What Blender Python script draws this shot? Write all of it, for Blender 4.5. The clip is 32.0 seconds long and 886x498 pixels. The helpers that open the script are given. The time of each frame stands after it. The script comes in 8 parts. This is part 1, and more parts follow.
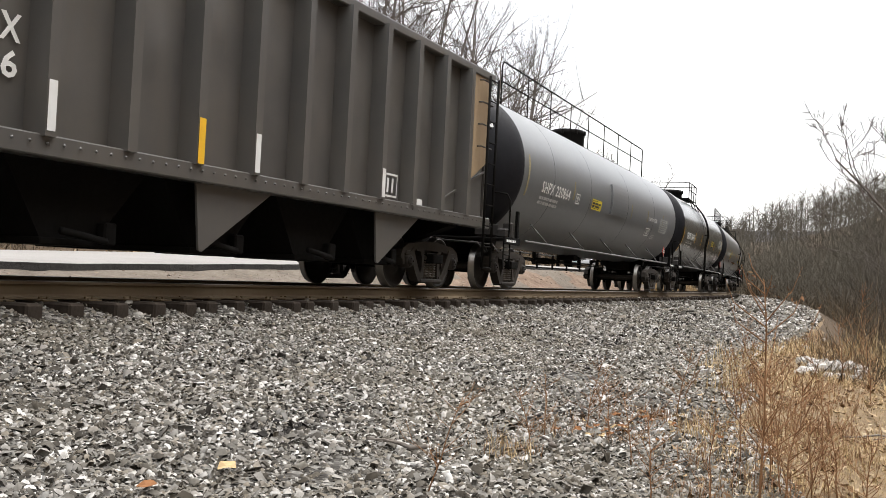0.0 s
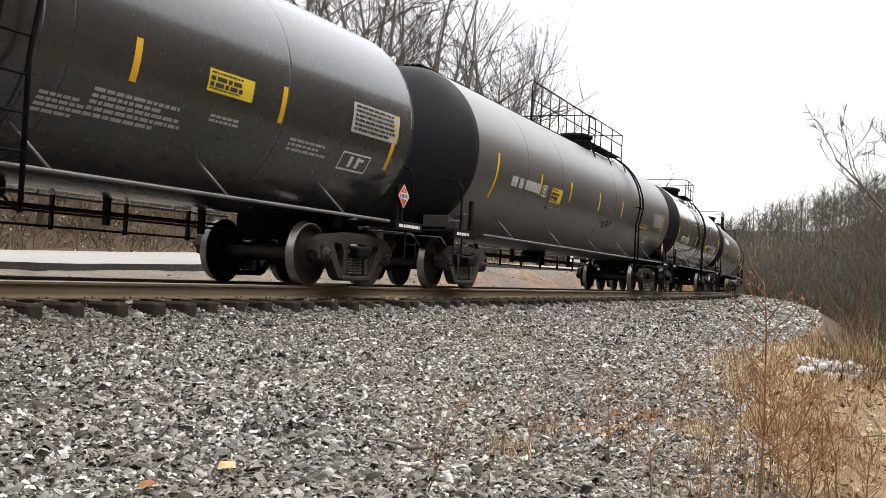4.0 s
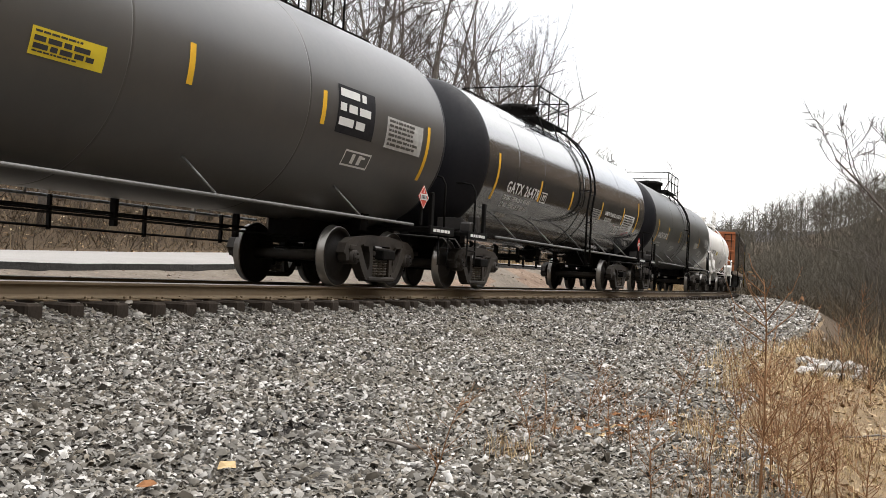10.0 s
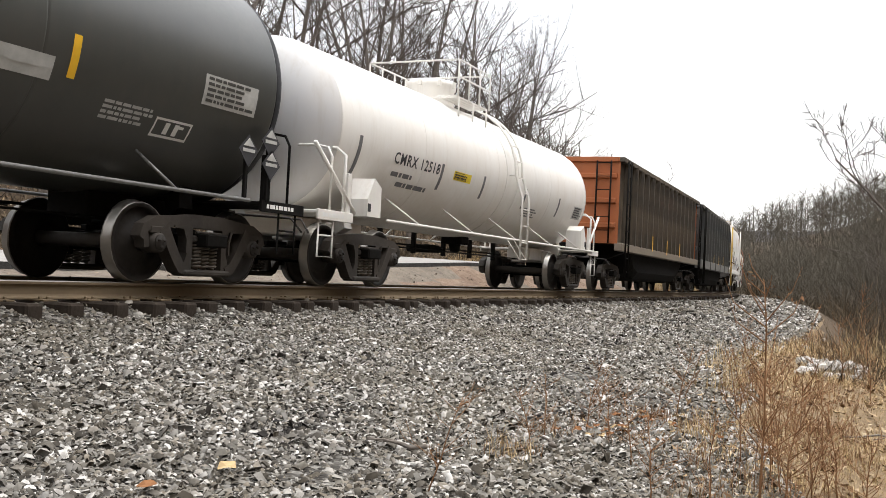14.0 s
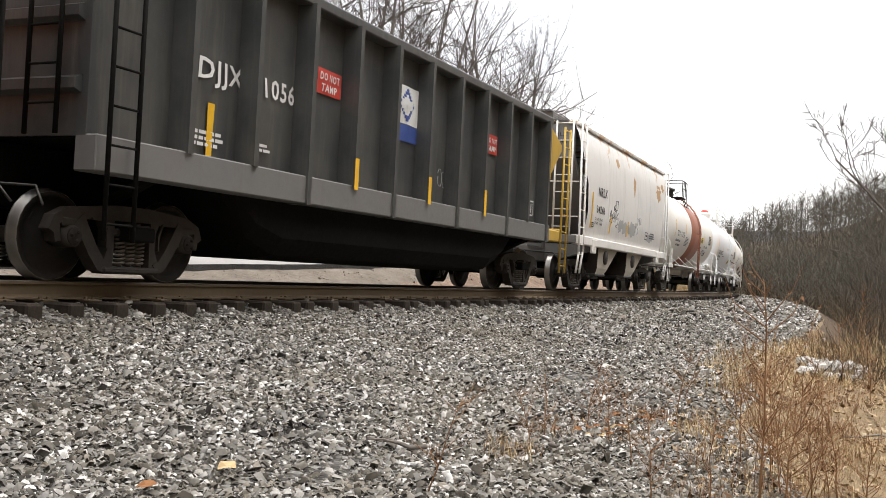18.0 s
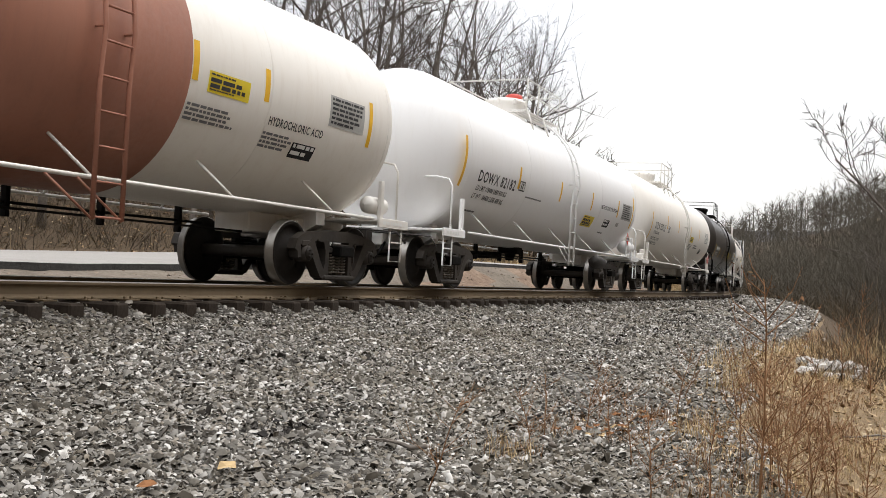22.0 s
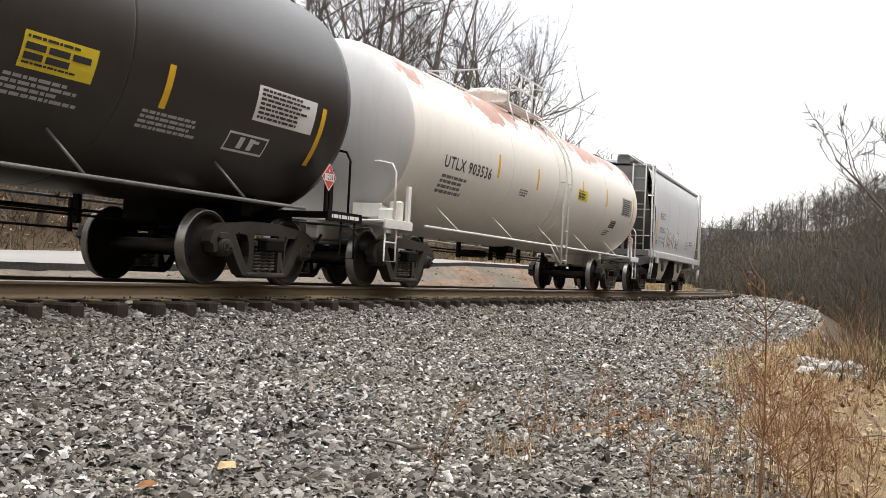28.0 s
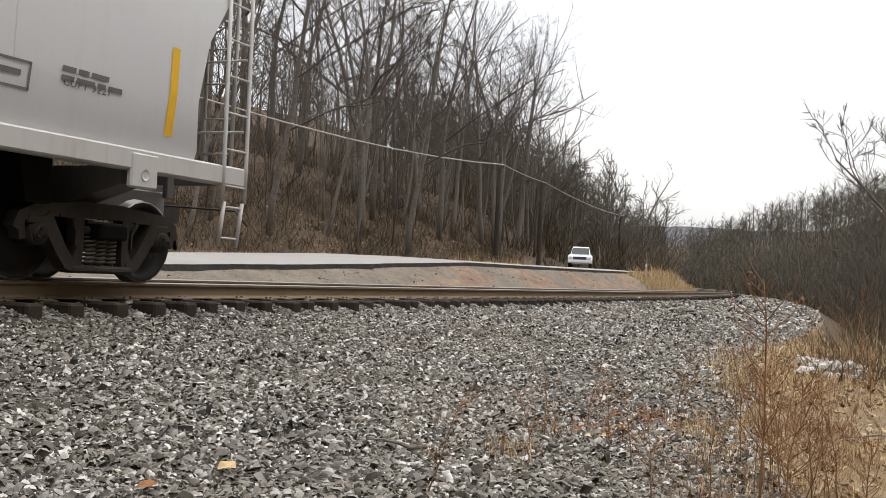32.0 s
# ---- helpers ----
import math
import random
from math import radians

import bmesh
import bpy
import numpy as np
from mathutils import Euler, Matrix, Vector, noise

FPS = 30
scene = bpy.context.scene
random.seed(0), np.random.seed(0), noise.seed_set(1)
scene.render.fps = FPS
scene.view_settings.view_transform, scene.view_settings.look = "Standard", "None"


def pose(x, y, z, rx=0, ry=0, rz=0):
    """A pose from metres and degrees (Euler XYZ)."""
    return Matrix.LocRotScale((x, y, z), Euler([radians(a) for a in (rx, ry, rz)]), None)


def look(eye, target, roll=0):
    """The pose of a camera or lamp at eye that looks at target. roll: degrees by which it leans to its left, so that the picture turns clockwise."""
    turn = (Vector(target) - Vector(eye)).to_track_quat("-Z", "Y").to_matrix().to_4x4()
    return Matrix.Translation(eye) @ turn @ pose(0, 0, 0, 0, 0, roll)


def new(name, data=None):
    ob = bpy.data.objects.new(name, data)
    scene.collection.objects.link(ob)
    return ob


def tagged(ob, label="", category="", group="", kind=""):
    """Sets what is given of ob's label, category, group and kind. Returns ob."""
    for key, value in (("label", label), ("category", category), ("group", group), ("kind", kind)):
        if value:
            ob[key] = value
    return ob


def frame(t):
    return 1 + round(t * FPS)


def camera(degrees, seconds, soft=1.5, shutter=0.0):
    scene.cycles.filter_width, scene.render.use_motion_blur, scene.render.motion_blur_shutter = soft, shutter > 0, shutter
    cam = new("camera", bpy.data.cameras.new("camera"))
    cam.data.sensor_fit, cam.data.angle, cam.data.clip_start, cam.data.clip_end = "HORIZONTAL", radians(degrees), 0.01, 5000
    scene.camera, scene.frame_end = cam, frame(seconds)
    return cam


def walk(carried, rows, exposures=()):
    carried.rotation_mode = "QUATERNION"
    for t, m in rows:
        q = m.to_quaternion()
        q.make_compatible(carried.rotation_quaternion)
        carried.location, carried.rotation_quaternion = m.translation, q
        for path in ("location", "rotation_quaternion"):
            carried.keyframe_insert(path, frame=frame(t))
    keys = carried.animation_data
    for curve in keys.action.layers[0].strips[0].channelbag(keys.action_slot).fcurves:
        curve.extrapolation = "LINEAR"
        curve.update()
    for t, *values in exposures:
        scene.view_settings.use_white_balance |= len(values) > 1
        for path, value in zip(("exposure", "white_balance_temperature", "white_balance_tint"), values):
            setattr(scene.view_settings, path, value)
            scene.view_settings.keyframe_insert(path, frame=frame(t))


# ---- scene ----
# The camera stands still beside the track. x runs along the straight track, y across it, z = 0 on the rail heads.
EYE = Vector((0.0, 0.0, 0.267))
YAW, PITCH, ROLL = radians(24.651), radians(1.417), 2.88
AIM = EYE + Vector((math.cos(YAW) * math.cos(PITCH), math.sin(YAW) * math.cos(PITCH), math.sin(PITCH)))
cam = camera(47.485, 32.0, soft=0.8)
walk(cam, [(0.0, look(EYE, AIM, ROLL)), (32.0, look(EYE, AIM, ROLL))],
     [(0.0, 0.15), (7.0, 0.12), (10.0, 0.04), (13.0, 0.06), (18.0, 0.14), (20.0, -0.1), (23.0, -0.22), (25.5, -0.2), (28.0, 0.02), (29.0, -0.12), (30.0, -0.15), (32.0, -0.22)])

# ---- world and sun: a bright, thinly overcast winter sky ----
SUN_EL, SUN_AZ = radians(68), radians(300)      # direction of the sun in the plan, counted from +x
world = bpy.data.worlds.new("world")
scene.world = world
world.use_nodes = True
wn, wl = world.node_tree.nodes, world.node_tree.links
bg = wn["Background"]
sky = wn.new("ShaderNodeTexSky")
sky.sky_type, sky.sun_disc, sky.sun_elevation, sky.sun_rotation = "NISHITA", False, SUN_EL, radians(90) - SUN_AZ
sky.dust_density, sky.air_density = 2.0, 1.0
cloud = wn.new("ShaderNodeTexNoise")
cloud.inputs["Scale"].default_value, cloud.inputs["Detail"].default_value = 2.2, 4.0
wmap = wn.new("ShaderNodeMapping")
wmap.inputs["Scale"].default_value = (1.0, 1.0, 3.0)
wco = wn.new("ShaderNodeTexCoord")
wl.new(wco.outputs["Generated"], wmap.inputs["Vector"])
wl.new(wmap.outputs["Vector"], cloud.inputs["Vector"])
cramp = wn.new("ShaderNodeValToRGB")
cramp.color_ramp.elements[0].position, cramp.color_ramp.elements[0].color = 0.3, (9.4, 9.7, 10.4, 1)
cramp.color_ramp.elements[1].position, cramp.color_ramp.elements[1].color = 0.62, (12.4, 12.2, 12.0, 1)
wl.new(cloud.outputs["Fac"], cramp.inputs["Fac"])
wmix = wn.new("ShaderNodeMix")
wmix.data_type = "RGBA"
wmix.inputs["Factor"].default_value = 0.88
wl.new(sky.outputs["Color"], wmix.inputs["A"])
wl.new(cramp.outputs["Color"], wmix.inputs["B"])
# an overcast sky is brighter overhead than at the horizon
wsep = wn.new("ShaderNodeSeparateXYZ")
wl.new(wco.outputs["Generated"], wsep.inputs["Vector"])
wup = wn.new("ShaderNodeMapRange")
for key, val in (("From Min", 0.05), ("From Max", 1.0), ("To Min", 1.0), ("To Max", 2.9)):
    wup.inputs[key].default_value = val
wl.new(wsep.outputs["Z"], wup.inputs["Value"])
wmul = wn.new("ShaderNodeVectorMath")
wmul.operation = "SCALE"
wl.new(wmix.outputs["Result"], wmul.inputs[0])
wl.new(wup.outputs["Result"], wmul.inputs["Scale"])
wl.new(wmul.outputs["Vector"], bg.inputs["Color"])
bg.inputs["Strength"].default_value = 0.1
sun_data = bpy.data.lights.new("sun", "SUN")
sun_data.energy, sun_data.angle, sun_data.color = 1.9, radians(20), (1.0, 0.96, 0.90)
sun_ob = new("sun", sun_data)
sun_ob.matrix_basis = look((0, 0, 60), Vector((0, 0, 60)) - Vector((math.cos(SUN_EL) * math.cos(SUN_AZ), math.cos(SUN_EL) * math.sin(SUN_AZ), math.sin(SUN_EL))))

# ---- the track's line: straight, then a long left-hand curve ----
D, K, S1, S2 = 8.646, 0.0019212, 13.5245, 330.0


def track(s):
    if s <= S1:
        return s, D, 0.0
    u = min(s, S2) - S1
    x, y, th = S1 + math.sin(K * u) / K, D + (1 - math.cos(K * u)) / K, K * u
    if s > S2:
        x, y = x + (s - S2) * math.cos(th), y + (s - S2) * math.sin(th)
    return x, y, th


def spot(s, l, z=0.0):
    x, y, th = track(s)
    return Vector((x - math.sin(th) * l, y + math.cos(th) * l, z))


def lerp(v, pts):
    if v <= pts[0][0]:
        return pts[0][1]
    for (a, b), (c, d) in zip(pts, pts[1:]):
        if v <= c:
            return b + (d - b) * (v - a) / (c - a)
    return pts[-1][1]


def grass_edge(s):
    """Where the ballast gives way to grass."""
    return lerp(s, [(4, -8.35), (6.2, -7.85), (7.5, -7.55), (9.4, -7.25), (12, -6.9), (16.5, -6.35), (20, -6.45), (30, -6.45), (46, -6.2), (80, -5.6)]) + 0.16 * noise.noise((s * 0.45, 0, 9))


BANK = [(-40, 0.0), (0, 0.02), (14, 0.12), (22, 0.34), (33, 0.72), (50, 0.85), (75, 1.12), (110, 1.2), (200, 1.2)]


PITS = [(5.15, -5.3, 0.45), (13.6, -4.0, 0.7), (14.5, -4.6, 0.6), (23.6, -3.9, 1.1), (7.2, -6.3, 0.3), (10.0, -5.6, 0.5)]


def height(s, l):
    """The ground's height across the track at s."""
    if l < 0:
        a = -l
        z = lerp(a, [(1.0, -0.235), (1.2, -0.34), (1.5, -0.385), (2.1, -0.46), (8.65, -0.93), (11, -1.05), (17, -3.2), (34, -3.8), (60, 2), (130, 14), (320, 28), (700, 40), (2500, 45)])
        if a > 6:
            z += min(1.0, max(0.0, (s - 80) / 130)) * (1 - 0.55 * min(1.0, max(0.0, (s - 260) / 100))) * lerp(a, [(19, 0), (27, 1.5), (38, 10), (54, 15), (70, 18), (100, 20), (200, 14), (400, 0)])
            # the wooded hillside behind the camera
            z += min(1.0, max(0.0, (330 - s) / 80)) * lerp(a - 0.33 * max(0.0, s - 40), [(14, 0), (36, 26), (60, 48), (110, 66), (320, 60), (700, 20), (1200, 0)])
            # past the bend the shoulder falls away right behind the ballast
            z -= min(1.0, max(0.0, (s - 18) / 12)) * lerp(a, [(6.3, 0), (9.5, 1.5), (14, 1.3), (18, 0)])
            z += 0.09 * noise.noise((s * 0.6, l * 0.6, 0)) * min(1, (a - 6) / 2) + 0.7 * noise.noise((s * 0.06, l * 0.06, 4)) * min(1, max(0, a - 11) / 8)
        else:
            z += 0.035 * noise.noise((s * 0.8, l * 0.9, 1)) * min(1, max(0, a - 1.4))
            for ps, pl, pr in PITS:
                if abs(s - ps) < 3 * pr and a > 2:
                    z -= 0.07 * math.exp(-((s - ps) / pr) ** 2 - ((l - pl) / (0.55 * pr)) ** 2)
        return z
    b = lerp(s, BANK)
    z = lerp(l, [(1.1, -0.265), (1.32, -0.33), (2.4, -0.42), (2.9, -0.36), (4.85, b - 0.16), (5.3, b - 0.06), (11.0, b + 0.06), (12.2, b + 0.02), (13.5, b + 0.5), (24, b + 5.5), (60, b + 18), (110, b + 25), (300, b + 30), (480, b + 32)])
    if 2.4 < l < 4.9:
        z += 0.3 * noise.noise((s * 0.7, l * 1.1, 7)) * min(1, (l - 2.4), (4.9 - l) / 0.7) * min(1.0, max(0.25, (s - 20) / 12))
    z += min(1.0, max(0.0, (s - 95) / 70)) * lerp(l, [(6.5, 0), (18, 3), (45, 5), (110, 4)])
    if l > 13:
        z += min(1, (l - 13) / 6) * (0.9 * noise.noise((s * 0.05, l * 0.05, 2)) + 0.25 * noise.noise((s * 0.3, l * 0.3, 3)))
    return z


# ---- materials ----
def node_mat(name):
    m = bpy.data.materials.new(name)
    m.use_nodes = True
    return m, m.node_tree.nodes, m.node_tree.links, m.node_tree.nodes["Principled BSDF"]


def ramp_node(n, stops):
    r = n.new("ShaderNodeValToRGB")
    e = r.color_ramp.elements
    while len(e) < len(stops):
        e.new(0.5)
    for el, (p, c) in zip(e, stops):
        el.position, el.color = p, (*c, 1) if len(c) == 3 else c
    return r


def noise_node(n, l, scale, detail=4, rough=0.6, stretch=(1, 1, 1), offset=(0, 0, 0), kind="Object"):
    co, mp, t = n.new("ShaderNodeTexCoord"), n.new("ShaderNodeMapping"), n.new("ShaderNodeTexNoise")
    mp.inputs["Scale"].default_value, mp.inputs["Location"].default_value = stretch, offset
    t.inputs["Scale"].default_value, t.inputs["Detail"].default_value, t.inputs["Roughness"].default_value = scale, detail, rough
    l.new(co.outputs[kind], mp.inputs["Vector"])
    l.new(mp.outputs["Vector"], t.inputs["Vector"])
    return t


def mix_node(n, l, fac, a, b, mode="MIX"):
    m = n.new("ShaderNodeMix")
    m.data_type, m.blend_type = "RGBA", mode
    for sock, v in (("Factor", fac), ("A", a), ("B", b)):
        if hasattr(v, "links"):
            l.new(v, m.inputs[sock])
        elif sock == "Factor":
            m.inputs[sock].default_value = v
        else:
            m.inputs[sock].default_value = (*v, 1)
    return m.outputs["Result"]


def bump_from(n, l, p, sock, strength, dist):
    b = n.new("ShaderNodeBump")
    b.inputs["Strength"].default_value, b.inputs["Distance"].default_value = strength, dist
    l.new(sock, b.inputs["Height"])
    l.new(b.outputs["Normal"], p.inputs["Normal"])


def paint(name, color, rough=0.45, dirt=(0.09, 0.075, 0.06), amount=0.35, streak=0.25, metal=0.0, rust=0.0, seed=0, vary=0.12, coat=0.0, top_rust=None, spec=0.5, coat_rough=0.12):
    """Weathered paint: uneven tone, dust and run-off streaks, and rust spots where asked for."""
    m, n, l, p = node_mat(name)
    big = noise_node(n, l, 0.9, 5, 0.65, offset=(seed, 2 * seed, 0))
    fine = noise_node(n, l, 14, 4, 0.7, offset=(0, seed, 3))
    run = noise_node(n, l, 3.0, 4, 0.7, stretch=(2.2, 2.2, 0.16), offset=(seed * 1.7, 0, 5))
    dark = tuple(c * (1 - vary) for c in color)
    lite = tuple(min(0.95, c * (1 + vary)) for c in color)
    c = mix_node(n, l, ramp_link(n, l, big, 0.3, 0.7), dark, lite)
    c = mix_node(n, l, ramp_link(n, l, big, 0.42, 0.78, 0, amount), c, dirt)
    c = mix_node(n, l, ramp_link(n, l, run, 0.5, 0.8, 0, streak), c, dirt)
    if rust > 0:
        spot_n = noise_node(n, l, 1.6, 6, 0.75, stretch=(1, 1, 0.6), offset=(seed + 4, 1, 8))
        c = mix_node(n, l, ramp_link(n, l, spot_n, 0.72 - rust, 0.80 - rust), c, (0.22, 0.085, 0.035))
    if top_rust:
        # rust where water stands and the paint has failed, along the crown
        z0, z1, tone = top_rust
        sp_n = noise_node(n, l, 0.9, 7, 0.72, stretch=(1, 1, 0.8), offset=(seed, 7, 2))
        co, sx = n.new("ShaderNodeTexCoord"), n.new("ShaderNodeSeparateXYZ")
        l.new(co.outputs["Object"], sx.inputs["Vector"])
        mr = n.new("ShaderNodeMapRange")
        for key, v in (("From Min", z0), ("From Max", z1), ("To Min", -0.25), ("To Max", 0.06)):
            mr.inputs[key].default_value = v
        l.new(sx.outputs["Z"], mr.inputs["Value"])
        add = n.new("ShaderNodeMath")
        l.new(sp_n.outputs["Fac"], add.inputs[0])
        l.new(mr.outputs["Result"], add.inputs[1])
        th = n.new("ShaderNodeMapRange")
        for key, v in (("From Min", 0.5), ("From Max", 0.54), ("To Min", 0.0), ("To Max", 0.9)):
            th.inputs[key].default_value = v
        l.new(add.outputs[0], th.inputs["Value"])
        c = mix_node(n, l, th.outputs["Result"], c, tone)
    l.new(c, p.inputs["Base Color"])
    p.inputs["Coat Weight"].default_value, p.inputs["Coat Roughness"].default_value = coat, coat_rough
    p.inputs["Coat IOR"].default_value = 2.0 if coat > 0.9 else 1.5
    p.inputs["Metallic"].default_value, p.inputs["Specular IOR Level"].default_value = metal, spec
    l.new(ramp_link(n, l, fine, 0.2, 0.8, max(0.05, rough - (0.03 if coat > 0 else 0.1)), min(1, rough + (0.04 if coat > 0 else 0.15))), p.inputs["Roughness"])
    bump_from(n, l, p, big.outputs["Fac"], 0.03 if coat > 0 else 0.12, 0.02)
    return m


def ramp_link(n, l, tex, lo, hi, out_lo=0.0, out_hi=1.0):
    r = n.new("ShaderNodeMapRange")
    for key, v in (("From Min", lo), ("From Max", hi), ("To Min", out_lo), ("To Max", out_hi)):
        r.inputs[key].default_value = v
    l.new(tex.outputs["Fac"], r.inputs["Value"])
    return r.outputs["Result"]


def plain(name, color, rough=0.6, metal=0.0, vary=0.15, scale=6.0, bump=0.0):
    m, n, l, p = node_mat(name)
    t = noise_node(n, l, scale, 5, 0.65)
    l.new(mix_node(n, l, ramp_link(n, l, t, 0.25, 0.75), tuple(c * (1 - vary) for c in color), tuple(min(1, c * (1 + vary)) for c in color)), p.inputs["Base Color"])
    p.inputs["Roughness"].default_value, p.inputs["Metallic"].default_value = rough, metal
    p.inputs["Specular IOR Level"].default_value = 0.15 if rough > 0.85 else 0.5
    if bump:
        bump_from(n, l, p, t.outputs["Fac"], bump, 0.02)
    return m


def ground_mat(name, tones, scale, bump, fine_scale, island=False, rough=0.95):
    """Loose ground: three tones at two scales."""
    m, n, l, p = node_mat(name)
    a = noise_node(n, l, scale, 6, 0.7)
    b = noise_node(n, l, fine_scale, 5, 0.75, offset=(3, 3, 3))
    ca = ramp_node(n, [(0.3, tones[0]), (0.5, tones[1]), (0.7, tones[2])])
    l.new(a.outputs["Fac"], ca.inputs["Fac"])
    cb = ramp_node(n, [(0.3, tones[0]), (0.52, tones[1]), (0.72, tones[2])])
    l.new(b.outputs["Fac"], cb.inputs["Fac"])
    l.new(mix_node(n, l, 0.55, ca.outputs["Color"], cb.outputs["Color"]), p.inputs["Base Color"])
    p.inputs["Roughness"].default_value, p.inputs["Specular IOR Level"].default_value = rough, 0.15
    bump_from(n, l, p, b.outputs["Fac"], bump, 0.05)
    return m


def island_mat(name, stops, rough=0.9, by_object=False, grime=None):
    """Each loose piece takes a tone of its own."""
    m, n, l, p = node_mat(name)
    if by_object:
        src = n.new("ShaderNodeObjectInfo").outputs["Random"]
    else:
        src = n.new("ShaderNodeNewGeometry").outputs["Random Per Island"]
    r = ramp_node(n, stops)
    l.new(src, r.inputs["Fac"])
    t = noise_node(n, l, 30, 3, 0.6)
    c = mix_node(n, l, ramp_link(n, l, t, 0.3, 0.7, 0, 0.35), r.outputs["Color"], tuple(0.6 * c for c in stops[0][1]))
    if grime:
        # oil and cinder spots, and a brown dusting, a metre or so across
        c = mix_node(n, l, ramp_link(n, l, noise_node(n, l, 0.75, 4, 0.65, stretch=(0.6, 1, 1), offset=(5, 2, 0)), 0.58, 0.74, 0, 0.5), c, grime[0])
        c = mix_node(n, l, ramp_link(n, l, noise_node(n, l, 0.5, 3, 0.6, offset=(1, 8, 0)), 0.45, 0.7, 0, 0.35), c, grime[1])
    l.new(c, p.inputs["Base Color"])
    p.inputs["Roughness"].default_value, p.inputs["Specular IOR Level"].default_value = rough, 0.15
    return m


def gravel_bed(name, tone=1.0):
    """Packed small stones below the loose ones, darkened for the shade in the gaps."""
    m, n, l, p = node_mat(name)
    co, vo = n.new("ShaderNodeTexCoord"), n.new("ShaderNodeTexVoronoi")
    vo.inputs["Scale"].default_value = 27.0
    l.new(co.outputs["Object"], vo.inputs["Vector"])
    sep = n.new("ShaderNodeSeparateColor")
    l.new(vo.outputs["Color"], sep.inputs["Color"])
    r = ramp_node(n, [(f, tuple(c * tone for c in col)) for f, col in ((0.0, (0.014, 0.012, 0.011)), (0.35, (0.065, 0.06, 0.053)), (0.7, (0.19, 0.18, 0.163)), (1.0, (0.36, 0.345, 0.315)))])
    l.new(sep.outputs["Red"], r.inputs["Fac"])
    big = noise_node(n, l, 0.8, 5, 0.6)
    l.new(mix_node(n, l, ramp_link(n, l, big, 0.35, 0.7, 0, 0.5), r.outputs["Color"], (0.05, 0.045, 0.04)), p.inputs["Base Color"])
    p.inputs["Roughness"].default_value, p.inputs["Specular IOR Level"].default_value = 0.95, 0.1
    b = n.new("ShaderNodeBump")
    b.invert = True
    b.inputs["Strength"].default_value, b.inputs["Distance"].default_value = 1.0, 0.03
    l.new(vo.outputs["Distance"], b.inputs["Height"])
    l.new(b.outputs["Normal"], p.inputs["Normal"])
    return m


M_GRAVEL = gravel_bed("ballast_bed")
# bed between the rails: darkened for dirt and for shade below the cars
M_UNDERBED = gravel_bed("oil_soaked_ballast_between_the_rails", 0.3)
M_STONE = island_mat("ballast_stone", [(0.0, (0.022, 0.019, 0.016)), (0.2, (0.085, 0.076, 0.064)), (0.42, (0.18, 0.168, 0.148)), (0.56, (0.25, 0.24, 0.222)), (0.7, (0.22, 0.19, 0.15)), (0.86, (0.42, 0.40, 0.372)), (1.0, (0.70, 0.68, 0.645))], grime=((0.04, 0.036, 0.032), (0.17, 0.145, 0.105)))
M_DIRT = ground_mat("bare_earth", [(0.075, 0.06, 0.047), (0.16, 0.135, 0.108), (0.24, 0.205, 0.168)], 0.9, 0.8, 6)
M_SOIL = ground_mat("red_brown_soil", [(0.085, 0.05, 0.034), (0.19, 0.135, 0.098), (0.31, 0.24, 0.18)], 1.2, 0.9, 5)
M_LITTER = ground_mat("leaf_litter", [(0.044, 0.031, 0.02), (0.082, 0.058, 0.037), (0.13, 0.093, 0.059)], 0.4, 0.9, 5)
M_STRAW = ground_mat("dry_grass_ground", [(0.10, 0.07, 0.042), (0.19, 0.135, 0.08), (0.30, 0.225, 0.135)], 1.3, 0.7, 12)
M_ROAD = ground_mat("worn_asphalt", [(0.225, 0.213, 0.20), (0.28, 0.266, 0.25), (0.325, 0.308, 0.29)], 0.5, 0.15, 18, rough=0.85)
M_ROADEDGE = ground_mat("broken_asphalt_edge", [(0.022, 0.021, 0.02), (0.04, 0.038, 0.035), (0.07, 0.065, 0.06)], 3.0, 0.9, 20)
M_TIE = plain("creosoted_timber", (0.036, 0.028, 0.022), 0.9, 0, 0.4, 9, 0.5)
M_RAIL = paint("rusty_rail_web", (0.15, 0.108, 0.062), 0.75, (0.085, 0.066, 0.044), 0.4, 0.3, 0.0, vary=0.25)
M_RAILTOP = plain("polished_rail_head", (0.32, 0.29, 0.26), 0.35, 0.9, 0.15, 4)
M_BARK = plain("grey_bark", (0.15, 0.13, 0.112), 0.95, 0, 0.35, 7, 0.6)
M_TWIG = plain("brown_twigs", (0.092, 0.077, 0.066), 0.95, 0, 0.3, 3)
M_FARTWIG = plain("grey_brown_far_twigs", (0.098, 0.087, 0.068), 0.95, 0, 0.3, 0.15)
M_BRUSH = island_mat("dry_brush", [(0, (0.045, 0.036, 0.026)), (0.5, (0.08, 0.062, 0.042)), (0.85, (0.115, 0.088, 0.056)), (1, (0.19, 0.14, 0.085))])
M_GRASS = island_mat("straw_grass", [(0, (0.24, 0.155, 0.075)), (0.5, (0.45, 0.325, 0.17)), (1, (0.64, 0.51, 0.31))])
M_WEED = island_mat("rust_brown_weed", [(0, (0.10, 0.052, 0.028)), (0.55, (0.23, 0.12, 0.06)), (0.85, (0.33, 0.20, 0.10)), (1, (0.42, 0.31, 0.18))])
M_LEAF = island_mat("fallen_leaf", [(0, (0.14, 0.05, 0.025)), (1, (0.30, 0.15, 0.06))])
M_POLE = plain("weathered_pole_wood", (0.04, 0.031, 0.025), 0.9, 0, 0.3, 6)
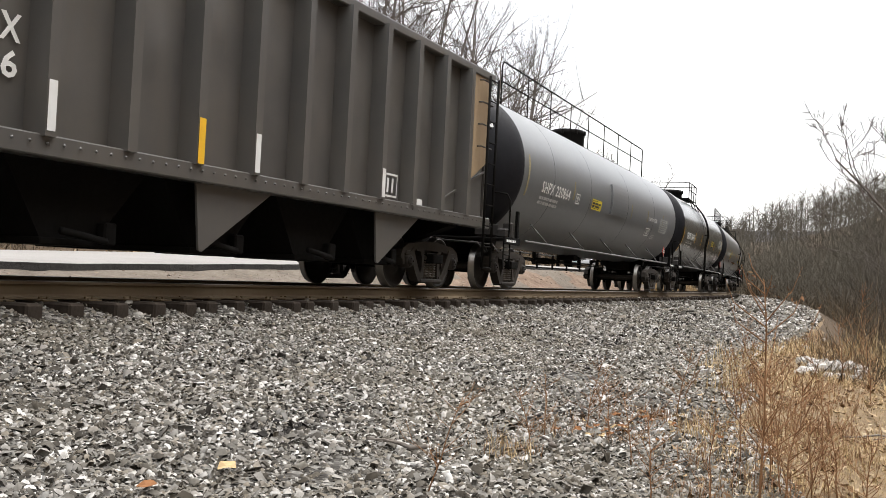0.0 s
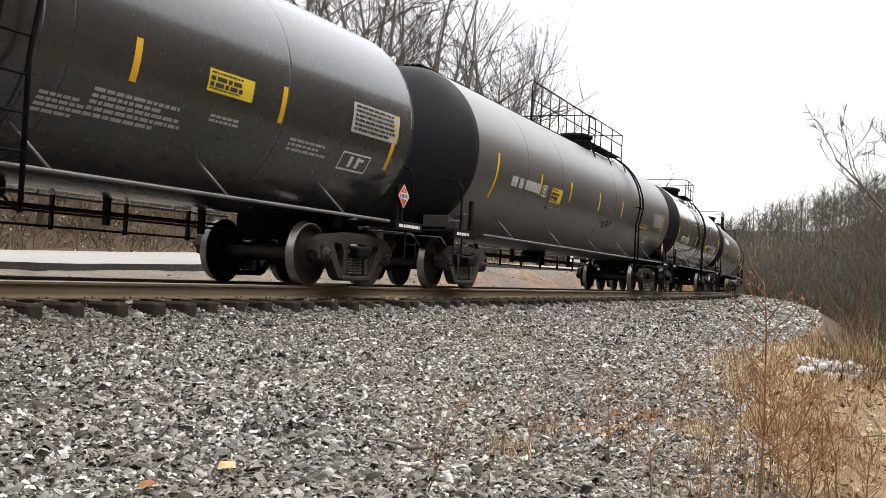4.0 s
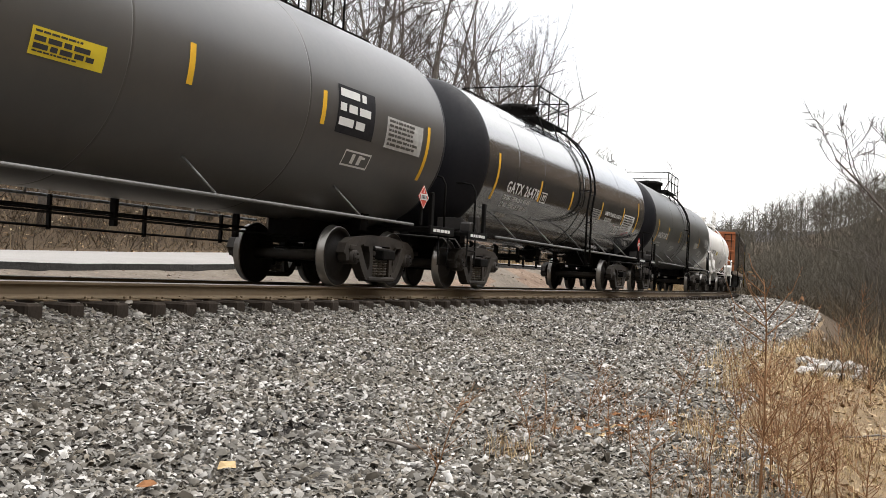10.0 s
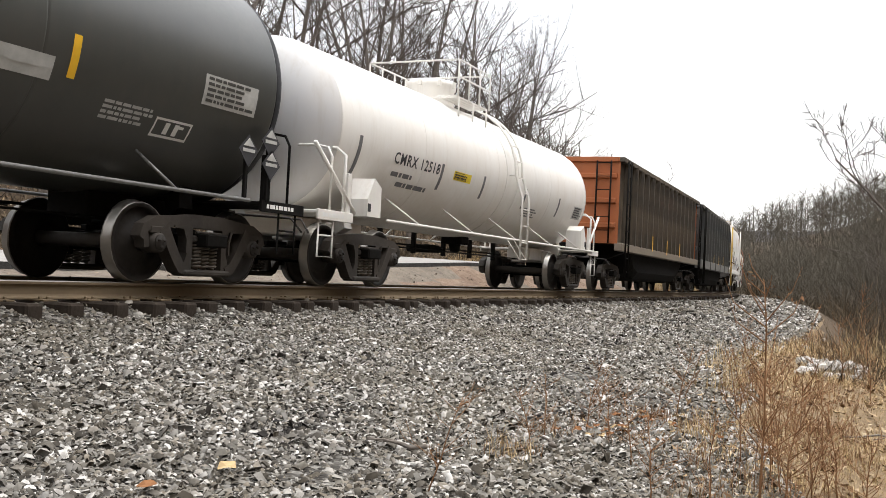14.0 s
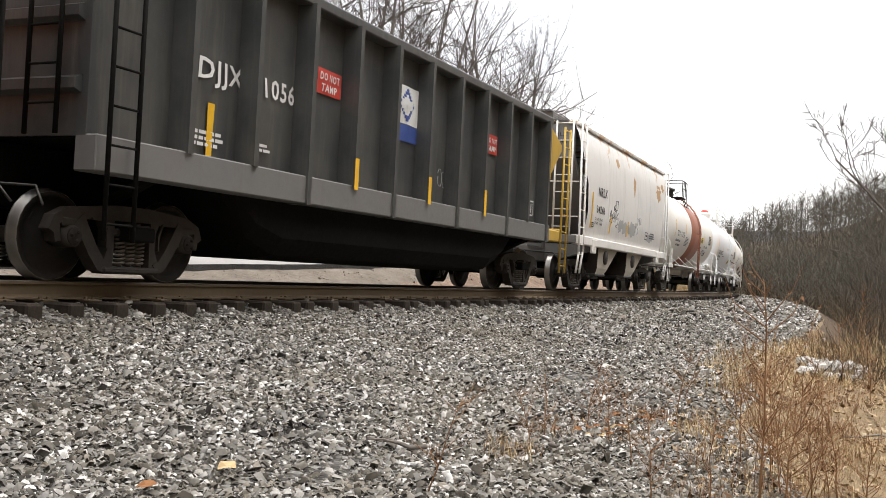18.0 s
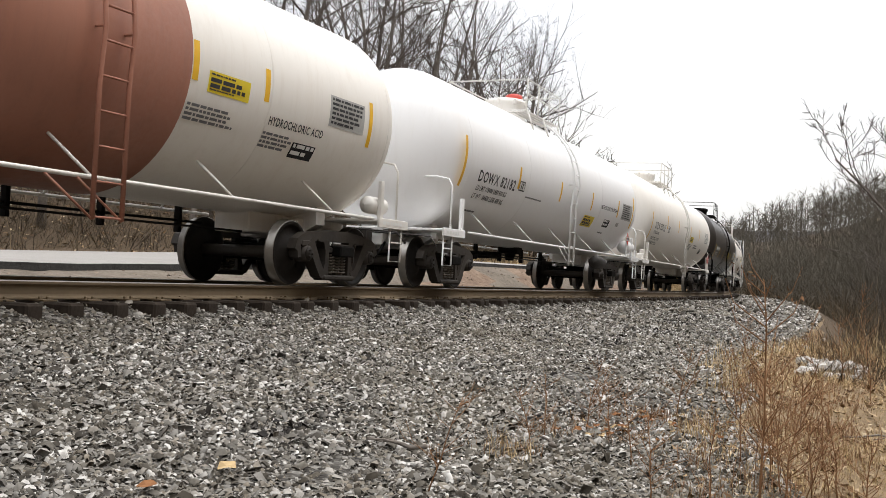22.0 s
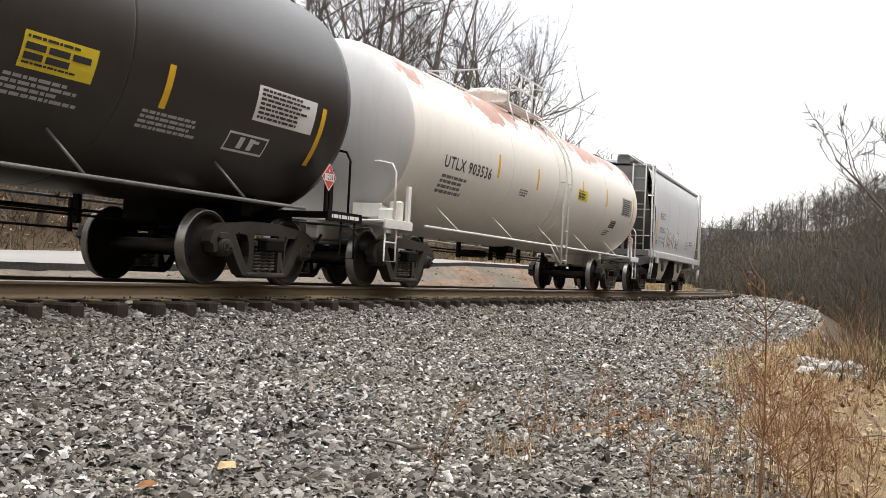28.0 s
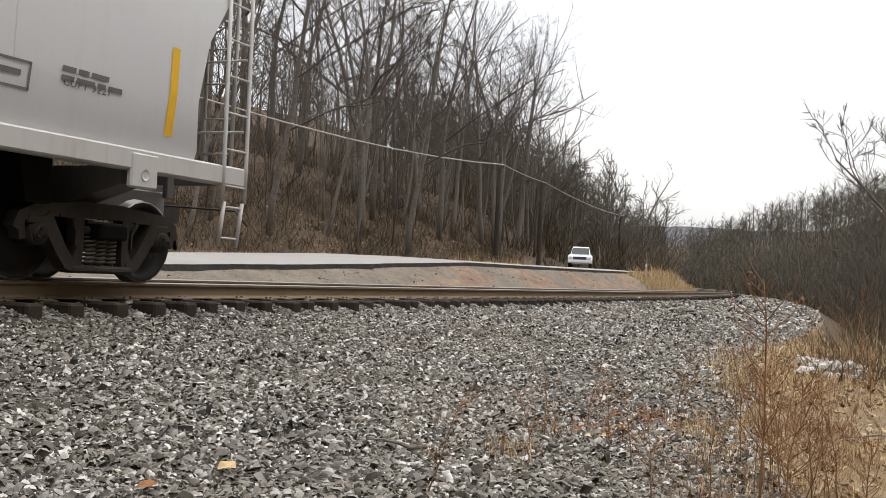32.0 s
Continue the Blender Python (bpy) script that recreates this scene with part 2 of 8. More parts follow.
M_CABLE = plain("dull_wire", (0.35, 0.34, 0.33), 0.6, 0.2)


# ---- geometry helper ----
class Geo:
    """Collects rounded boxes, pipes and lathed rings into one mesh."""

    def __init__(self):
        self.v, self.f, self.smooth = [], [], []

    def add(self, verts, faces, smooth=False, m=None):
        o = len(self.v)
        self.v.extend([tuple(m @ Vector(p)) for p in verts] if m else [tuple(p) for p in verts])
        self.f.extend([tuple(i + o for i in fc) for fc in faces])
        self.smooth.extend([smooth] * len(faces))
        return self

    def box(self, x0, x1, y0, y1, z0, z1, c=0.008, m=None):
        c = min(c, 0.45 * min(x1 - x0, y1 - y0, z1 - z0))
        vs, idx = [], {}
        for i, x in enumerate((x0, x1)):
            for j, y in enumerate((y0, y1)):
                for k, z in enumerate((z0, z1)):
                    sx, sy, sz = (1 - 2 * i) * c, (1 - 2 * j) * c, (1 - 2 * k) * c
                    for a, p in enumerate(((x, y + sy, z + sz), (x + sx, y, z + sz), (x + sx, y + sy, z))):
                        idx[i, j, k, a] = len(vs)
                        vs.append(p)
        I = lambda i, j, k, a: idx[i, j, k, a]
        fs = []
        for i in (0, 1):
            q = [I(i, 0, 0, 0), I(i, 1, 0, 0), I(i, 1, 1, 0), I(i, 0, 1, 0)]
            fs.append(q if i else q[::-1])
            q = [I(0, i, 0, 1), I(1, i, 0, 1), I(1, i, 1, 1), I(0, i, 1, 1)]
            fs.append(q[::-1] if i else q)
            q = [I(0, 0, i, 2), I(1, 0, i, 2), I(1, 1, i, 2), I(0, 1, i, 2)]
            fs.append(q if i else q[::-1])
        for i in (0, 1):
            for j in (0, 1):
                for q, flip in (([I(i, j, 0, 0), I(i, j, 1, 0), I(i, j, 1, 1), I(i, j, 0, 1)], (i + j) % 2 == 1),
                                ([I(i, 0, j, 0), I(i, 1, j, 0), I(i, 1, j, 2), I(i, 0, j, 2)], (i + j) % 2 == 0),
                                ([I(0, i, j, 1), I(1, i, j, 1), I(1, i, j, 2), I(0, i, j, 2)], (i + j) % 2 == 1)):
                    fs.append(q[::-1] if flip else q)
                for k in (0, 1):
                    q = [I(i, j, k, 0), I(i, j, k, 1), I(i, j, k, 2)]
                    fs.append(q if (i + j + k) % 2 else q[::-1])
        return self.add(vs, fs, False, m)

    def pipe(self, pts, r, seg=6, cap=True, m=None, r2=None):
        pts = [Vector(p) for p in pts]
        vs, fs = [], []
        n = len(pts)
        ref = None
        for i, p in enumerate(pts):
            d = (pts[min(i + 1, n - 1)] - pts[max(i - 1, 0)]).normalized()
            if ref is None:
                ref = Vector((0, 0, 1)) if abs(d.z) < 0.9 else Vector((1, 0, 0))
            a = d.cross(ref).normalized()
            b = d.cross(a)
            ref = -b if b.length > 0.1 else ref
            rr = r if r2 is None else r + (r2 - r) * i / (n - 1)
            for j in range(seg):
                t = 2 * math.pi * j / seg
                vs.append(p + a * (rr * math.cos(t)) + b * (rr * math.sin(t)))
        for i in range(n - 1):
            for j in range(seg):
                k = (j + 1) % seg
                fs.append((i * seg + j, i * seg + k, i * seg + seg + k, i * seg + seg + j))
        if cap:
            fs.append(tuple(range(seg))[::-1])
            fs.append(tuple((n - 1) * seg + j for j in range(seg)))
        return self.add(vs, fs, True, m)

    def lathe(self, prof, seg, axis="x", m=None, smooth=True, cap=False):
        """prof: (along, radius) pairs, turned about the axis."""
        vs, fs = [], []
        for a, r in prof:
            for j in range(seg):
                t = 2 * math.pi * j / seg
                c, s = r * math.cos(t), r * math.sin(t)
                vs.append({"x": (a, c, s), "y": (s, a, c), "z": (c, s, a)}[axis])
        for i in range(len(prof) - 1):
            for j in range(seg):
                k = (j + 1) % seg
                fs.append((i * seg + j, i * seg + k, i * seg + seg + k, i * seg + seg + j)[::-1])
        if cap:
            fs.append(tuple(range(seg)))
            fs.append(tuple((len(prof) - 1) * seg + j for j in range(seg))[::-1])
        return self.add(vs, fs, smooth, m)

    def prism(self, poly, y0, y1, axis="y", m=None):
        """A flat outline (pairs) drawn out along an axis."""
        n = len(poly)
        put = {"y": lambda a, b, c: (a, c, b), "x": lambda a, b, c: (c, a, b), "z": lambda a, b, c: (a, b, c)}[axis]
        vs = [put(a, b, y0) for a, b in poly] + [put(a, b, y1) for a, b in poly]
        fs = [tuple(range(n)), tuple(range(n, 2 * n))[::-1]] + [(i, n + i, n + (i + 1) % n, (i + 1) % n) for i in range(n)]
        return self.add(vs, fs, False, m)

    def mesh(self, name, mat):
        me = bpy.data.meshes.new(name)
        me.from_pydata(self.v, [], self.f)
        me.polygons.foreach_set("use_smooth", self.smooth)
        me.materials.append(mat)
        return me

    def done(self, name, mat):
        """Closed shapes: with all faces turned outwards."""
        me = self.mesh(name, mat)
        bm = bmesh.new()
        bm.from_mesh(me)
        bmesh.ops.recalc_face_normals(bm, faces=bm.faces)
        bm.to_mesh(me)
        bm.free()
        return me


def part(name, me, parent, label="", m=None):
    ob = new(name, me)
    ob.parent = parent
    if m is not None:
        ob.matrix_basis = m
    return tagged(ob, label)


def thing(name, label, category, m, group="", me=None):
    ob = new(name, me)
    ob.matrix_basis = m
    return tagged(ob, label, category, group)


def setting(name, me, label="", category="", kind="structure"):
    return tagged(new(name, me), label, category, "", kind)


# ---- ground: one sheet laid along the track, with its zones of cover ----
def steps(*runs):
    out = []
    for a, b, d in runs:
        n = max(1, round((b - a) / d))
        out += [a + (b - a) * i / n for i in range(n)]
    return out + [runs[-1][1]]


def build_ground():
    ss = steps((-700, -60, 40), (-60, -8, 4), (-8, 20, 0.4), (20, 60, 0.8), (60, 160, 3), (160, 360, 10), (360, 900, 45))
    ls = steps((-2500, -700, 300), (-700, -130, 60), (-130, -45, 10), (-45, -17, 3), (-17, -11, 1), (-11, -8.4, 0.5), (-8.4, -6.4, 0.2), (-6.4, -2, 0.55), (-2, -1.42, 0.29), (-1.42, -1.2, 0.22),
               (-1.2, 1.2, 0.6), (1.2, 2.4, 0.4), (2.4, 5.0, 0.37), (5.0, 11, 3), (11, 13.5, 0.8), (13.5, 24, 1.5), (24, 60, 4), (60, 110, 10), (110, 300, 40), (300, 480, 60))
    vs = [spot(s, l, height(s, l)) for s in ss for l in ls]
    n, fs, mi = len(ls), [], []
    for i in range(len(ss) - 1):
        for j in range(n - 1):
            fs.append((i * n + j, i * n + n + j, i * n + n + j + 1, i * n + j + 1))
            l, s = (ls[j] + ls[j + 1]) / 2, ss[i]
            edge = grass_edge(s)
            if l < -11 or (l < -8.6 and s > 19) or (l < edge - 0.3 and s > 24):
                k = 4
            elif l < edge:
                k = 3
            elif l < 2.4:
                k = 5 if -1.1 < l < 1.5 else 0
            elif l < 5.0:
                k = 2 if s > 24 and noise.noise((s * 0.25, l * 0.5, 5)) > -0.1 else 1
            elif l < 12:
                k = 1
            else:
                k = 4
            mi.append(k)
    me = bpy.data.meshes.new("ground")
    me.from_pydata(vs, [], fs)
    for m in (M_GRAVEL, M_DIRT, M_SOIL, M_STRAW, M_LITTER, M_UNDERBED):
        me.materials.append(m)
    me.polygons.foreach_set("material_index", mi)
    me.polygons.foreach_set("use_smooth", [True] * len(fs))
    return setting("ground", me, "gravel, bare earth, dry grass and leaf litter beside the track", "ground")


build_ground()


def build_road():
    g = Geo()
    ss = steps((-300, -20, 20), (-20, 8, 1), (8, 80, 0.35), (80, 120, 2), (120, 330, 6))
    rows = []
    for s in ss:
        # the near edge is broken and gnawed
        w = 0.16 * noise.noise((s * 0.5, 3, 3)) + 0.12 * noise.noise((s * 2.3, 1, 3))
        top = lerp(s, BANK)
        rows.append([spot(s, l, top + dz) for l, dz in ((4.98 + w, -0.3), (5.05 + w, 0.0), (5.25 + w, 0.05), (8.0, 0.11), (10.9, 0.10), (10.95, -0.2))])
    vs = [p for r in rows for p in r]
    fs = [(i * 6 + j, i * 6 + 6 + j, i * 6 + 7 + j, i * 6 + 1 + j) for i in range(len(ss) - 1) for j in range(5)]
    g.add(vs, fs)
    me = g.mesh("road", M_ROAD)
    # edge face: fresh-broken dark asphalt, with its shadow put into the colour too
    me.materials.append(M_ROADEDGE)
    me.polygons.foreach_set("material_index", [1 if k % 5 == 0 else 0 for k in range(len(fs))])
    return setting("road", me, "pale worn asphalt road with a broken dark edge", "road")


build_road()


# ---- rails, tie plates and ties ----
RAIL_SECTION = [(-0.070, -0.186), (0.070, -0.186), (0.070, -0.175), (0.016, -0.155), (0.010, -0.14), (0.010, -0.06), (0.014, -0.048), (0.036, -0.038), (0.037, -0.012), (0.030, -0.002),
                (0.012, 0.0), (-0.012, 0.0), (-0.030, -0.002), (-0.037, -0.012), (-0.036, -0.038), (-0.014, -0.048), (-0.010, -0.06), (-0.010, -0.14), (-0.016, -0.155), (-0.070, -0.175)]


def build_rails():
    ss = steps((-330, -20, 30), (-20, 20, 4), (20, 420, 4))
    bed = tagged(new("railway_track"), "single railway track of rusty rails on timber ties", "railway track", "", "structure")
    n = len(RAIL_SECTION)
    for side in (-0.755, 0.755):
        vs = [spot(s, side + a, b) for s in ss for a, b in RAIL_SECTION]
        fs = [(i * n + j, i * n + n + j, i * n + n + (j + 1) % n, i * n + (j + 1) % n) for i in range(len(ss) - 1) for j in range(n)]
        me = bpy.data.meshes.new("rail")
        me.from_pydata(vs, [], fs)
        me.materials.append(M_RAIL), me.materials.append(M_RAILTOP)
        me.polygons.foreach_set("material_index", [1 if f % n in (8, 9, 10, 11, 12) else 0 for f in range(len(fs))])
        part("rail", me, bed, "rusty steel rail with a polished head")
    return bed


TRACK = build_rails()

# ---- the running gear, built once ----
M_STEEL = paint("brown_cast_steel", (0.03, 0.025, 0.021), 0.7, (0.065, 0.052, 0.04), 0.5, 0.3, 0.0, vary=0.3, spec=0.35)
M_WHEEL = paint("dusty_wheel_steel", (0.013, 0.011, 0.0095), 0.65, (0.04, 0.03, 0.022), 0.4, 0.1, 0.0, vary=0.3, spec=0.3)
M_TREAD = plain("polished_wheel_tread", (0.27, 0.255, 0.235), 0.34, 0.9)
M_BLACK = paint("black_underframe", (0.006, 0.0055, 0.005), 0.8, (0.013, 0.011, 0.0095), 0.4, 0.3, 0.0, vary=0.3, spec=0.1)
# lighter than the black trim: the colour stands in for light on the pipes
M_RAILGREY = paint("scuffed_grey_handrail", (0.15, 0.15, 0.145), 0.45, (0.08, 0.07, 0.06), 0.4, 0.2, vary=0.25)
M_PRINTD = plain("worn_dark_stencil_paint", (0.14, 0.14, 0.145), 0.65, 0, 0.2)
M_PRINT = plain("worn_stencil_paint", (0.45, 0.45, 0.44), 0.65, 0, 0.2)
M_IRON = plain("dark_iron", (0.04, 0.036, 0.033), 0.6, 0.3, 0.3)
M_SPRING = plain("spring_steel", (0.13, 0.11, 0.09), 0.6, 0.3, 0.25)
M_WHITE = plain("white_stencil_paint", (0.72, 0.72, 0.70), 0.6, 0, 0.06)
M_DARKTXT = plain("black_stencil_paint", (0.03, 0.03, 0.035), 0.6, 0, 0.1)
M_YELLOW = plain("yellow_reflective_tape", (0.78, 0.45, 0.02), 0.5, 0, 0.1)
M_YSIGN = plain("yellow_sign_panel", (0.75, 0.58, 0.03), 0.5, 0, 0.06)
M_RED = plain("red_sign_paint", (0.55, 0.06, 0.04), 0.5, 0, 0.1)
M_BLUE = plain("blue_sign_paint", (0.05, 0.09, 0.30), 0.5, 0, 0.1)

WR = 0.457


def wheel_mesh():
    g = Geo()
    prof = [(-0.075, 0.10), (-0.07, 0.17), (-0.02, 0.22), (-0.005, 0.34), (-0.03, 0.385), (-0.06, 0.40), (-0.06, WR - 0.012), (-0.055, WR), (0.035, WR + 0.003), (0.045, WR + 0.02), (0.06, WR + 0.025),
            (0.072, WR + 0.012), (0.075, 0.40), (0.04, 0.37), (0.03, 0.24), (0.075, 0.16), (0.08, 0.10)]
    g.lathe(prof, 24, "y")
    n_tread = len(g.f)
    # axle end with its bolted cap, outboard of the wheel
    g.lathe([(-0.075, 0.085), (-0.36, 0.085)], 14, "y")
    g.lathe([(-0.36, 0.0), (-0.36, 0.095), (-0.375, 0.09), (-0.38, 0.0)], 14, "y")
    for k in range(3):
        a = 2 * math.pi * k / 3
        g.lathe([(-0.375, 0.018), (-0.4, 0.018), (-0.4, 0.0)], 6, "y", pose(0.05 * math.cos(a), 0, 0.05 * math.sin(a)))
    # balance mark on the plate
    g.box(-0.05, 0.05, -0.02, 0.0, 0.27, 0.31, 0.005)
    me = g.mesh("wheel", M_WHEEL)
    me.materials.append(M_TREAD)
    me.polygons.foreach_set("material_index", [1 if i < n_tread and i // 24 in (6, 7, 8, 9, 10) else 0 for i in range(len(g.f))])
    return me


def ribbon(g, pts, w, y0, y1):
    """A bar of some width that follows a bent line in the plane of the frame."""
    n, left, right = len(pts), [], []
    for i, (x, z) in enumerate(pts):
        (xa, za), (xb, zb) = pts[max(0, i - 1)], pts[min(n - 1, i + 1)]
        d = math.hypot(xb - xa, zb - za)
        h = (w[i] if isinstance(w, tuple) else w) / 2
        left.append((x - (zb - za) / d * h, z + (xb - xa) / d * h))
        right.append((x + (zb - za) / d * h, z - (xb - xa) / d * h))
    for i in range(n - 1):
        g.prism([left[i], left[i + 1], right[i + 1], right[i]], y0, y1)


def frame_mesh(y):
    """Cast side frame of a three-piece truck: arched top, drop arms, two large openings and the spring window."""
    g = Geo()
    t = 0.07
    y0, y1 = y - t, y + t
    ribbon(g, [(-1.14, 0.50), (-1.08, 0.62), (-0.9, 0.69), (-0.5, 0.72), (-0.25, 0.735), (0.25, 0.735), (0.5, 0.72), (0.9, 0.69), (1.08, 0.62), (1.14, 0.50)], (0.09, 0.11, 0.13, 0.14, 0.16, 0.16, 0.14, 0.13, 0.11, 0.09), y0, y1)
    for sx in (-1, 1):
        # drop arm from the pedestal to the spring seat
        arm = [(sx * 0.80, 0.64), (sx * 0.70, 0.50), (sx * 0.58, 0.32), (sx * 0.47, 0.19), (sx * 0.36, 0.15)]
        ribbon(g, arm, (0.17, 0.15, 0.14, 0.14, 0.12), y0 - 0.012, y1 + 0.012)
        # column beside the spring window, flared at both ends
        ribbon(g, [(sx * 0.36, 0.70), (sx * 0.325, 0.56), (sx * 0.32, 0.36), (sx * 0.36, 0.17)], (0.16, 0.10, 0.09, 0.16), y0, y1)
        # pedestal jaws over the bearing, adapter, and the bearing itself
        ribbon(g, [(sx * 1.09, 0.62), (sx * 1.07, 0.50), (sx * 1.05, 0.40)], 0.08, y0, y1)
        ribbon(g, [(sx * 0.76, 0.64), (sx * 0.745, 0.52), (sx * 0.74, 0.42)], 0.07, y0, y1)
        g.box(sx * 0.889 - 0.12, sx * 0.889 + 0.12, y0 - 0.01, y1 + 0.01, 0.555, 0.645, 0.015)
        g.lathe([(y - 0.12, 0.0), (y - 0.12, 0.085), (y - 0.105, 0.11), (y + 0.09, 0.118), (y + 0.09, 0.06)], 20, "y", pose(sx * 0.889, 0, WR))
        # raised lip round the opening
        ribbon(g, [(sx * 0.62, 0.655), (sx * 0.46, 0.645), (sx * 0.40, 0.52), (sx * 0.40, 0.36)], 0.022, y0 - 0.022, y0)
    g.box(-0.44, 0.44, y0 - 0.035, y1 + 0.035, 0.09, 0.17, 0.025)
    g.box(-0.27, 0.27, y0 - 0.01, y1 + 0.02, 0.49, 0.575, 0.02)
    g.box(-0.24, 0.24, y0 - 0.03, y0, 0.595, 0.625, 0.008)
    return g.done("side_frame", M_STEEL)


def spring_mesh(y):
    g = Geo()
    pts = [(0.058 * math.cos(a), y - 0.02 + 0.058 * math.sin(a), 0.18 + 0.30 * a / (2 * math.pi * 7)) for a in [2 * math.pi * 7 * i / 56 for i in range(57)]]
    g.pipe(pts, 0.015, 4)
    return g.mesh("spring", M_SPRING)


def bolster_mesh():
    g = Geo()
    g.box(-0.2, 0.2, -1.22, 1.22, 0.44, 0.60, 0.02)
    g.box(-0.17, 0.17, -0.9, 0.9, 0.36, 0.46, 0.02)
    g.lathe([(0.58, 0.0), (0.58, 0.2), (0.70, 0.2), (0.70, 0.0)], 16, "z")
    for sy in (-1, 1):
        g.box(-0.28, 0.28, sy * 0.62 - 0.05, sy * 0.62 + 0.05, 0.59, 0.66, 0.01)
        # brake beams and shoes
    for sx in (-1, 1):
        g.pipe([(sx * 0.36, -0.70, 0.38), (sx * 0.30, 0, 0.36), (sx * 0.36, 0.70, 0.38)], 0.035, 6)
        for sy in (-0.73, 0.73):
            g.box(sx * 0.385 - 0.035, sx * 0.385 + 0.035, sy - 0.05, sy + 0.05, 0.28, 0.52, 0.015)
    return g.done("truck", M_BLACK)


ME_WHEEL, ME_BOLSTER = wheel_mesh(), bolster_mesh()
ME_FRAMES = {y: frame_mesh(y) for y in (-1.0, 1.0)}
ME_SPRINGS = {y: spring_mesh(y) for y in (-1.0, 1.0)}
ME_AXLE = Geo().lathe([(-0.7, 0.09), (-0.6, 0.085), (0.6, 0.085), (0.7, 0.09)], 12, "y").mesh("axle", M_STEEL)
WHEELS = []          # wheel, its place in the truck, its distance from the car's middle, car number


def truck(car, number, x):
    b = part("truck", ME_BOLSTER, car, "cast steel freight truck", pose(x, 0, 0))
    for y in (-1.0, 1.0):
        part("side_frame", ME_FRAMES[y], b, "brown cast steel side frame")
        for x2 in (-0.15, 0.0, 0.15):
            part("spring", ME_SPRINGS[y], b, "coil spring", pose(x2, 0, 0))
    for dx in (-0.889, 0.889):
        part("axle", ME_AXLE, b, "", pose(dx, 0, WR))
        for y in (-0.755, 0.755):
            w = part("wheel", ME_WHEEL, b, "dusty steel wheel with a polished tread", pose(dx, y, WR, 0, 0, 0 if y < 0 else 180))
            WHEELS.append((w, dx, y, x + dx, number))
    return b


def coupler(car, x, d):
    """d: -1 at the car's front end, 1 at its rear."""
    g = Geo()
    g.box(*sorted((x - d * 0.55, x + d * 0.12)), -0.075, 0.075, 0.80, 0.94, 0.02)
    g.prism([(x + d * 0.08, -0.14), (x + d * 0.34, -0.16), (x + d * 0.36, -0.02), (x + d * 0.24, 0.02), (x + d * 0.24, 0.10), (x + d * 0.34, 0.15), (x + d * 0.10, 0.14)], 0.74, 1.0, "z")
    part("coupler", g.done("coupler", M_STEEL), car, "brown cast knuckle coupler")
    h = Geo()
    h.pipe([(x - d * 0.1, -0.3, 0.78), (x + d * 0.08, -0.3, 0.6), (x + d * 0.25, -0.2, 0.42), (x + d * 0.42, -0.08, 0.45)], 0.028, 7)
    part("air_hose", h.mesh("air_hose", M_BLACK), car, "black rubber air hose")
    lv = Geo()
    lv.pipe([(x, -0.1, 0.95), (x + d * 0.05, -0.6, 0.93), (x + d * 0.05, -1.25, 0.9), (x + d * 0.1, -1.4, 0.72)], 0.014, 5)
    part("uncoupling_lever", lv.mesh("uncoupling_lever", M_IRON), car)


def bars(rows, width, h, gap, seed):
    """Rows of short bars that stand for small print: (x0, x1, y0, y1) boxes."""
    rnd = random.Random(seed)
    out = []
    for r in range(rows):
        x, y = 0.0, -r * (h + gap)
        end = width * rnd.uniform(0.7, 1.0)
        while x < end - h:
            w = min(rnd.uniform(1.2, 5.0) * h, end - x)
            out.append((x, x + w, y - h, y))
            x += w + 0.6 * h
    return out


def letters(body, size, squeeze=1.0):
    cu = bpy.data.curves.new("lettering", "FONT")
    cu.body, cu.size, cu.resolution_u, cu.offset, cu.space_character = body, size, 2, 0.02, 1.16
    ob = bpy.data.objects.new("lettering", cu)
    me = bpy.data.meshes.new_from_object(ob)
    bpy.data.objects.remove(ob)
    vs = [(v.co.x * squeeze, v.co.y) for v in me.vertices]
    fs = [tuple(p.vertices) for p in me.polygons]
    bpy.data.meshes.remove(me)
    return vs, fs


# ---- the train: cars from the head of the train backwards; F and R: where the trucks are at 16 s ----
CARS = []            # car, F, R
TRUCKS = [(-148.26, -135.46), (-131.60, -116.38), (-112.04, -99.07), (-94.88, -78.27), (-74.36, -61.92), (-57.52, -41.15), (-37.14, -25.32), (-21.33, -8.48), (-4.56, 6.55), (10.50, 22.68), (26.51, 38.69), (42.92, 51.27), (55.44, 66.37), (70.35, 82.10), (86.20, 99.55), (103.70, 116.24), (120.26, 134.05), (138.55, 146.79)]


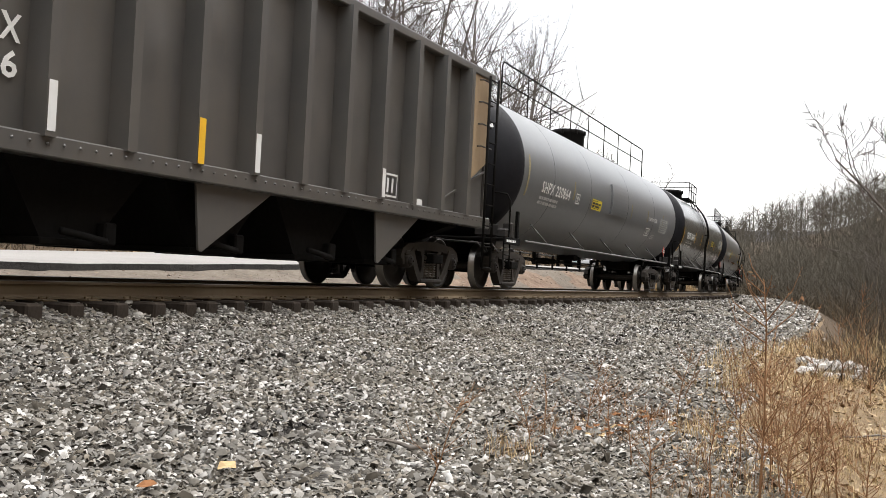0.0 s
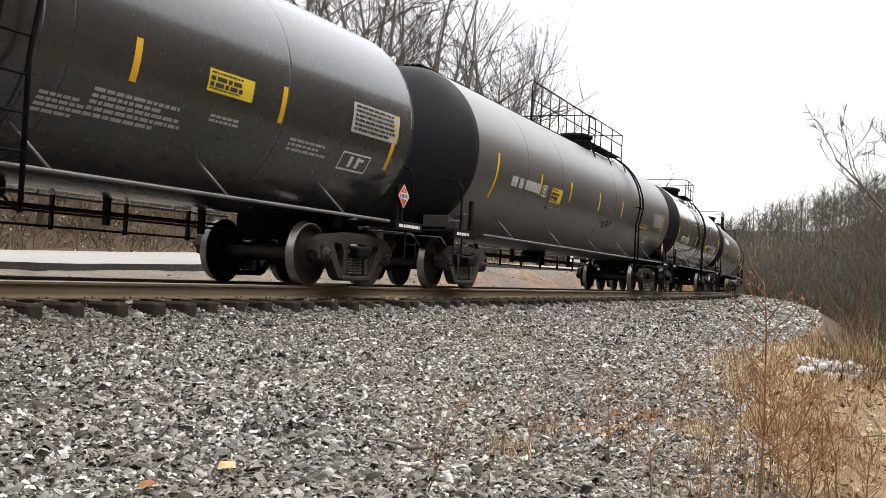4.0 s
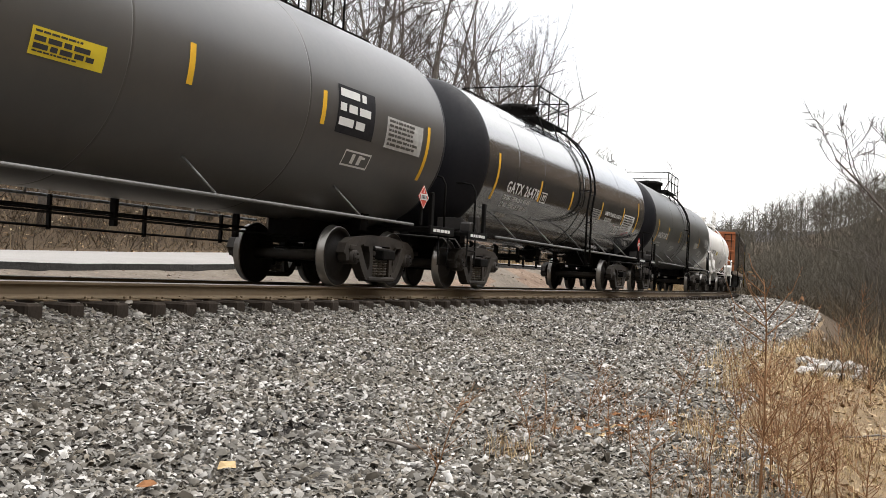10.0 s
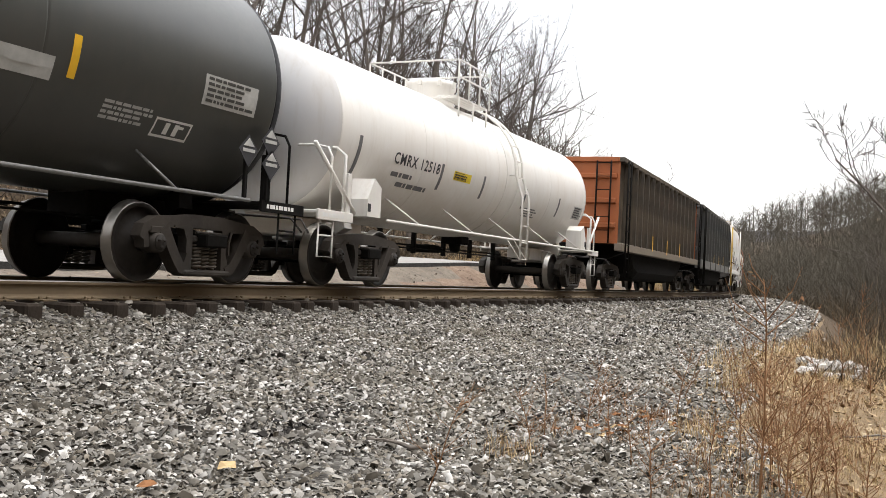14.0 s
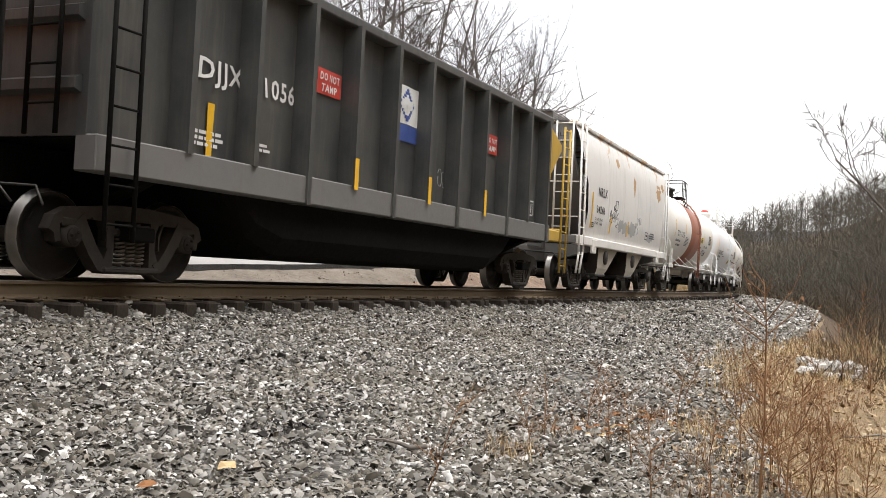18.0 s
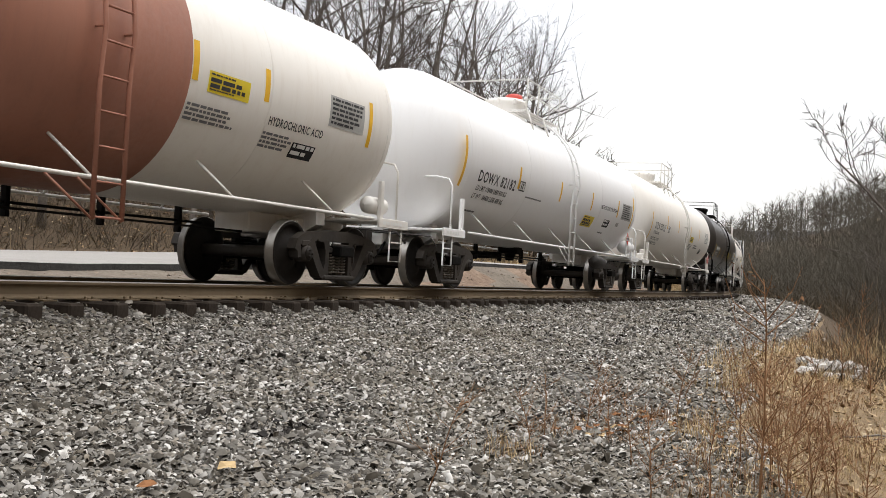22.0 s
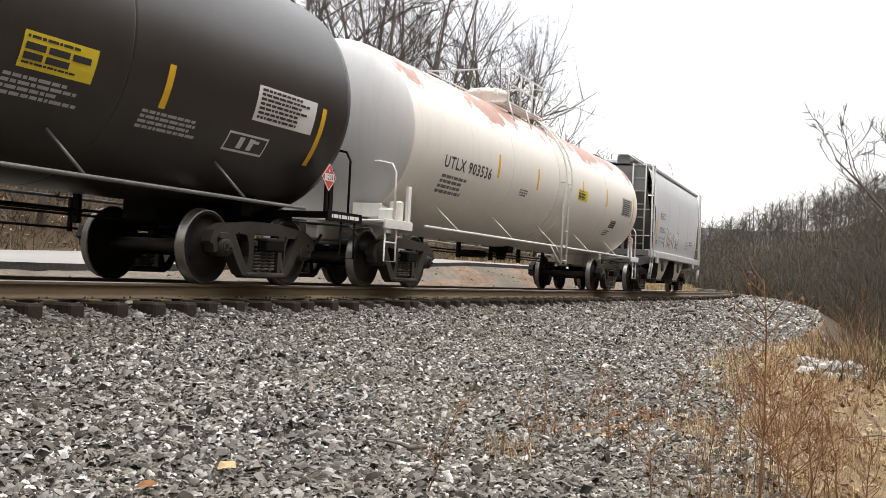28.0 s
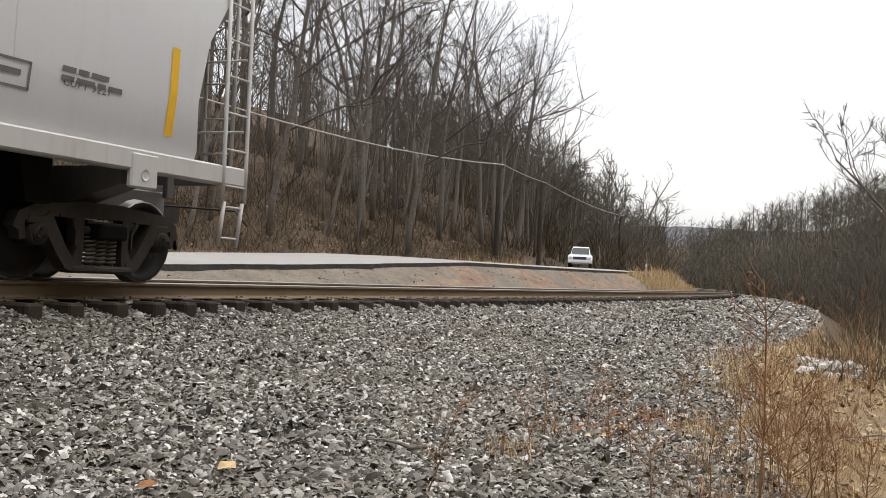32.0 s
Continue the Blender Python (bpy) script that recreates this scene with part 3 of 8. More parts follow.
def laid_out(sp):
    """The car's drawing with its trucks at their true places; the body and its marks keep their lengths."""
    F, R = TRUCKS[len(CARS)]
    mid, old, d = (F + R) / 2, (sp["F"] + sp["R"]) / 2, sp.get("shift", 0.13)
    k = (R - F) / (sp["R"] - sp["F"])
    out = dict(sp, F=F, R=R, ends=tuple(mid + (e - old) * k + d for e in sp["ends"]))
    for key in ("ladder", "dome", "valve"):
        if key in sp:
            out[key] = sp[key] + d
    for key in ("joints", "catwalk", "rib_span"):
        if key in sp:
            out[key] = tuple(x + d for x in sp[key])
    # rows of marks, and the places in them that say where along the car
    for key, along in (("stripes", (0,)), ("white_stripes", (0,)), ("texts", (1,)), ("sign_texts", (1,)), ("print", (0,)), ("boxes", (0,)), ("panels", (0,)), ("plates", (0,)), ("placards", (0,)), ("reservoirs", (0,)),
                       ("signs", (0,)), ("blocks", (0,)), ("patch", (0, 1)), ("corner", (0, 1)), ("gusset", (0, 1)), ("blobs", (0, 1))):
        if key in sp:
            out[key] = [tuple(v + d if i in along else v for i, v in enumerate(row)) for row in sp[key]]
    if "band" in sp:
        out["band"] = (sp["band"][0] + d, sp["band"][1] + d, sp["band"][2])
    if "scrawls" in sp:
        out["scrawls"] = [([[(x + d, z) for x, z in line] for line in pts], r, mt) for pts, r, mt in sp["scrawls"]]
    return out


def car_empty(name, label, F, R, category):
    car = thing(name, label, category, pose(*spot(F, 0)), "cars of the freight train")
    CARS.append((car, F, R))
    return car, len(CARS) - 1, (R - F) / 2, (F + R) / 2


def decal(name, mapper, boxes, mat, car, label=""):
    """Thin painted marks: boxes (x0, x1, z0, z1) laid on a surface."""
    g = Geo()
    for x0, x1, z0, z1 in boxes:
        n = max(1, math.ceil((z1 - z0) / 0.12))
        vs, fs = [], []
        for i in range(n + 1):
            z = z0 + (z1 - z0) * i / n
            vs += [mapper(x0, z), mapper(x1, z)]
        for i in range(n):
            fs.append((2 * i, 2 * i + 1, 2 * i + 3, 2 * i + 2))
        g.add(vs, fs)
    ob = part(name, g.mesh(name, mat), car, label)
    return tagged(ob, kind="stuff") if name == "stencil" else ob


def lettering(mapper, body, x, z, width, high, mat, car, name="lettering", label=""):
    """Letters of a given height, drawn out to a given width."""
    vs, fs = letters(body, 1.0)
    w, h = max(a for a, _ in vs), 0.7
    g = Geo()
    g.add([mapper(x + a * width / w, z + b * high / h) for a, b in vs], fs)
    return part(name, g.mesh(name, mat), car, label)


def ladder(parent, x, foot, top, path, mat, width=0.42, gap=0.33, name="ladder", label=""):
    """Two stiles along a path of (y, z) points and rungs between them."""
    g = Geo()
    for dx in (-width / 2, width / 2):
        g.pipe([(x + dx, y, z) for y, z in path], 0.026, 6)
    lad = part(name, g.mesh("ladder_stiles", mat), parent, label)
    lens = [0.0]
    for (y0, z0), (y1, z1) in zip(path, path[1:]):
        lens.append(lens[-1] + math.hypot(y1 - y0, z1 - z0))
    rung = Geo().pipe([(-width / 2, 0, 0), (width / 2, 0, 0)], 0.013, 6).mesh("rung", mat)
    a = 0.06
    while a < lens[-1]:
        for i in range(len(path) - 1):
            if lens[i] <= a <= lens[i + 1]:
                f = (a - lens[i]) / (lens[i + 1] - lens[i])
                y, z = path[i][0] + f * (path[i + 1][0] - path[i][0]), path[i][1] + f * (path[i + 1][1] - path[i][1])
                part("rung", rung, lad, "", pose(x, y, z))
        a += gap
    return lad


def stirrup(parent, x, mat, y=-1.42, z0=0.42, z1=1.0, w=0.38):
    g = Geo()
    g.pipe([(x - w / 2, y, z1), (x - w / 2, y, z0), (x + w / 2, y, z0), (x + w / 2, y, z1)], 0.016, 6)
    g.pipe([(x - w / 2, y, (z0 + z1) / 2), (x + w / 2, y, (z0 + z1) / 2)], 0.013, 6)
    return part("step", g.mesh("step", mat), parent, "stirrup step")


def placard(parent, x, z, y, c=M_RED, size=0.19, number=""):
    g = Geo()
    g.prism([(x, z - size), (x + size, z), (x, z + size), (x - size, z)], y - 0.004, y + 0.004)
    p = part("placard", g.done("placard", c), parent, "red diamond hazard placard")
    f = Geo()
    for k in range(4):
        a, b = math.pi / 2 * k, math.pi / 2 * (k + 1)
        r0, r1 = size * 0.98, size * 0.9
        f.add([(x + r * math.cos(t), y - 0.007, z + r * math.sin(t)) for r, t in ((r0, a), (r0, b), (r1, b), (r1, a))], [(0, 1, 2, 3)])
    f.add([(x - size * 0.62, y - 0.008, z - 0.05), (x + size * 0.62, y - 0.008, z - 0.05), (x + size * 0.62, y - 0.008, z + 0.05), (x - size * 0.62, y - 0.008, z + 0.05)], [(0, 1, 2, 3)])
    f.add([(x - 0.02, y - 0.008, z + 0.07), (x + 0.02, y - 0.008, z + 0.07), (x, y - 0.008, z + 0.13)], [(0, 1, 2)])
    part("border", f.mesh("border", M_WHITE), p, "white border and number band")
    if number:
        lettering(lambda a, b: (a, y - 0.011, b), number, x - 0.09, z - 0.034, 0.18, 0.068, M_DARKTXT, p)
    else:
        decal("stencil", lambda a, b: (a, y - 0.011, b), [(x + 0.05 * k - 0.016, x + 0.05 * k + 0.016, z - 0.03, z + 0.03) for k in (-1.5, -0.5, 0.5, 1.5)], M_DARKTXT, p)
    return p


def tank_car(sp):
    sp = laid_out(sp)
    F, R = sp["F"], sp["R"]
    car, no, hb, mid = car_empty("tank_car", sp["label"], F, R, "tank car")
    rad, zc = sp["rad"], sp.get("zc", 0.98 + sp["rad"])
    x0, x1 = sp["ends"][0] - mid, sp["ends"][1] - mid
    body, head_m, trim = sp["mat"], sp.get("head", sp["mat"]), sp.get("trim", M_BLACK)
    dep = sp.get("depth", 0.62)
    on = lambda x, z, e=0.004: (x, -(rad + e) * math.cos(math.asin(max(-0.99, min(0.99, (z - zc) / rad)))), zc + (rad + e) * max(-0.99, min(0.99, (z - zc) / rad)))

    # shell: jacket courses, each lapped a little over the next
    joints = [x0] + [j for j in sp.get("joints", [])] + [x1]
    g = Geo()
    course = []
    for k, (a, b) in enumerate(zip(joints, joints[1:])):
        r = rad
        course += [(a, r - 0.010), (a + 0.012, r), (a + 0.03, r), (b - 0.03, r), (b - 0.012, r), (b - 0.001, r - 0.010)]
    g.lathe(course, 72, "x")
    g.v = [(x, y, z + zc) for x, y, z in g.v]
    shell = part("shell", g.mesh("shell", body), car, sp.get("shell_label", ""))
    for sgn, xe in ((-1, x0), (1, x1)):
        h = Geo()
        h.lathe([(xe - sgn * 0.0, rad - 0.003)] + [(xe + sgn * dep * math.sin(a), rad * math.cos(a) ** 0.9 if a < 1.57 else 0.0) for a in [math.pi / 2 * i / 12 for i in range(1, 12)]] + [(xe + sgn * dep, 0.001)], 72, "x")
        if sgn < 0:
            h.f = [f[::-1] for f in h.f]
        h.v = [(x, y, z + zc) for x, y, z in h.v]
        part("head", h.mesh("head", head_m), car, sp.get("head_label", ""))
    if "band" in sp:
        b0, b1, bm_ = sp["band"]
        g = Geo().lathe([(b0, rad - 0.002), (b0, rad + 0.006), (b1, rad + 0.006), (b1, rad - 0.002)], 72, "x")
        g.v = [(x, y, z + zc) for x, y, z in g.v]
        part("band", g.mesh("band", bm_), car, "red-brown painted band")

    # stub sills, saddles and bolsters at both trucks
    for sgn, xb in ((-1, -hb), (1, hb)):
        xe = (x0 - dep if sgn < 0 else x1 + dep) + sgn * 0.12
        g = Geo()
        g.box(*sorted((xb - sgn * 1.2, xe)), -0.3, 0.3, 0.72, 1.02, 0.02)
        g.prism([(-0.72, 0.9), (-rad * 0.48, zc - rad * 0.87), (0, zc - rad), (rad * 0.48, zc - rad * 0.87), (0.72, 0.9), (0.4, 0.72), (-0.4, 0.72)], xb - 0.12, xb + 0.12, "x")
        g.box(xb - 0.3, xb + 0.3, -0.5, 0.5, 0.68, 0.98, 0.02)
        part("stub_sill", g.done("stub_sill", trim), car)
        # end platform with its edge beam
        g = Geo()
        g.box(*sorted((xe - sgn * 0.95, xe)), -1.46, 1.46, 1.0, 1.045, 0.01)
        g.box(*sorted((xe - sgn * 0.95, xe)), -1.48, -1.44, 0.92, 1.06, 0.006)
        g.box(*sorted((xe - sgn * 0.95, xe)), 1.44, 1.48, 0.92, 1.06, 0.006)
        plat = part("end_platform", g.done("end_platform", trim), car)
        decal("stencil", lambda x, z: (x, -1.484, z), [(b[0] + min(xe, xe - sgn * 0.95) + 0.1, b[1] + min(xe, xe - sgn * 0.95) + 0.1, 0.965, 1.015) for b in bars(1, 0.75, 0.03, 0.01, no)], M_WHITE if trim is not sp.get("white_trim") else M_DARKTXT, plat)
        # hoop handrail over the platform, and a safety rail along the end
        g = Geo()
        for y in (-1.44, 1.44):
            xa = xe - sgn * 0.35
            g.pipe([(xa, y, 1.03), (xa, y, 1.80), (xa, y * 0.95, 1.93), (xa, y * 0.8, 1.97), (xa, 0, 1.97)], 0.018, 7)
        part("end_rail", g.mesh("end_rail", trim), car, "bent pipe handrail")
        for y in (-1.42, 1.42):
            stirrup(car, xe - sgn * 0.3, trim, y)
        coupler(car, xe, sgn)
        truck(car, no, xb)
        # placard post and small fittings by the end
        g = Geo()
        px = xe - sgn * 0.85
        g.box(px - 0.05, px + 0.05, -1.46, -1.40, 1.04, 1.62, 0.008)
        part("post", g.done("post", trim), car)
    # long side rails with their hangers
    for y in (-1.5, 1.5):
        g = Geo()
        xa, xb = -hb - 0.2, hb + 0.2
        g.pipe([(xa, y, 1.03), (xb, y, 1.03)], 0.024, 7)
        nh = sp.get("hangers", 5)
        for k in range(nh):
            x = xa + (xb - xa) * (k + 0.5) / nh
            ya, za = (-1 if y < 0 else 1) * rad * 0.72, zc - rad * 0.69
            g.pipe([(x, y, 1.03), (x - 0.18, ya, za)], 0.018, 6)
        part("side_rail", g.mesh("side_rail", M_RAILGREY if trim is M_BLACK else trim), car, "long steel handrail")
    # brake gear under the belly
    g = Geo()
    g.pipe([(-hb + 1.3, 0.45, 0.82), (hb - 1.3, 0.45, 0.82)], 0.02, 6)
    g.pipe([(-hb + 1.3, -0.25, 0.72), (hb - 1.3, -0.25, 0.72)], 0.016, 6)
    for k in range(6):
        x = -hb + 1.8 + (2 * hb - 3.6) * k / 5
        g.box(x - 0.03, x + 0.03, 0.40, 0.50, 0.66, zc - rad + 0.06, 0.006)
    g.box(-0.5, 0.1, 0.2, 0.75, 0.70, 0.86, 0.03)
    part("brake_rigging", g.done("brake_rigging", M_BLACK), car)
    if trim is M_BLACK:
        g = Geo()
        g.pipe([(-hb + 0.9, 1.25, 0.62), (hb - 0.9, 1.25, 0.62)], 0.017, 5)
        g.pipe([(-hb + 0.9, 1.25, 0.84), (hb - 0.9, 1.25, 0.84)], 0.017, 5)
        for k in range(9):
            x = -hb + 1.1 + (2 * hb - 2.2) * k / 8
            g.box(x - 0.022, x + 0.022, 1.22, 1.28, 0.58, 1.03, 0.006)
        part("far_guard_rail", g.done("far_guard_rail", M_BLACK), car)
    bx = sp.get("valve")
    if bx is not None:
        g = Geo()
        g.box(bx - 0.22, bx + 0.22, -0.24, 0.24, zc - rad - 0.14, zc - rad + 0.08, 0.03)
        g.lathe([(zc - rad - 0.3, 0.1), (zc - rad - 0.12, 0.14), (zc - rad - 0.1, 0.2)], 14, "z", pose(bx, 0, 0), cap=True)
        part("outlet_valve", g.done("outlet_valve", M_BLACK), car)

    # top fittings: dome, platform and its railings
    dx = sp.get("dome", 0.0)
    top = zc + rad
    fit_m = sp.get("fit", M_BLACK)
    g = Geo()
    g.lathe([(top - 0.12, 0.48), (top + 0.28, 0.48), (top + 0.30, 0.50), (top + 0.36, 0.50), (top + 0.42, 0.42), (top + 0.44, 0.0)], 28, "z", pose(dx, 0, 0))
    g.lathe([(top - 0.1, 0.16), (top + 0.22, 0.16), (top + 0.25, 0.0)], 14, "z", pose(dx + 0.95, 0.1, 0))
    for k in range(8):
        a = 2 * math.pi * k / 8
        g.box(dx + 0.5 * math.cos(a) - 0.035, dx + 0.5 * math.cos(a) + 0.035, 0.5 * math.sin(a) - 0.035, 0.5 * math.sin(a) + 0.035, top + 0.26, top + 0.39, 0.01)
    dome = part("dome", g.done("dome", sp.get("dome_mat", fit_m)), car, "bolted valve housing on the crown")
    if sp.get("red_cap"):
        part("cap", Geo().lathe([(top + 0.43, 0.2), (top + 0.52, 0.2), (top + 0.56, 0.1), (top + 0.56, 0.0)], 16, "z", pose(dx, -0.2, 0)).mesh("cap", M_RED), dome, "red valve cap")
    if sp.get("platform", True):
        pw = sp.get("platform_len", 1.5) * 0.8
        deck = part("platform", Geo().box(dx - pw, dx - pw + 0.05, -0.9, 0.9, top - 0.07, top - 0.042, 0.004).done("platform", fit_m), car, "grated walkway round the dome")
        for y in (-0.72, 0.72):
            s = 1 if y > 0 else -1
            for k in range(3):
                x = dx - pw + 0.1 + (2 * pw - 0.2) * k / 2
                part("bracket", Geo().pipe([(x, y + s * 0.22, top - 0.03), (x, s * rad * 0.72, zc + rad * 0.69)], 0.018, 5).mesh("bracket", fit_m), deck)
        slat = Geo().box(dx - pw, dx + pw, -0.04, 0.04, top - 0.04, top - 0.01, 0.004).done("slat", fit_m)
        for y in (-0.72, 0.72):
            for k in range(4):
                part("slat", slat, deck, "", pose(0, y - 0.16 + 0.105 * k, 0))
        for y in (-0.95, 0.95):
            g = Geo()
            for z in (0.34, 0.66):
                g.pipe([(dx - pw, y, top + z), (dx + pw, y, top + z)], 0.017, 6)
            for k in range(4):
                x = dx - pw + 2 * pw * k / 3
                g.pipe([(x, y, top - 0.05), (x, y, top + 0.66)], 0.017, 6)
            part("railing", g.mesh("railing", fit_m), deck, "pipe railing")
        g = Geo()
        for x in (dx - pw, dx + pw):
            g.pipe([(x, -0.95, top + 0.66), (x, 0.95, top + 0.66)], 0.017, 6)
        part("railing", g.mesh("railing", fit_m), deck, "pipe railing")
    if sp.get("catwalk"):
        g = Geo()
        for k in range(3):
            g.box(x0 + 0.3, x1 - 0.3, -0.18 + 0.13 * k, -0.18 + 0.13 * k + 0.1, top + 0.08, top + 0.11, 0.004)
        n = 14
        for k in range(n):
            x = x0 + 0.4 + (x1 - x0 - 0.8) * k / (n - 1)
            g.box(x - 0.03, x + 0.03, -0.18, 0.2, top - 0.04, top + 0.09, 0.004)
        wk = part("catwalk", g.done("catwalk", fit_m), car, "narrow running board along the crown")
        a, b = sp["catwalk"]
        g = Geo()
        g.pipe([(a, -0.42, top - 0.05), (a, -0.42, top + 0.85), (a + 0.1, -0.42, top + 0.95), (b - 0.1, -0.42, top + 0.95), (b, -0.42, top + 0.85), (b, -0.42, top - 0.05)], 0.02, 6)
        g.pipe([(a, -0.42, top + 0.5), (b, -0.42, top + 0.5)], 0.016, 6)
        for k in range(1, 8):
            x = a + (b - a) * k / 8
            g.pipe([(x, -0.42, top - 0.05), (x, -0.42, top + 0.95)], 0.016, 6)
        part("railing", g.mesh("railing", fit_m), wk, "pipe railing")
    lx = sp.get("ladder")
    if lx is not None:
        lm = sp.get("ladder_mat", trim)
        a_top = 1.2
        arc = [(-(rad + 0.14) * math.cos(a), zc + (rad + 0.14) * math.sin(a)) for a in [a_top * (1 - i / 6) for i in range(7)]]
        path = arc + [(-1.6, zc - 0.35 * rad), (-1.6, 0.62)]
        ladder(car, lx, 0, 0, path, lm, 0.40, 0.34, "ladder", "steel ladder up the tank side")
        g = Geo()
        for dxx in (-0.2, 0.2):
            g.pipe([(lx + dxx, -1.6, 0.62), (lx + dxx - 0.55, -1.5, 1.03)], 0.014, 5)
            g.pipe([(lx + dxx, -(rad + 0.14), zc), (lx + dxx, -rad + 0.01, zc)], 0.014, 5)
        part("ladder_brace", g.mesh("ladder_brace", lm), car)
        if sp.get("strap"):
            g = Geo()
            for dxx in (-0.34, 0.34):
                g.lathe([(lx + dxx - 0.03, rad + 0.001), (lx + dxx - 0.03, rad + 0.012), (lx + dxx + 0.03, rad + 0.012), (lx + dxx + 0.03, rad + 0.001)], 72, "x")
            g.v = [(x, y, z + zc) for x, y, z in g.v]
            part("strap", g.mesh("strap", body), car)

    # marks on the side that is seen
    ink = sp.get("ink", M_WHITE)
    for x, z, h in sp.get("stripes", []):
        decal("reflector", on, [(x - 0.05, x + 0.05, z - h / 2, z + h / 2)], sp.get("tape", M_YELLOW), car, "yellow reflective strip")
    for body_t, x, z, w, h in sp.get("texts", []):
        lettering(on, body_t, x, z, w, h, ink, car)
    for body_t, x, z, w, h, mt in sp.get("head_texts", []):
        lettering(lambda a, b: (x0 - dep * math.sin(math.acos(min(1.0, (math.hypot(a, b - zc) / rad) ** (1 / 0.9)))) - 0.006, -a, b), body_t, x, z, w, h, mt, car)
    for pts, r, mt in sp.get("scrawls", []):
        g = Geo()
        for line in pts:
            g.pipe([on(a, b, 0.001) for a, b in line], r, 4)
        part("graffiti", g.mesh("graffiti", mt), car, "spray-painted scrawl")
    for x, z, w, h in sp.get("blocks", []):
        decal("painted_block", on, [(x, x + w, z, z + h)], ink, car, "bold white painted shape")
    for xa, xb, za, zb in sp.get("patch", []):
        g = Geo()
        n = 8
        vs = [on(x, za + (zb - za) * i / n, e) for i in range(n + 1) for x, e in ((xa, 0.0), (xa + 0.03, 0.05), (xb - 0.03, 0.05), (xb, 0.0))]
        fs = [(i * 4 + j, i * 4 + j + 1, i * 4 + 5 + j, i * 4 + 4 + j) for i in range(n) for j in range(3)]
        fs += [(0, 1, 2, 3), (n * 4 + 3, n * 4 + 2, n * 4 + 1, n * 4)]
        g.add(vs, fs)
        part("jacket_patch", g.mesh("jacket_patch", body), car, "raised square jacket patch")
    for x, z, rows, w, h in sp.get("print", []):
        decal("stencil", on, [(a + x, b + x, c + z, d + z) for a, b, c, d in bars(rows, w, h, h * 0.7, no * 7 + rows)], M_PRINT if ink is M_WHITE else M_PRINTD, car)
    for x, z, w, h in sp.get("panels", []):
        pn = decal("sign_panel", on, [(x, x + w, z - h, z)], M_YSIGN, car, "yellow emergency notice")
        decal("stencil", lambda a, b: on(a, b, 0.008), [(a + x + 0.04 * w, b + x + 0.04 * w, c + z - 0.1 * h, d + z - 0.1 * h) for a, b, c, d in bars(1, w * 0.7, h * 0.08, 0, no) + [(p, q, u - 0.2 * h, v - 0.2 * h) for p, q, u, v in bars(2, w * 0.9, h * 0.19, h * 0.08, no + 5)] + [(p, q, u - 0.72 * h, v - 0.72 * h) for p, q, u, v in bars(1, w * 0.8, h * 0.06, 0, no + 9)]], M_DARKTXT, pn)
    for x, z, w, h, mt, inkm, rows in sp.get("plates", []):
        pn = decal("data_plate", on, [(x, x + w, z - h, z)], mt, car, "stencilled data panel")
        decal("stencil", lambda a, b: on(a, b, 0.008), [(a + x + 0.05 * w, b + x + 0.05 * w, c + z - 0.07 * h, d + z - 0.07 * h) for a, b, c, d in bars(rows, w * 0.9, h * 0.5 / rows, h * 0.4 / rows, no + 3)], inkm, pn)
    for x, z, w, h in sp.get("boxes", []):
        t = 0.025
        decal("consolidated_stencil", on, [(x, x + w, z - t, z), (x, x + w, z - h, z - h + t), (x, x + t, z - h, z), (x + w - t, x + w, z - h, z), (x + 0.3 * w, x + 0.42 * w, z - 0.8 * h, z - 0.2 * h), (x + 0.55 * w, x + 0.8 * w, z - 0.4 * h, z - 0.25 * h), (x + 0.55 * w, x + 0.67 * w, z - 0.8 * h, z - 0.2 * h)], ink, car)
    for x, z, num in sp.get("placards", []):
        placard(car, x, z, -1.5, number=num)
        part("placard_holder", Geo().box(x - 0.03, x + 0.03, -1.49, -1.45, 1.04, z + 0.05, 0.006).done("placard_holder", trim), car)
    for x, z in sp.get("pale_placards", []):
        pl = part("placard", Geo().prism([(x, z - 0.19), (x + 0.19, z), (x, z + 0.19), (x - 0.19, z)], -1.504, -1.496).done("placard", M_DARKTXT), car, "black and white diamond hazard placard")
        f = Geo()
        f.prism([(x - 0.11, z + 0.05), (x + 0.11, z + 0.05), (x, z + 0.15)], -1.51, -1.505)
        f.prism([(x - 0.12, z - 0.02), (x + 0.12, z - 0.02), (x + 0.12, z + 0.02), (x - 0.12, z + 0.02)], -1.51, -1.505)
        part("border", f.done("border", M_PALE), pl, "pale figures on the placard")
        part("placard_holder", Geo().box(x - 0.03, x + 0.03, -1.49, -1.45, 1.04, z + 0.05, 0.006).done("placard_holder", trim), car)
    if sp.get("end_box"):
        # slanted gear box, diagonal brace and end frame by both trucks
        for sgn, xe in ((-1, x0), (1, x1)):
            xb = xe - sgn * 0.62
            pts = [(xb - sgn * 0.30, 1.05), (xb + sgn * 0.12, 1.05), (xb + sgn * 0.12, 1.30), (xb - sgn * 0.08, 1.62), (xb - sgn * 0.30, 1.50)]
            bx_ = part("gear_box", Geo().prism(pts[::-sgn], -1.5, -1.12).done("gear_box", trim), car, "white slanted steel box beside the tank")
            part("label_plate", Geo().box(*sorted((xb + sgn * 0.02, xb + sgn * 0.11)), -1.506, -1.5, 1.12, 1.24, 0.002).mesh("label_plate", M_DARKTXT), bx_)
            part("brace", Geo().pipe([(xe + sgn * 0.9, -1.42, 1.95), (xe - sgn * 0.2, -1.46, 1.06)], 0.03, 7).mesh("brace", trim), car, "diagonal end brace")
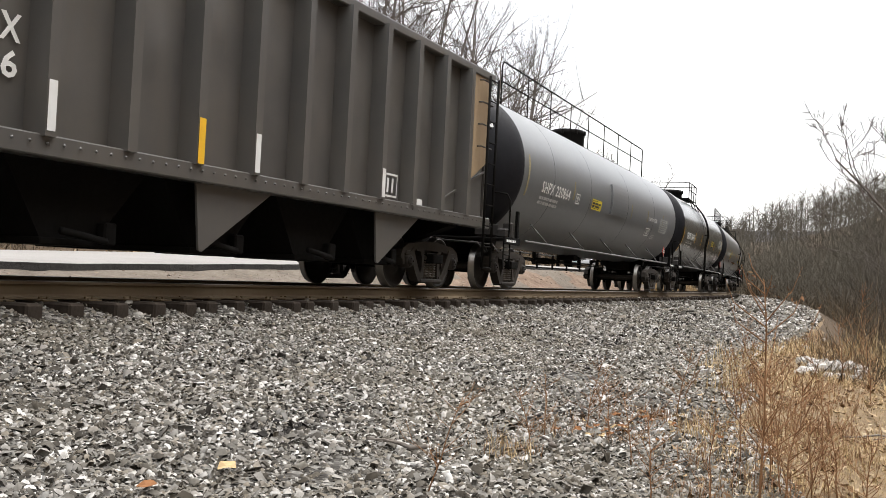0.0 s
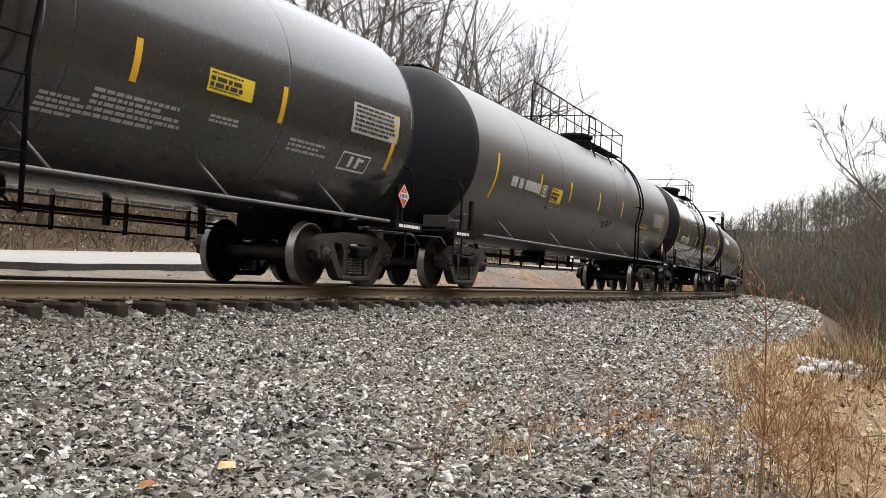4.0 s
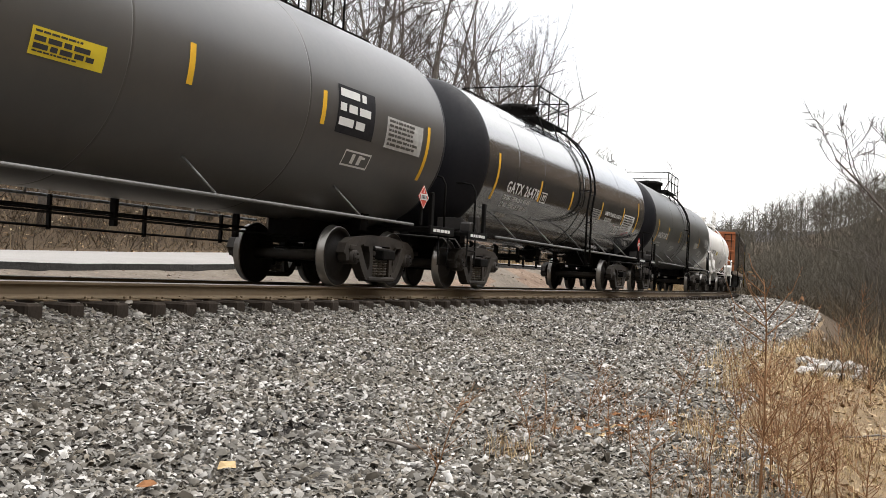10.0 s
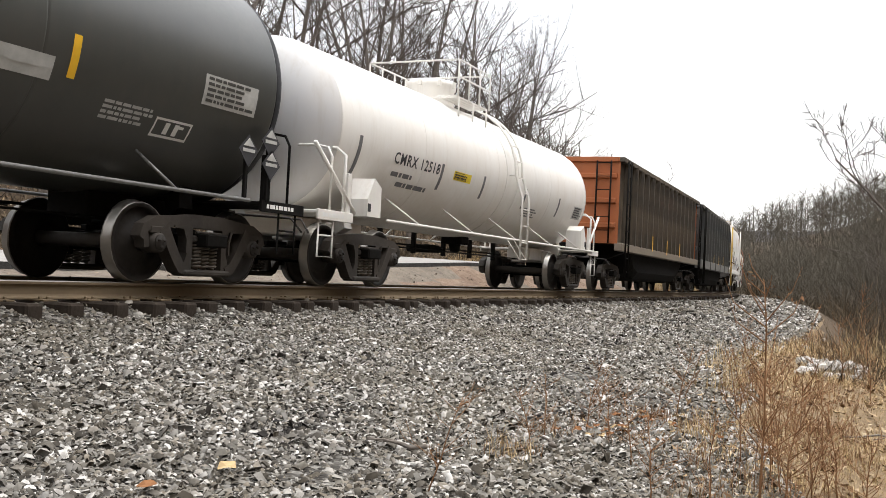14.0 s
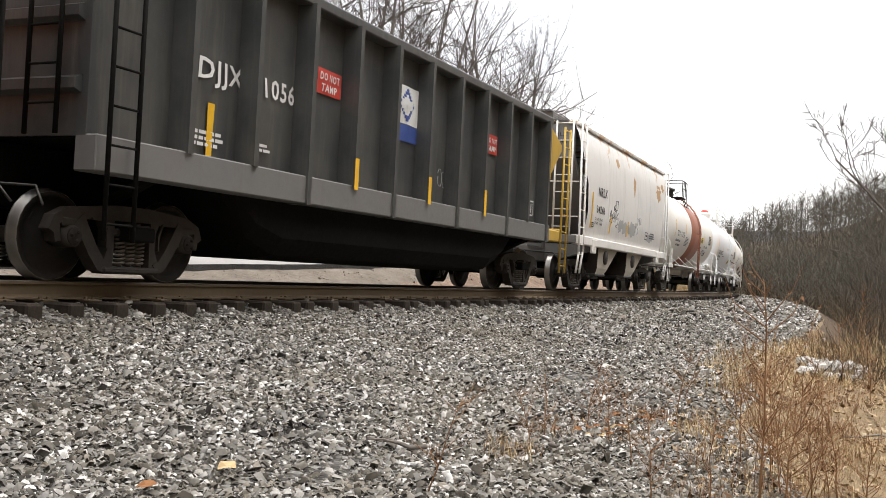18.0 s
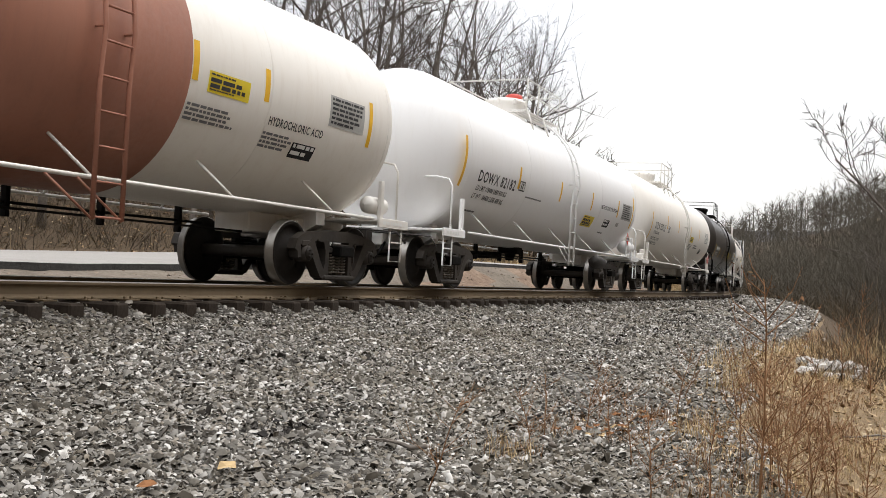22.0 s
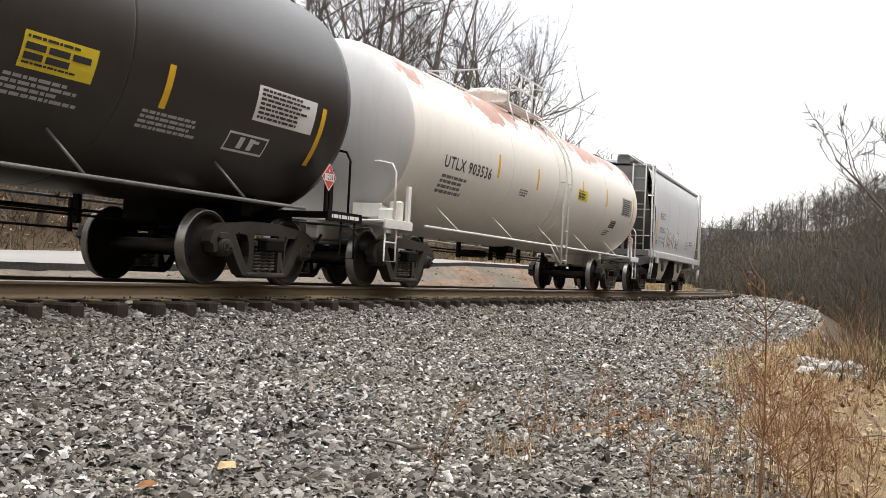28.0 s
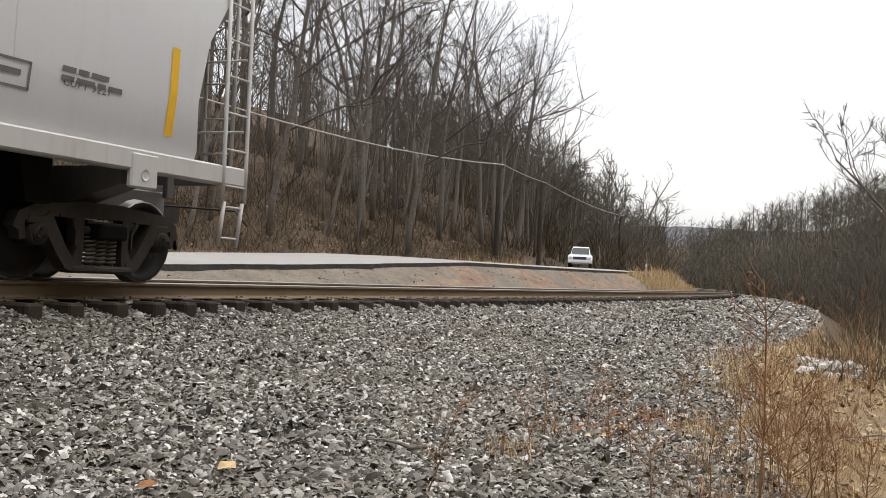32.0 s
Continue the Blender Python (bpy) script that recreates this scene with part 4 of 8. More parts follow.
            part("end_frame", Geo().pipe([(xe + sgn * 0.1, -1.44, 1.05), (xe + sgn * 0.1, -1.44, 1.86), (xe + sgn * 0.1, -1.3, 1.97), (xe + sgn * 0.1, 1.3, 1.97), (xe + sgn * 0.1, 1.44, 1.86), (xe + sgn * 0.1, 1.44, 1.05)], 0.024, 7).mesh("end_frame", trim), car, "bent pipe end frame")
    for x, z, length, r in sp.get("reservoirs", []):
        g = Geo().lathe([(x - length / 2, 0.01), (x - length / 2 + 0.03, r * 0.8), (x - length / 2 + 0.08, r), (x + length / 2 - 0.08, r), (x + length / 2 - 0.03, r * 0.8), (x + length / 2, 0.01)], 18, "x", pose(0, -1.28, z))
        part("air_reservoir", g.mesh("air_reservoir", trim if z > 1.0 else M_IRON), car, "cylindrical air reservoir")
    # brake cylinder, levers and valves on the leading platform
    if not sp.get("bare_end"):
        gear_m = M_IRON if trim is M_BLACK else trim
        xq = x0 - dep - 0.12
        bg = part("brake_cylinder", Geo().lathe([(0.0, 0.0), (0.0, 0.12), (0.04, 0.14), (0.34, 0.14), (0.38, 0.1), (0.4, 0.0)], 16, "x", pose(xq + 0.55, -0.95, 1.2)).mesh("brake_cylinder", gear_m), car, "grimy brake cylinder on the platform")
        part("lever", Geo().box(xq + 0.35, xq + 0.4, -1.2, -0.7, 1.1, 1.32, 0.01).box(xq + 0.4, xq + 0.58, -0.98, -0.92, 1.17, 1.23, 0.01).done("lever", gear_m), bg)
        part("valve_body", Geo().box(xq + 0.25, xq + 0.5, -1.42, -1.2, 1.05, 1.24, 0.03).box(xq + 0.62, xq + 0.78, -1.4, -1.2, 1.05, 1.38, 0.03).done("valve_body", gear_m), bg)
        part("bracket", Geo().box(xq + 0.6, xq + 0.85, -1.05, -0.85, 1.04, 1.1, 0.01).done("bracket", gear_m), bg)
    return car


M_GREY = paint("faded_grey_tank_paint", (0.122, 0.13, 0.138), 0.4, (0.115, 0.108, 0.095), 0.4, 0.3, seed=1, coat=0.4, coat_rough=0.3)
M_FADED = plain("worn_out_reflective_tape", (0.32, 0.27, 0.15), 0.6, 0, 0.35, 25)
M_GREYD = paint("dim_grey_tank_paint", (0.082, 0.081, 0.078), 0.36, (0.085, 0.077, 0.066), 0.4, 0.3, seed=31, coat=0.4, coat_rough=0.28)
M_DGREY = paint("dark_grey_tank_paint", (0.066, 0.063, 0.059), 0.4, (0.085, 0.075, 0.062), 0.4, 0.35, seed=2, coat=0.3, coat_rough=0.3)
M_GLOSS = paint("black_gloss_tank_paint", (0.007, 0.008, 0.0105), 0.2, (0.02, 0.019, 0.018), 0.3, 0.2, seed=3, coat=1.0, coat_rough=0.09)
M_TBLACK = paint("black_tank_paint", (0.028, 0.03, 0.03), 0.28, (0.055, 0.05, 0.043), 0.35, 0.3, seed=4, coat=0.6)
M_HEADBLK = paint("flat_black_head_paint", (0.009, 0.009, 0.012), 0.55, (0.02, 0.0185, 0.018), 0.4, 0.3, seed=5, spec=0.22)
M_CHAR = paint("charcoal_tank_paint", (0.046, 0.049, 0.046), 0.4, (0.07, 0.063, 0.053), 0.4, 0.3, seed=6, coat=0.2, coat_rough=0.3)
M_TWHITE = paint("white_tank_paint", (0.82, 0.82, 0.82), 0.35, (0.50, 0.44, 0.36), 0.12, 0.1, seed=7, vary=0.03)
M_CREAM = paint("cream_tank_paint", (0.82, 0.79, 0.735), 0.42, (0.48, 0.39, 0.28), 0.16, 0.18, seed=8, vary=0.03)
M_DIRTYW = paint("dusty_white_tank_paint", (0.80, 0.785, 0.75), 0.42, (0.40, 0.30, 0.20), 0.28, 0.16, seed=9, vary=0.05)
M_BROWN = paint("brown_black_tank_paint", (0.023, 0.0185, 0.0155), 0.42, (0.045, 0.036, 0.029), 0.4, 0.35, seed=10, coat=0.2, coat_rough=0.3)
M_RUSTW = paint("rust_patched_white_paint", (0.80, 0.76, 0.70), 0.42, (0.46, 0.36, 0.26), 0.2, 0.2, seed=11, vary=0.04, top_rust=(2.9, 3.5, (0.30, 0.11, 0.055)))
M_BANDRED = paint("red_brown_band_paint", (0.36, 0.15, 0.095), 0.6, (0.20, 0.10, 0.07), 0.5, 0.4, seed=12)
M_WTRIM = paint("white_trim_paint", (0.76, 0.74, 0.70), 0.45, (0.32, 0.25, 0.18), 0.3, 0.25, seed=13)
M_GTRIM = paint("grey_trim_paint", (0.16, 0.155, 0.15), 0.5, (0.10, 0.09, 0.075), 0.4, 0.3, seed=14)
M_HOPPERW = paint("faded_white_hopper_paint", (0.76, 0.74, 0.71), 0.45, (0.46, 0.41, 0.35), 0.35, 0.4, seed=15, top_rust=(2.5, 4.6, (0.52, 0.33, 0.17)))
M_HOPPERG = paint("pale_grey_hopper_paint", (0.60, 0.61, 0.625), 0.4, (0.40, 0.39, 0.37), 0.2, 0.2, seed=16, vary=0.05)
M_SILLPALE = paint("scuffed_pale_sill_paint", (0.50, 0.49, 0.475), 0.5, (0.24, 0.20, 0.15), 0.4, 0.4, seed=36)
# white heads toned down to grey for the shade on the tank's end
M_GREYHEAD = paint("dingy_white_head_paint", (0.52, 0.52, 0.525), 0.5, (0.34, 0.28, 0.21), 0.4, 0.3, seed=37)
M_HOPBLACK = paint("faded_black_hopper_paint", (0.083, 0.079, 0.074), 0.36, (0.105, 0.09, 0.072), 0.5, 0.5, seed=17, coat=0.4, coat_rough=0.3)
M_GONBROWN = paint("dusty_brown_gondola_paint", (0.05, 0.039, 0.028), 0.5, (0.17, 0.13, 0.085), 0.75, 0.8, seed=18, rust=0.06)
M_GONBLACK = paint("scuffed_black_gondola_paint", (0.054, 0.057, 0.058), 0.32, (0.13, 0.12, 0.10), 0.6, 0.7, seed=19, coat=0.35)
M_ORANGE = paint("rust_orange_end_paint", (0.36, 0.105, 0.03), 0.65, (0.17, 0.07, 0.03), 0.5, 0.4, seed=20)
M_YEND = paint("yellow_end_paint", (0.55, 0.36, 0.05), 0.55, (0.25, 0.16, 0.06), 0.5, 0.5, seed=21)


def tub_car(sp):
    """Open hopper or gondola: ribbed sides, top chord, side sill, and a belly below."""
    sp = laid_out(sp)
    F, R = sp["F"], sp["R"]
    car, no, hb, mid = car_empty(sp["name"], sp["label"], F, R, sp["cat"])
    x0, x1 = sp["ends"][0] - mid, sp["ends"][1] - mid
    zt, zs, W = sp["top"], sp["sill"], 1.5
    side, end_m, sill_m = sp["mat"], sp.get("end", sp["mat"]), sp.get("sill_mat", sp["mat"])
    n_r = sp["ribs"]
    Wp = W - sp.get("deep", 0.07)                # the sheets stand back between deep ribs
    ra, rb = sp.get("rib_span", (x0 + 0.12, x1 - 0.12))

    def dent(x, z):
        """Plates between the ribs are bowed and knocked about."""
        f = (x - ra) / (rb - ra) * (n_r - 1)
        edge = math.sin(math.pi * (f - math.floor(f))) ** 2 * math.sin(math.pi * min(1, max(0, (z - zs) / (zt - zs))))
        return edge * (0.012 + 0.055 * noise.noise((x * 1.1, z * 1.3, no)) + 0.02 * noise.noise((x * 4, z * 4, no)))
    lead = 0.08 + 1.2 * (W - Wp)
    on = lambda x, z, e=0.024: (x + lead, -Wp - e - dent(x + lead, z), z)

    def face(x, z):
        """On the nearest rib's outer face."""
        k = round((x - ra) / (rb - ra) * (n_r - 1))
        xr = ra + (rb - ra) * k / (n_r - 1)
        return (x, -W - sp.get("rib_d", 0.14) - 0.006, z) if abs(x - xr) < 0.2 else on(x, z)
    nx, nz = (n_r - 1) * 7, 14
    for sy in (-1, 1):
        g = Geo()
        vs = []
        for i in range(nx + 1):
            for j in range(nz + 1):
                x, z = x0 + (x1 - x0) * i / nx, zs + (zt - zs) * j / nz
                vs.append((x, sy * (Wp + dent(x, z)), z))
        g.add(vs, [(i * (nz + 1) + j, (i + 1) * (nz + 1) + j, (i + 1) * (nz + 1) + j + 1, i * (nz + 1) + j + 1)[::-sy] for i in range(nx) for j in range(nz)], True)
        g.box(x0, x1, *sorted((sy * (Wp - 0.05), sy * (Wp - 0.03))), zs, zt, 0.004)
        part("side_wall", g.mesh("side_wall", side), car, "dented steel side sheet")
    for xe, sgn in ((x0, -1), (x1, 1)):
        g = Geo()
        g.box(*sorted((xe, xe - sgn * 0.02)), -W + 0.021, W - 0.021, zs, zt, 0.004)
        ew = part("end_wall", g.done("end_wall", sp.get("rear", end_m) if sgn > 0 else end_m), car, sp.get("end_label", ""))
        for z in (zs + 0.5, zs + 1.2, zs + 1.9):
            if z < zt - 0.2:
                c = Geo().prism([(z - 0.09, xe), (z - 0.05, xe + sgn * 0.1), (z + 0.05, xe + sgn * 0.1), (z + 0.09, xe)], -W + 0.1, W - 0.1, "y", Matrix(((0, 0, 1, 0), (0, 1, 0, 0), (1, 0, 0, 0), (0, 0, 0, 1))))
                part("corrugation", c.done("corrugation", sp.get("rear", end_m) if sgn > 0 else end_m), ew)
    # load floor inside
    g = Geo()
    g.box(x0 + 0.03, x1 - 0.03, -W + 0.03, W - 0.03, zs - 0.02, zs + 0.02, 0.004)
    part("floor", g.done("floor", M_BLACK), car)
    # top chord and side sill
    for y in (-1, 1):
        g = Geo()
        g.box(x0 - 0.03, x1 + 0.03, *sorted((y * (Wp - 0.03), y * (W + 0.1))), zt - 0.02, zt + 0.12, 0.015)
        part("top_chord", g.done("top_chord", side), car)
        g = Geo()
        hs = sp.get("sill_h", 0.2)
        g.box(x0, x1, *sorted((y * (Wp - 0.04), y * (W + 0.12))), zs - hs, zs + 0.02, 0.015)
        part("side_sill", g.done("side_sill", sill_m), car)
    for xe, sgn in ((x0, -1), (x1, 1)):
        g = Geo()
        g.box(*sorted((xe - sgn * 0.04, xe + sgn * 0.08)), -W + 0.04, W - 0.04, zt - 0.02, zt + 0.12, 0.012)
        part("end_chord", g.done("end_chord", sp.get("rear", end_m) if sgn > 0 else end_m), car)
    # ribs, one by one
    n = sp["ribs"]
    d = sp.get("rib_d", 0.14)
    rw = sp.get("rib_w", 0.07)
    rib_meshes = []
    for low in (zs, zs - sp.get("sill_h", 0.2) - 0.01):
        for sy in (-1, 1):
            g = Geo()
            foot = [(-rw, sy * Wp), (-rw * 0.62, sy * (W + d)), (rw * 0.62, sy * (W + d)), (rw, sy * Wp)]
            g.prism(foot, low, zt, "z")
            rib_meshes.append(g.done("rib", side))
    for k in range(n):
        x = ra + (rb - ra) * k / (n - 1)
        at = 2 if sp.get("long_ribs") and k % 2 == 0 and k else 0
        part("rib", rib_meshes[at], car, "", pose(x, 0, 0))
        part("rib", rib_meshes[at + 1], car, "", pose(x, 0, 0))
    if sp.get("rivets"):
        g = Geo()
        k = x0 + 0.1
        while k < x1:
            g.lathe([(-W - 0.13, 0.018), (-W - 0.142, 0.012), (-W - 0.145, 0.0)], 6, "y", pose(k, 0, zs - 0.06))
            k += 0.2
        tagged(part("rivet_row", g.mesh("rivet_row", sill_m), car), kind="stuff")
    # belly
    if sp["belly"] == "bays":
        m = [x0 + (x1 - x0) * f for f in (0.1, 0.2, 0.33, 0.36, 0.46, 0.5, 0.54, 0.64, 0.67, 0.8, 0.9)]
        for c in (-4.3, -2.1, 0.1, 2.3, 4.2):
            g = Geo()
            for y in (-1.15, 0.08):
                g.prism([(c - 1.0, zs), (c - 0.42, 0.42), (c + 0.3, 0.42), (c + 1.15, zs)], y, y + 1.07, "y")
            # near-black colour on the bays stands in for the shaded void below the sill
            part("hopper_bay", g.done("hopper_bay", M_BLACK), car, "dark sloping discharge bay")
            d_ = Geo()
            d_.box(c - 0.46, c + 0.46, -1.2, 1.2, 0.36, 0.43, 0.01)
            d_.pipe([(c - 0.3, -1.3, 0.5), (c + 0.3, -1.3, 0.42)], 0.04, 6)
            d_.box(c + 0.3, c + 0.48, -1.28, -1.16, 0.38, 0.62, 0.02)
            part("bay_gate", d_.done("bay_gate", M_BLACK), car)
        for xa in (-4.9, -0.68, 3.48):
            for ya in (-W, W - 0.03):
                g = Geo().prism([(xa, zs - 0.16), (xa + 0.1, 0.40), (xa + 0.16, 0.38), (xa + 1.5, zs - 0.16)], ya, ya + 0.03)
                part("bay_plate", g.done("bay_plate", side), car, "three-cornered bay side plate")
        for sgn in (-1, 1):
            g = Geo()
            e = x1 if sgn > 0 else x0
            g.prism([(e, zs + 0.9), (e - sgn * 2.7, zs - 0.1), (e - sgn * 2.7, zs - 0.14), (e, zs + 0.86)][::sgn], -W + 0.03, W - 0.03, "y")
            part("slope_sheet", g.done("slope_sheet", side), car)
    else:
        a, b = -hb + 1.35, hb - 1.35
        g = Geo()
        prof = [(-1.38, zs - 0.02), (-1.36, 0.62), (-1.2, 0.40), (-0.9, 0.34), (0.9, 0.34), (1.2, 0.40), (1.36, 0.62), (1.38, zs - 0.02)]
        vs, fs = [], []
        xs = [(a - 0.4, 0.0), (a, 0.35), (a + 0.5, 0.8), (a + 1.1, 1.0), (b - 1.1, 1.0), (b - 0.5, 0.8), (b, 0.35), (b + 0.4, 0.0)]
        for x, f in xs:
            for y, z in prof:
                vs.append((x, y, zs - 0.02 - (zs - 0.02 - z) * f - (0.02 if f == 0 else 0)))
        m = len(prof)
        for i in range(len(xs) - 1):
            for j in range(m - 1):
                fs.append((i * m + j, i * m + j + 1, i * m + m + j + 1, i * m + m + j))
        g.add(vs, fs, False)
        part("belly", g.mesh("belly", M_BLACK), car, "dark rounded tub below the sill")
    for sgn, xb in ((-1, -hb), (1, hb)):
        xe = x0 if sgn < 0 else x1
        g = Geo()
        ext = sp.get("ext", (0.0, 0.0))[0 if sgn < 0 else 1]
        g.box(*sorted((xb - sgn * 1.3, xe + sgn * (0.25 + ext))), -0.3, 0.3, 0.72, zs - 0.02, 0.02)
        g.prism([(-1.45, zs - 0.22), (-1.4, zs - 0.02), (1.4, zs - 0.02), (1.45, zs - 0.22), (0.4, 0.72), (-0.4, 0.72)], xb - 0.16, xb + 0.16, "x")
        part("end_sill", g.done("end_sill", M_BLACK), car)
        coupler(car, xe + sgn * (0.3 + ext), sgn)
        truck(car, no, xb)
        # ladders on the side's end and on the end wall
        lm = sp.get("ladder_mats", (M_BLACK, M_BLACK))[0 if sgn < 0 else 1]
        lx = xe - sgn * 0.28 if not ext else xe + sgn * (ext - 0.35)
        lz = sp.get("ladder_top", zt)
        ladder(car, lx, 0, 0, [(-W - 0.2, lz), (-W - 0.2, 0.42)], lm, 0.40, 0.38, "ladder", "steel end ladder")
        ladder(car, 0, 0, 0, [(0, lz), (0, zs)], lm, 0.40, 0.38, "ladder", "steel end ladder").matrix_basis = pose(xe + sgn * 0.16, -1.05, 0, 0, 0, 90)
    for x, h, z in sp.get("stripes", []):
        decal("reflector", face, [(x - 0.055, x + 0.055, z - h / 2, z + h / 2)], M_YELLOW, car, "yellow reflective strip")
    for xa, xb, za, mt in sp.get("corner", []):
        for ya, yb in ((-W - 0.07, -W - 0.045), (W + 0.045, W + 0.07)):
            g = Geo()
            g.prism([(xa, zt), (xb, zt), (xb, za), (xa, za - 0.45)], ya, yb, "y")
            part("corner_panel", g.done("corner_panel", mt), car, "rust-stained tan corner panel")
        for k in range(4):
            g = Geo()
            z = za + 0.25 + 0.4 * k
            x_m = (xa + xb) / 2
            g.pipe([(x_m - 0.05, -W - 0.05, z), (x_m - 0.05, -W - 0.15, z), (xb, -W - 0.15, z), (xb, -W - 0.05, z)], 0.014, 5)
            part("grab_iron", g.mesh("grab_iron", M_IRON), car)
    for xa, xb, mt in sp.get("gusset", []):
        for y in (-W, W - 0.05):
            g = Geo()
            g.prism([(xa, zt + 0.05), (xb, zt - 0.35), (xb, zt - 0.5), (xa + 0.35 * (xb - xa), 2.6), (xa + 0.12, zs), (xa, zs)], y, y + 0.05, "y")
            part("end_gusset", g.done("end_gusset", mt), car, "yellow end brace plate")
        g = Geo()
        g.box(xa, xb, -W + 0.05, W - 0.05, zs - 0.25, zs - 0.1, 0.02)
        g.box(xb - 0.1, xb, -W - 0.06, W + 0.06, zs - 0.3, zs, 0.02)
        g.box(xa, xb, -W - 0.06, -W + 0.02, zs - 0.3, zs - 0.05, 0.02)
        part("end_deck", g.done("end_deck", mt), car, "yellow end platform")
    for x, h, z in sp.get("white_stripes", []):
        decal("reflector", face, [(x - 0.05, x + 0.05, z - h / 2, z + h / 2)], M_WHITE, car, "white reflective strip")
    for body_t, x, z, size, sq in sp.get("texts", []):
        lettering(on, body_t, x, z, size, sq, M_WHITE, car)
    for x, z, rows, w, h in sp.get("print", []):
        decal("stencil", on, [(a + x, b + x, c + z, d2 + z) for a, b, c, d2 in bars(rows, w, h, h * 0.7, no * 7 + rows)], M_WHITE, car)
    for pts, r, mt in sp.get("scrawls", []):
        g = Geo()
        for line in pts:
            g.pipe([on(a, b, 0.001) for a, b in line], r, 4)
        part("graffiti", g.mesh("graffiti", mt), car, "spray-painted scrawl")
    for x, z, w, h, mt in sp.get("signs", []):
        decal("sign_panel", on, [(x + w * i / 8, x + w * (i + 1) / 8, z - h * (j + 1) / 6, z - h * j / 6) for i in range(8) for j in range(6)], mt, car, "painted notice")
    for x, z, r in sp.get("diamonds", []):
        decal("diamond_mark", lambda a, b: on(a, b, 0.03), [(x - r * (1 - abs(k) / 6), x + r * (1 - abs(k) / 6), z + r * (k - 0.5) / 6, z + r * (k + 0.5) / 6) for k in range(-5, 6)], M_BLUE, car, "blue diamond mark")
        decal("mark_bar", lambda a, b: on(a, b, 0.036), [(x - 0.2, x - 0.08, z - 0.07, z + 0.08), (x - 0.03, x + 0.03, z - 0.07, z + 0.08), (x + 0.08, x + 0.2, z - 0.07, z + 0.08)], M_WHITE, car)
    for body_t, x, z, size, sq in sp.get("sign_texts", []):
        lettering(lambda a, b: on(a, b, 0.034), body_t, x, z, size, sq, M_WHITE, car)
    for x, z, w, h in sp.get("boxes", []):
        t = 0.03
        decal("consolidated_stencil", on, [(x, x + w, z - t, z), (x, x + w, z - h, z - h + t), (x, x + t, z - h, z), (x + w - t, x + w, z - h, z), (x + 0.3 * w, x + 0.42 * w, z - 0.8 * h, z - 0.2 * h), (x + 0.6 * w, x + 0.72 * w, z - 0.8 * h, z - 0.2 * h)], M_WHITE, car)
    return car


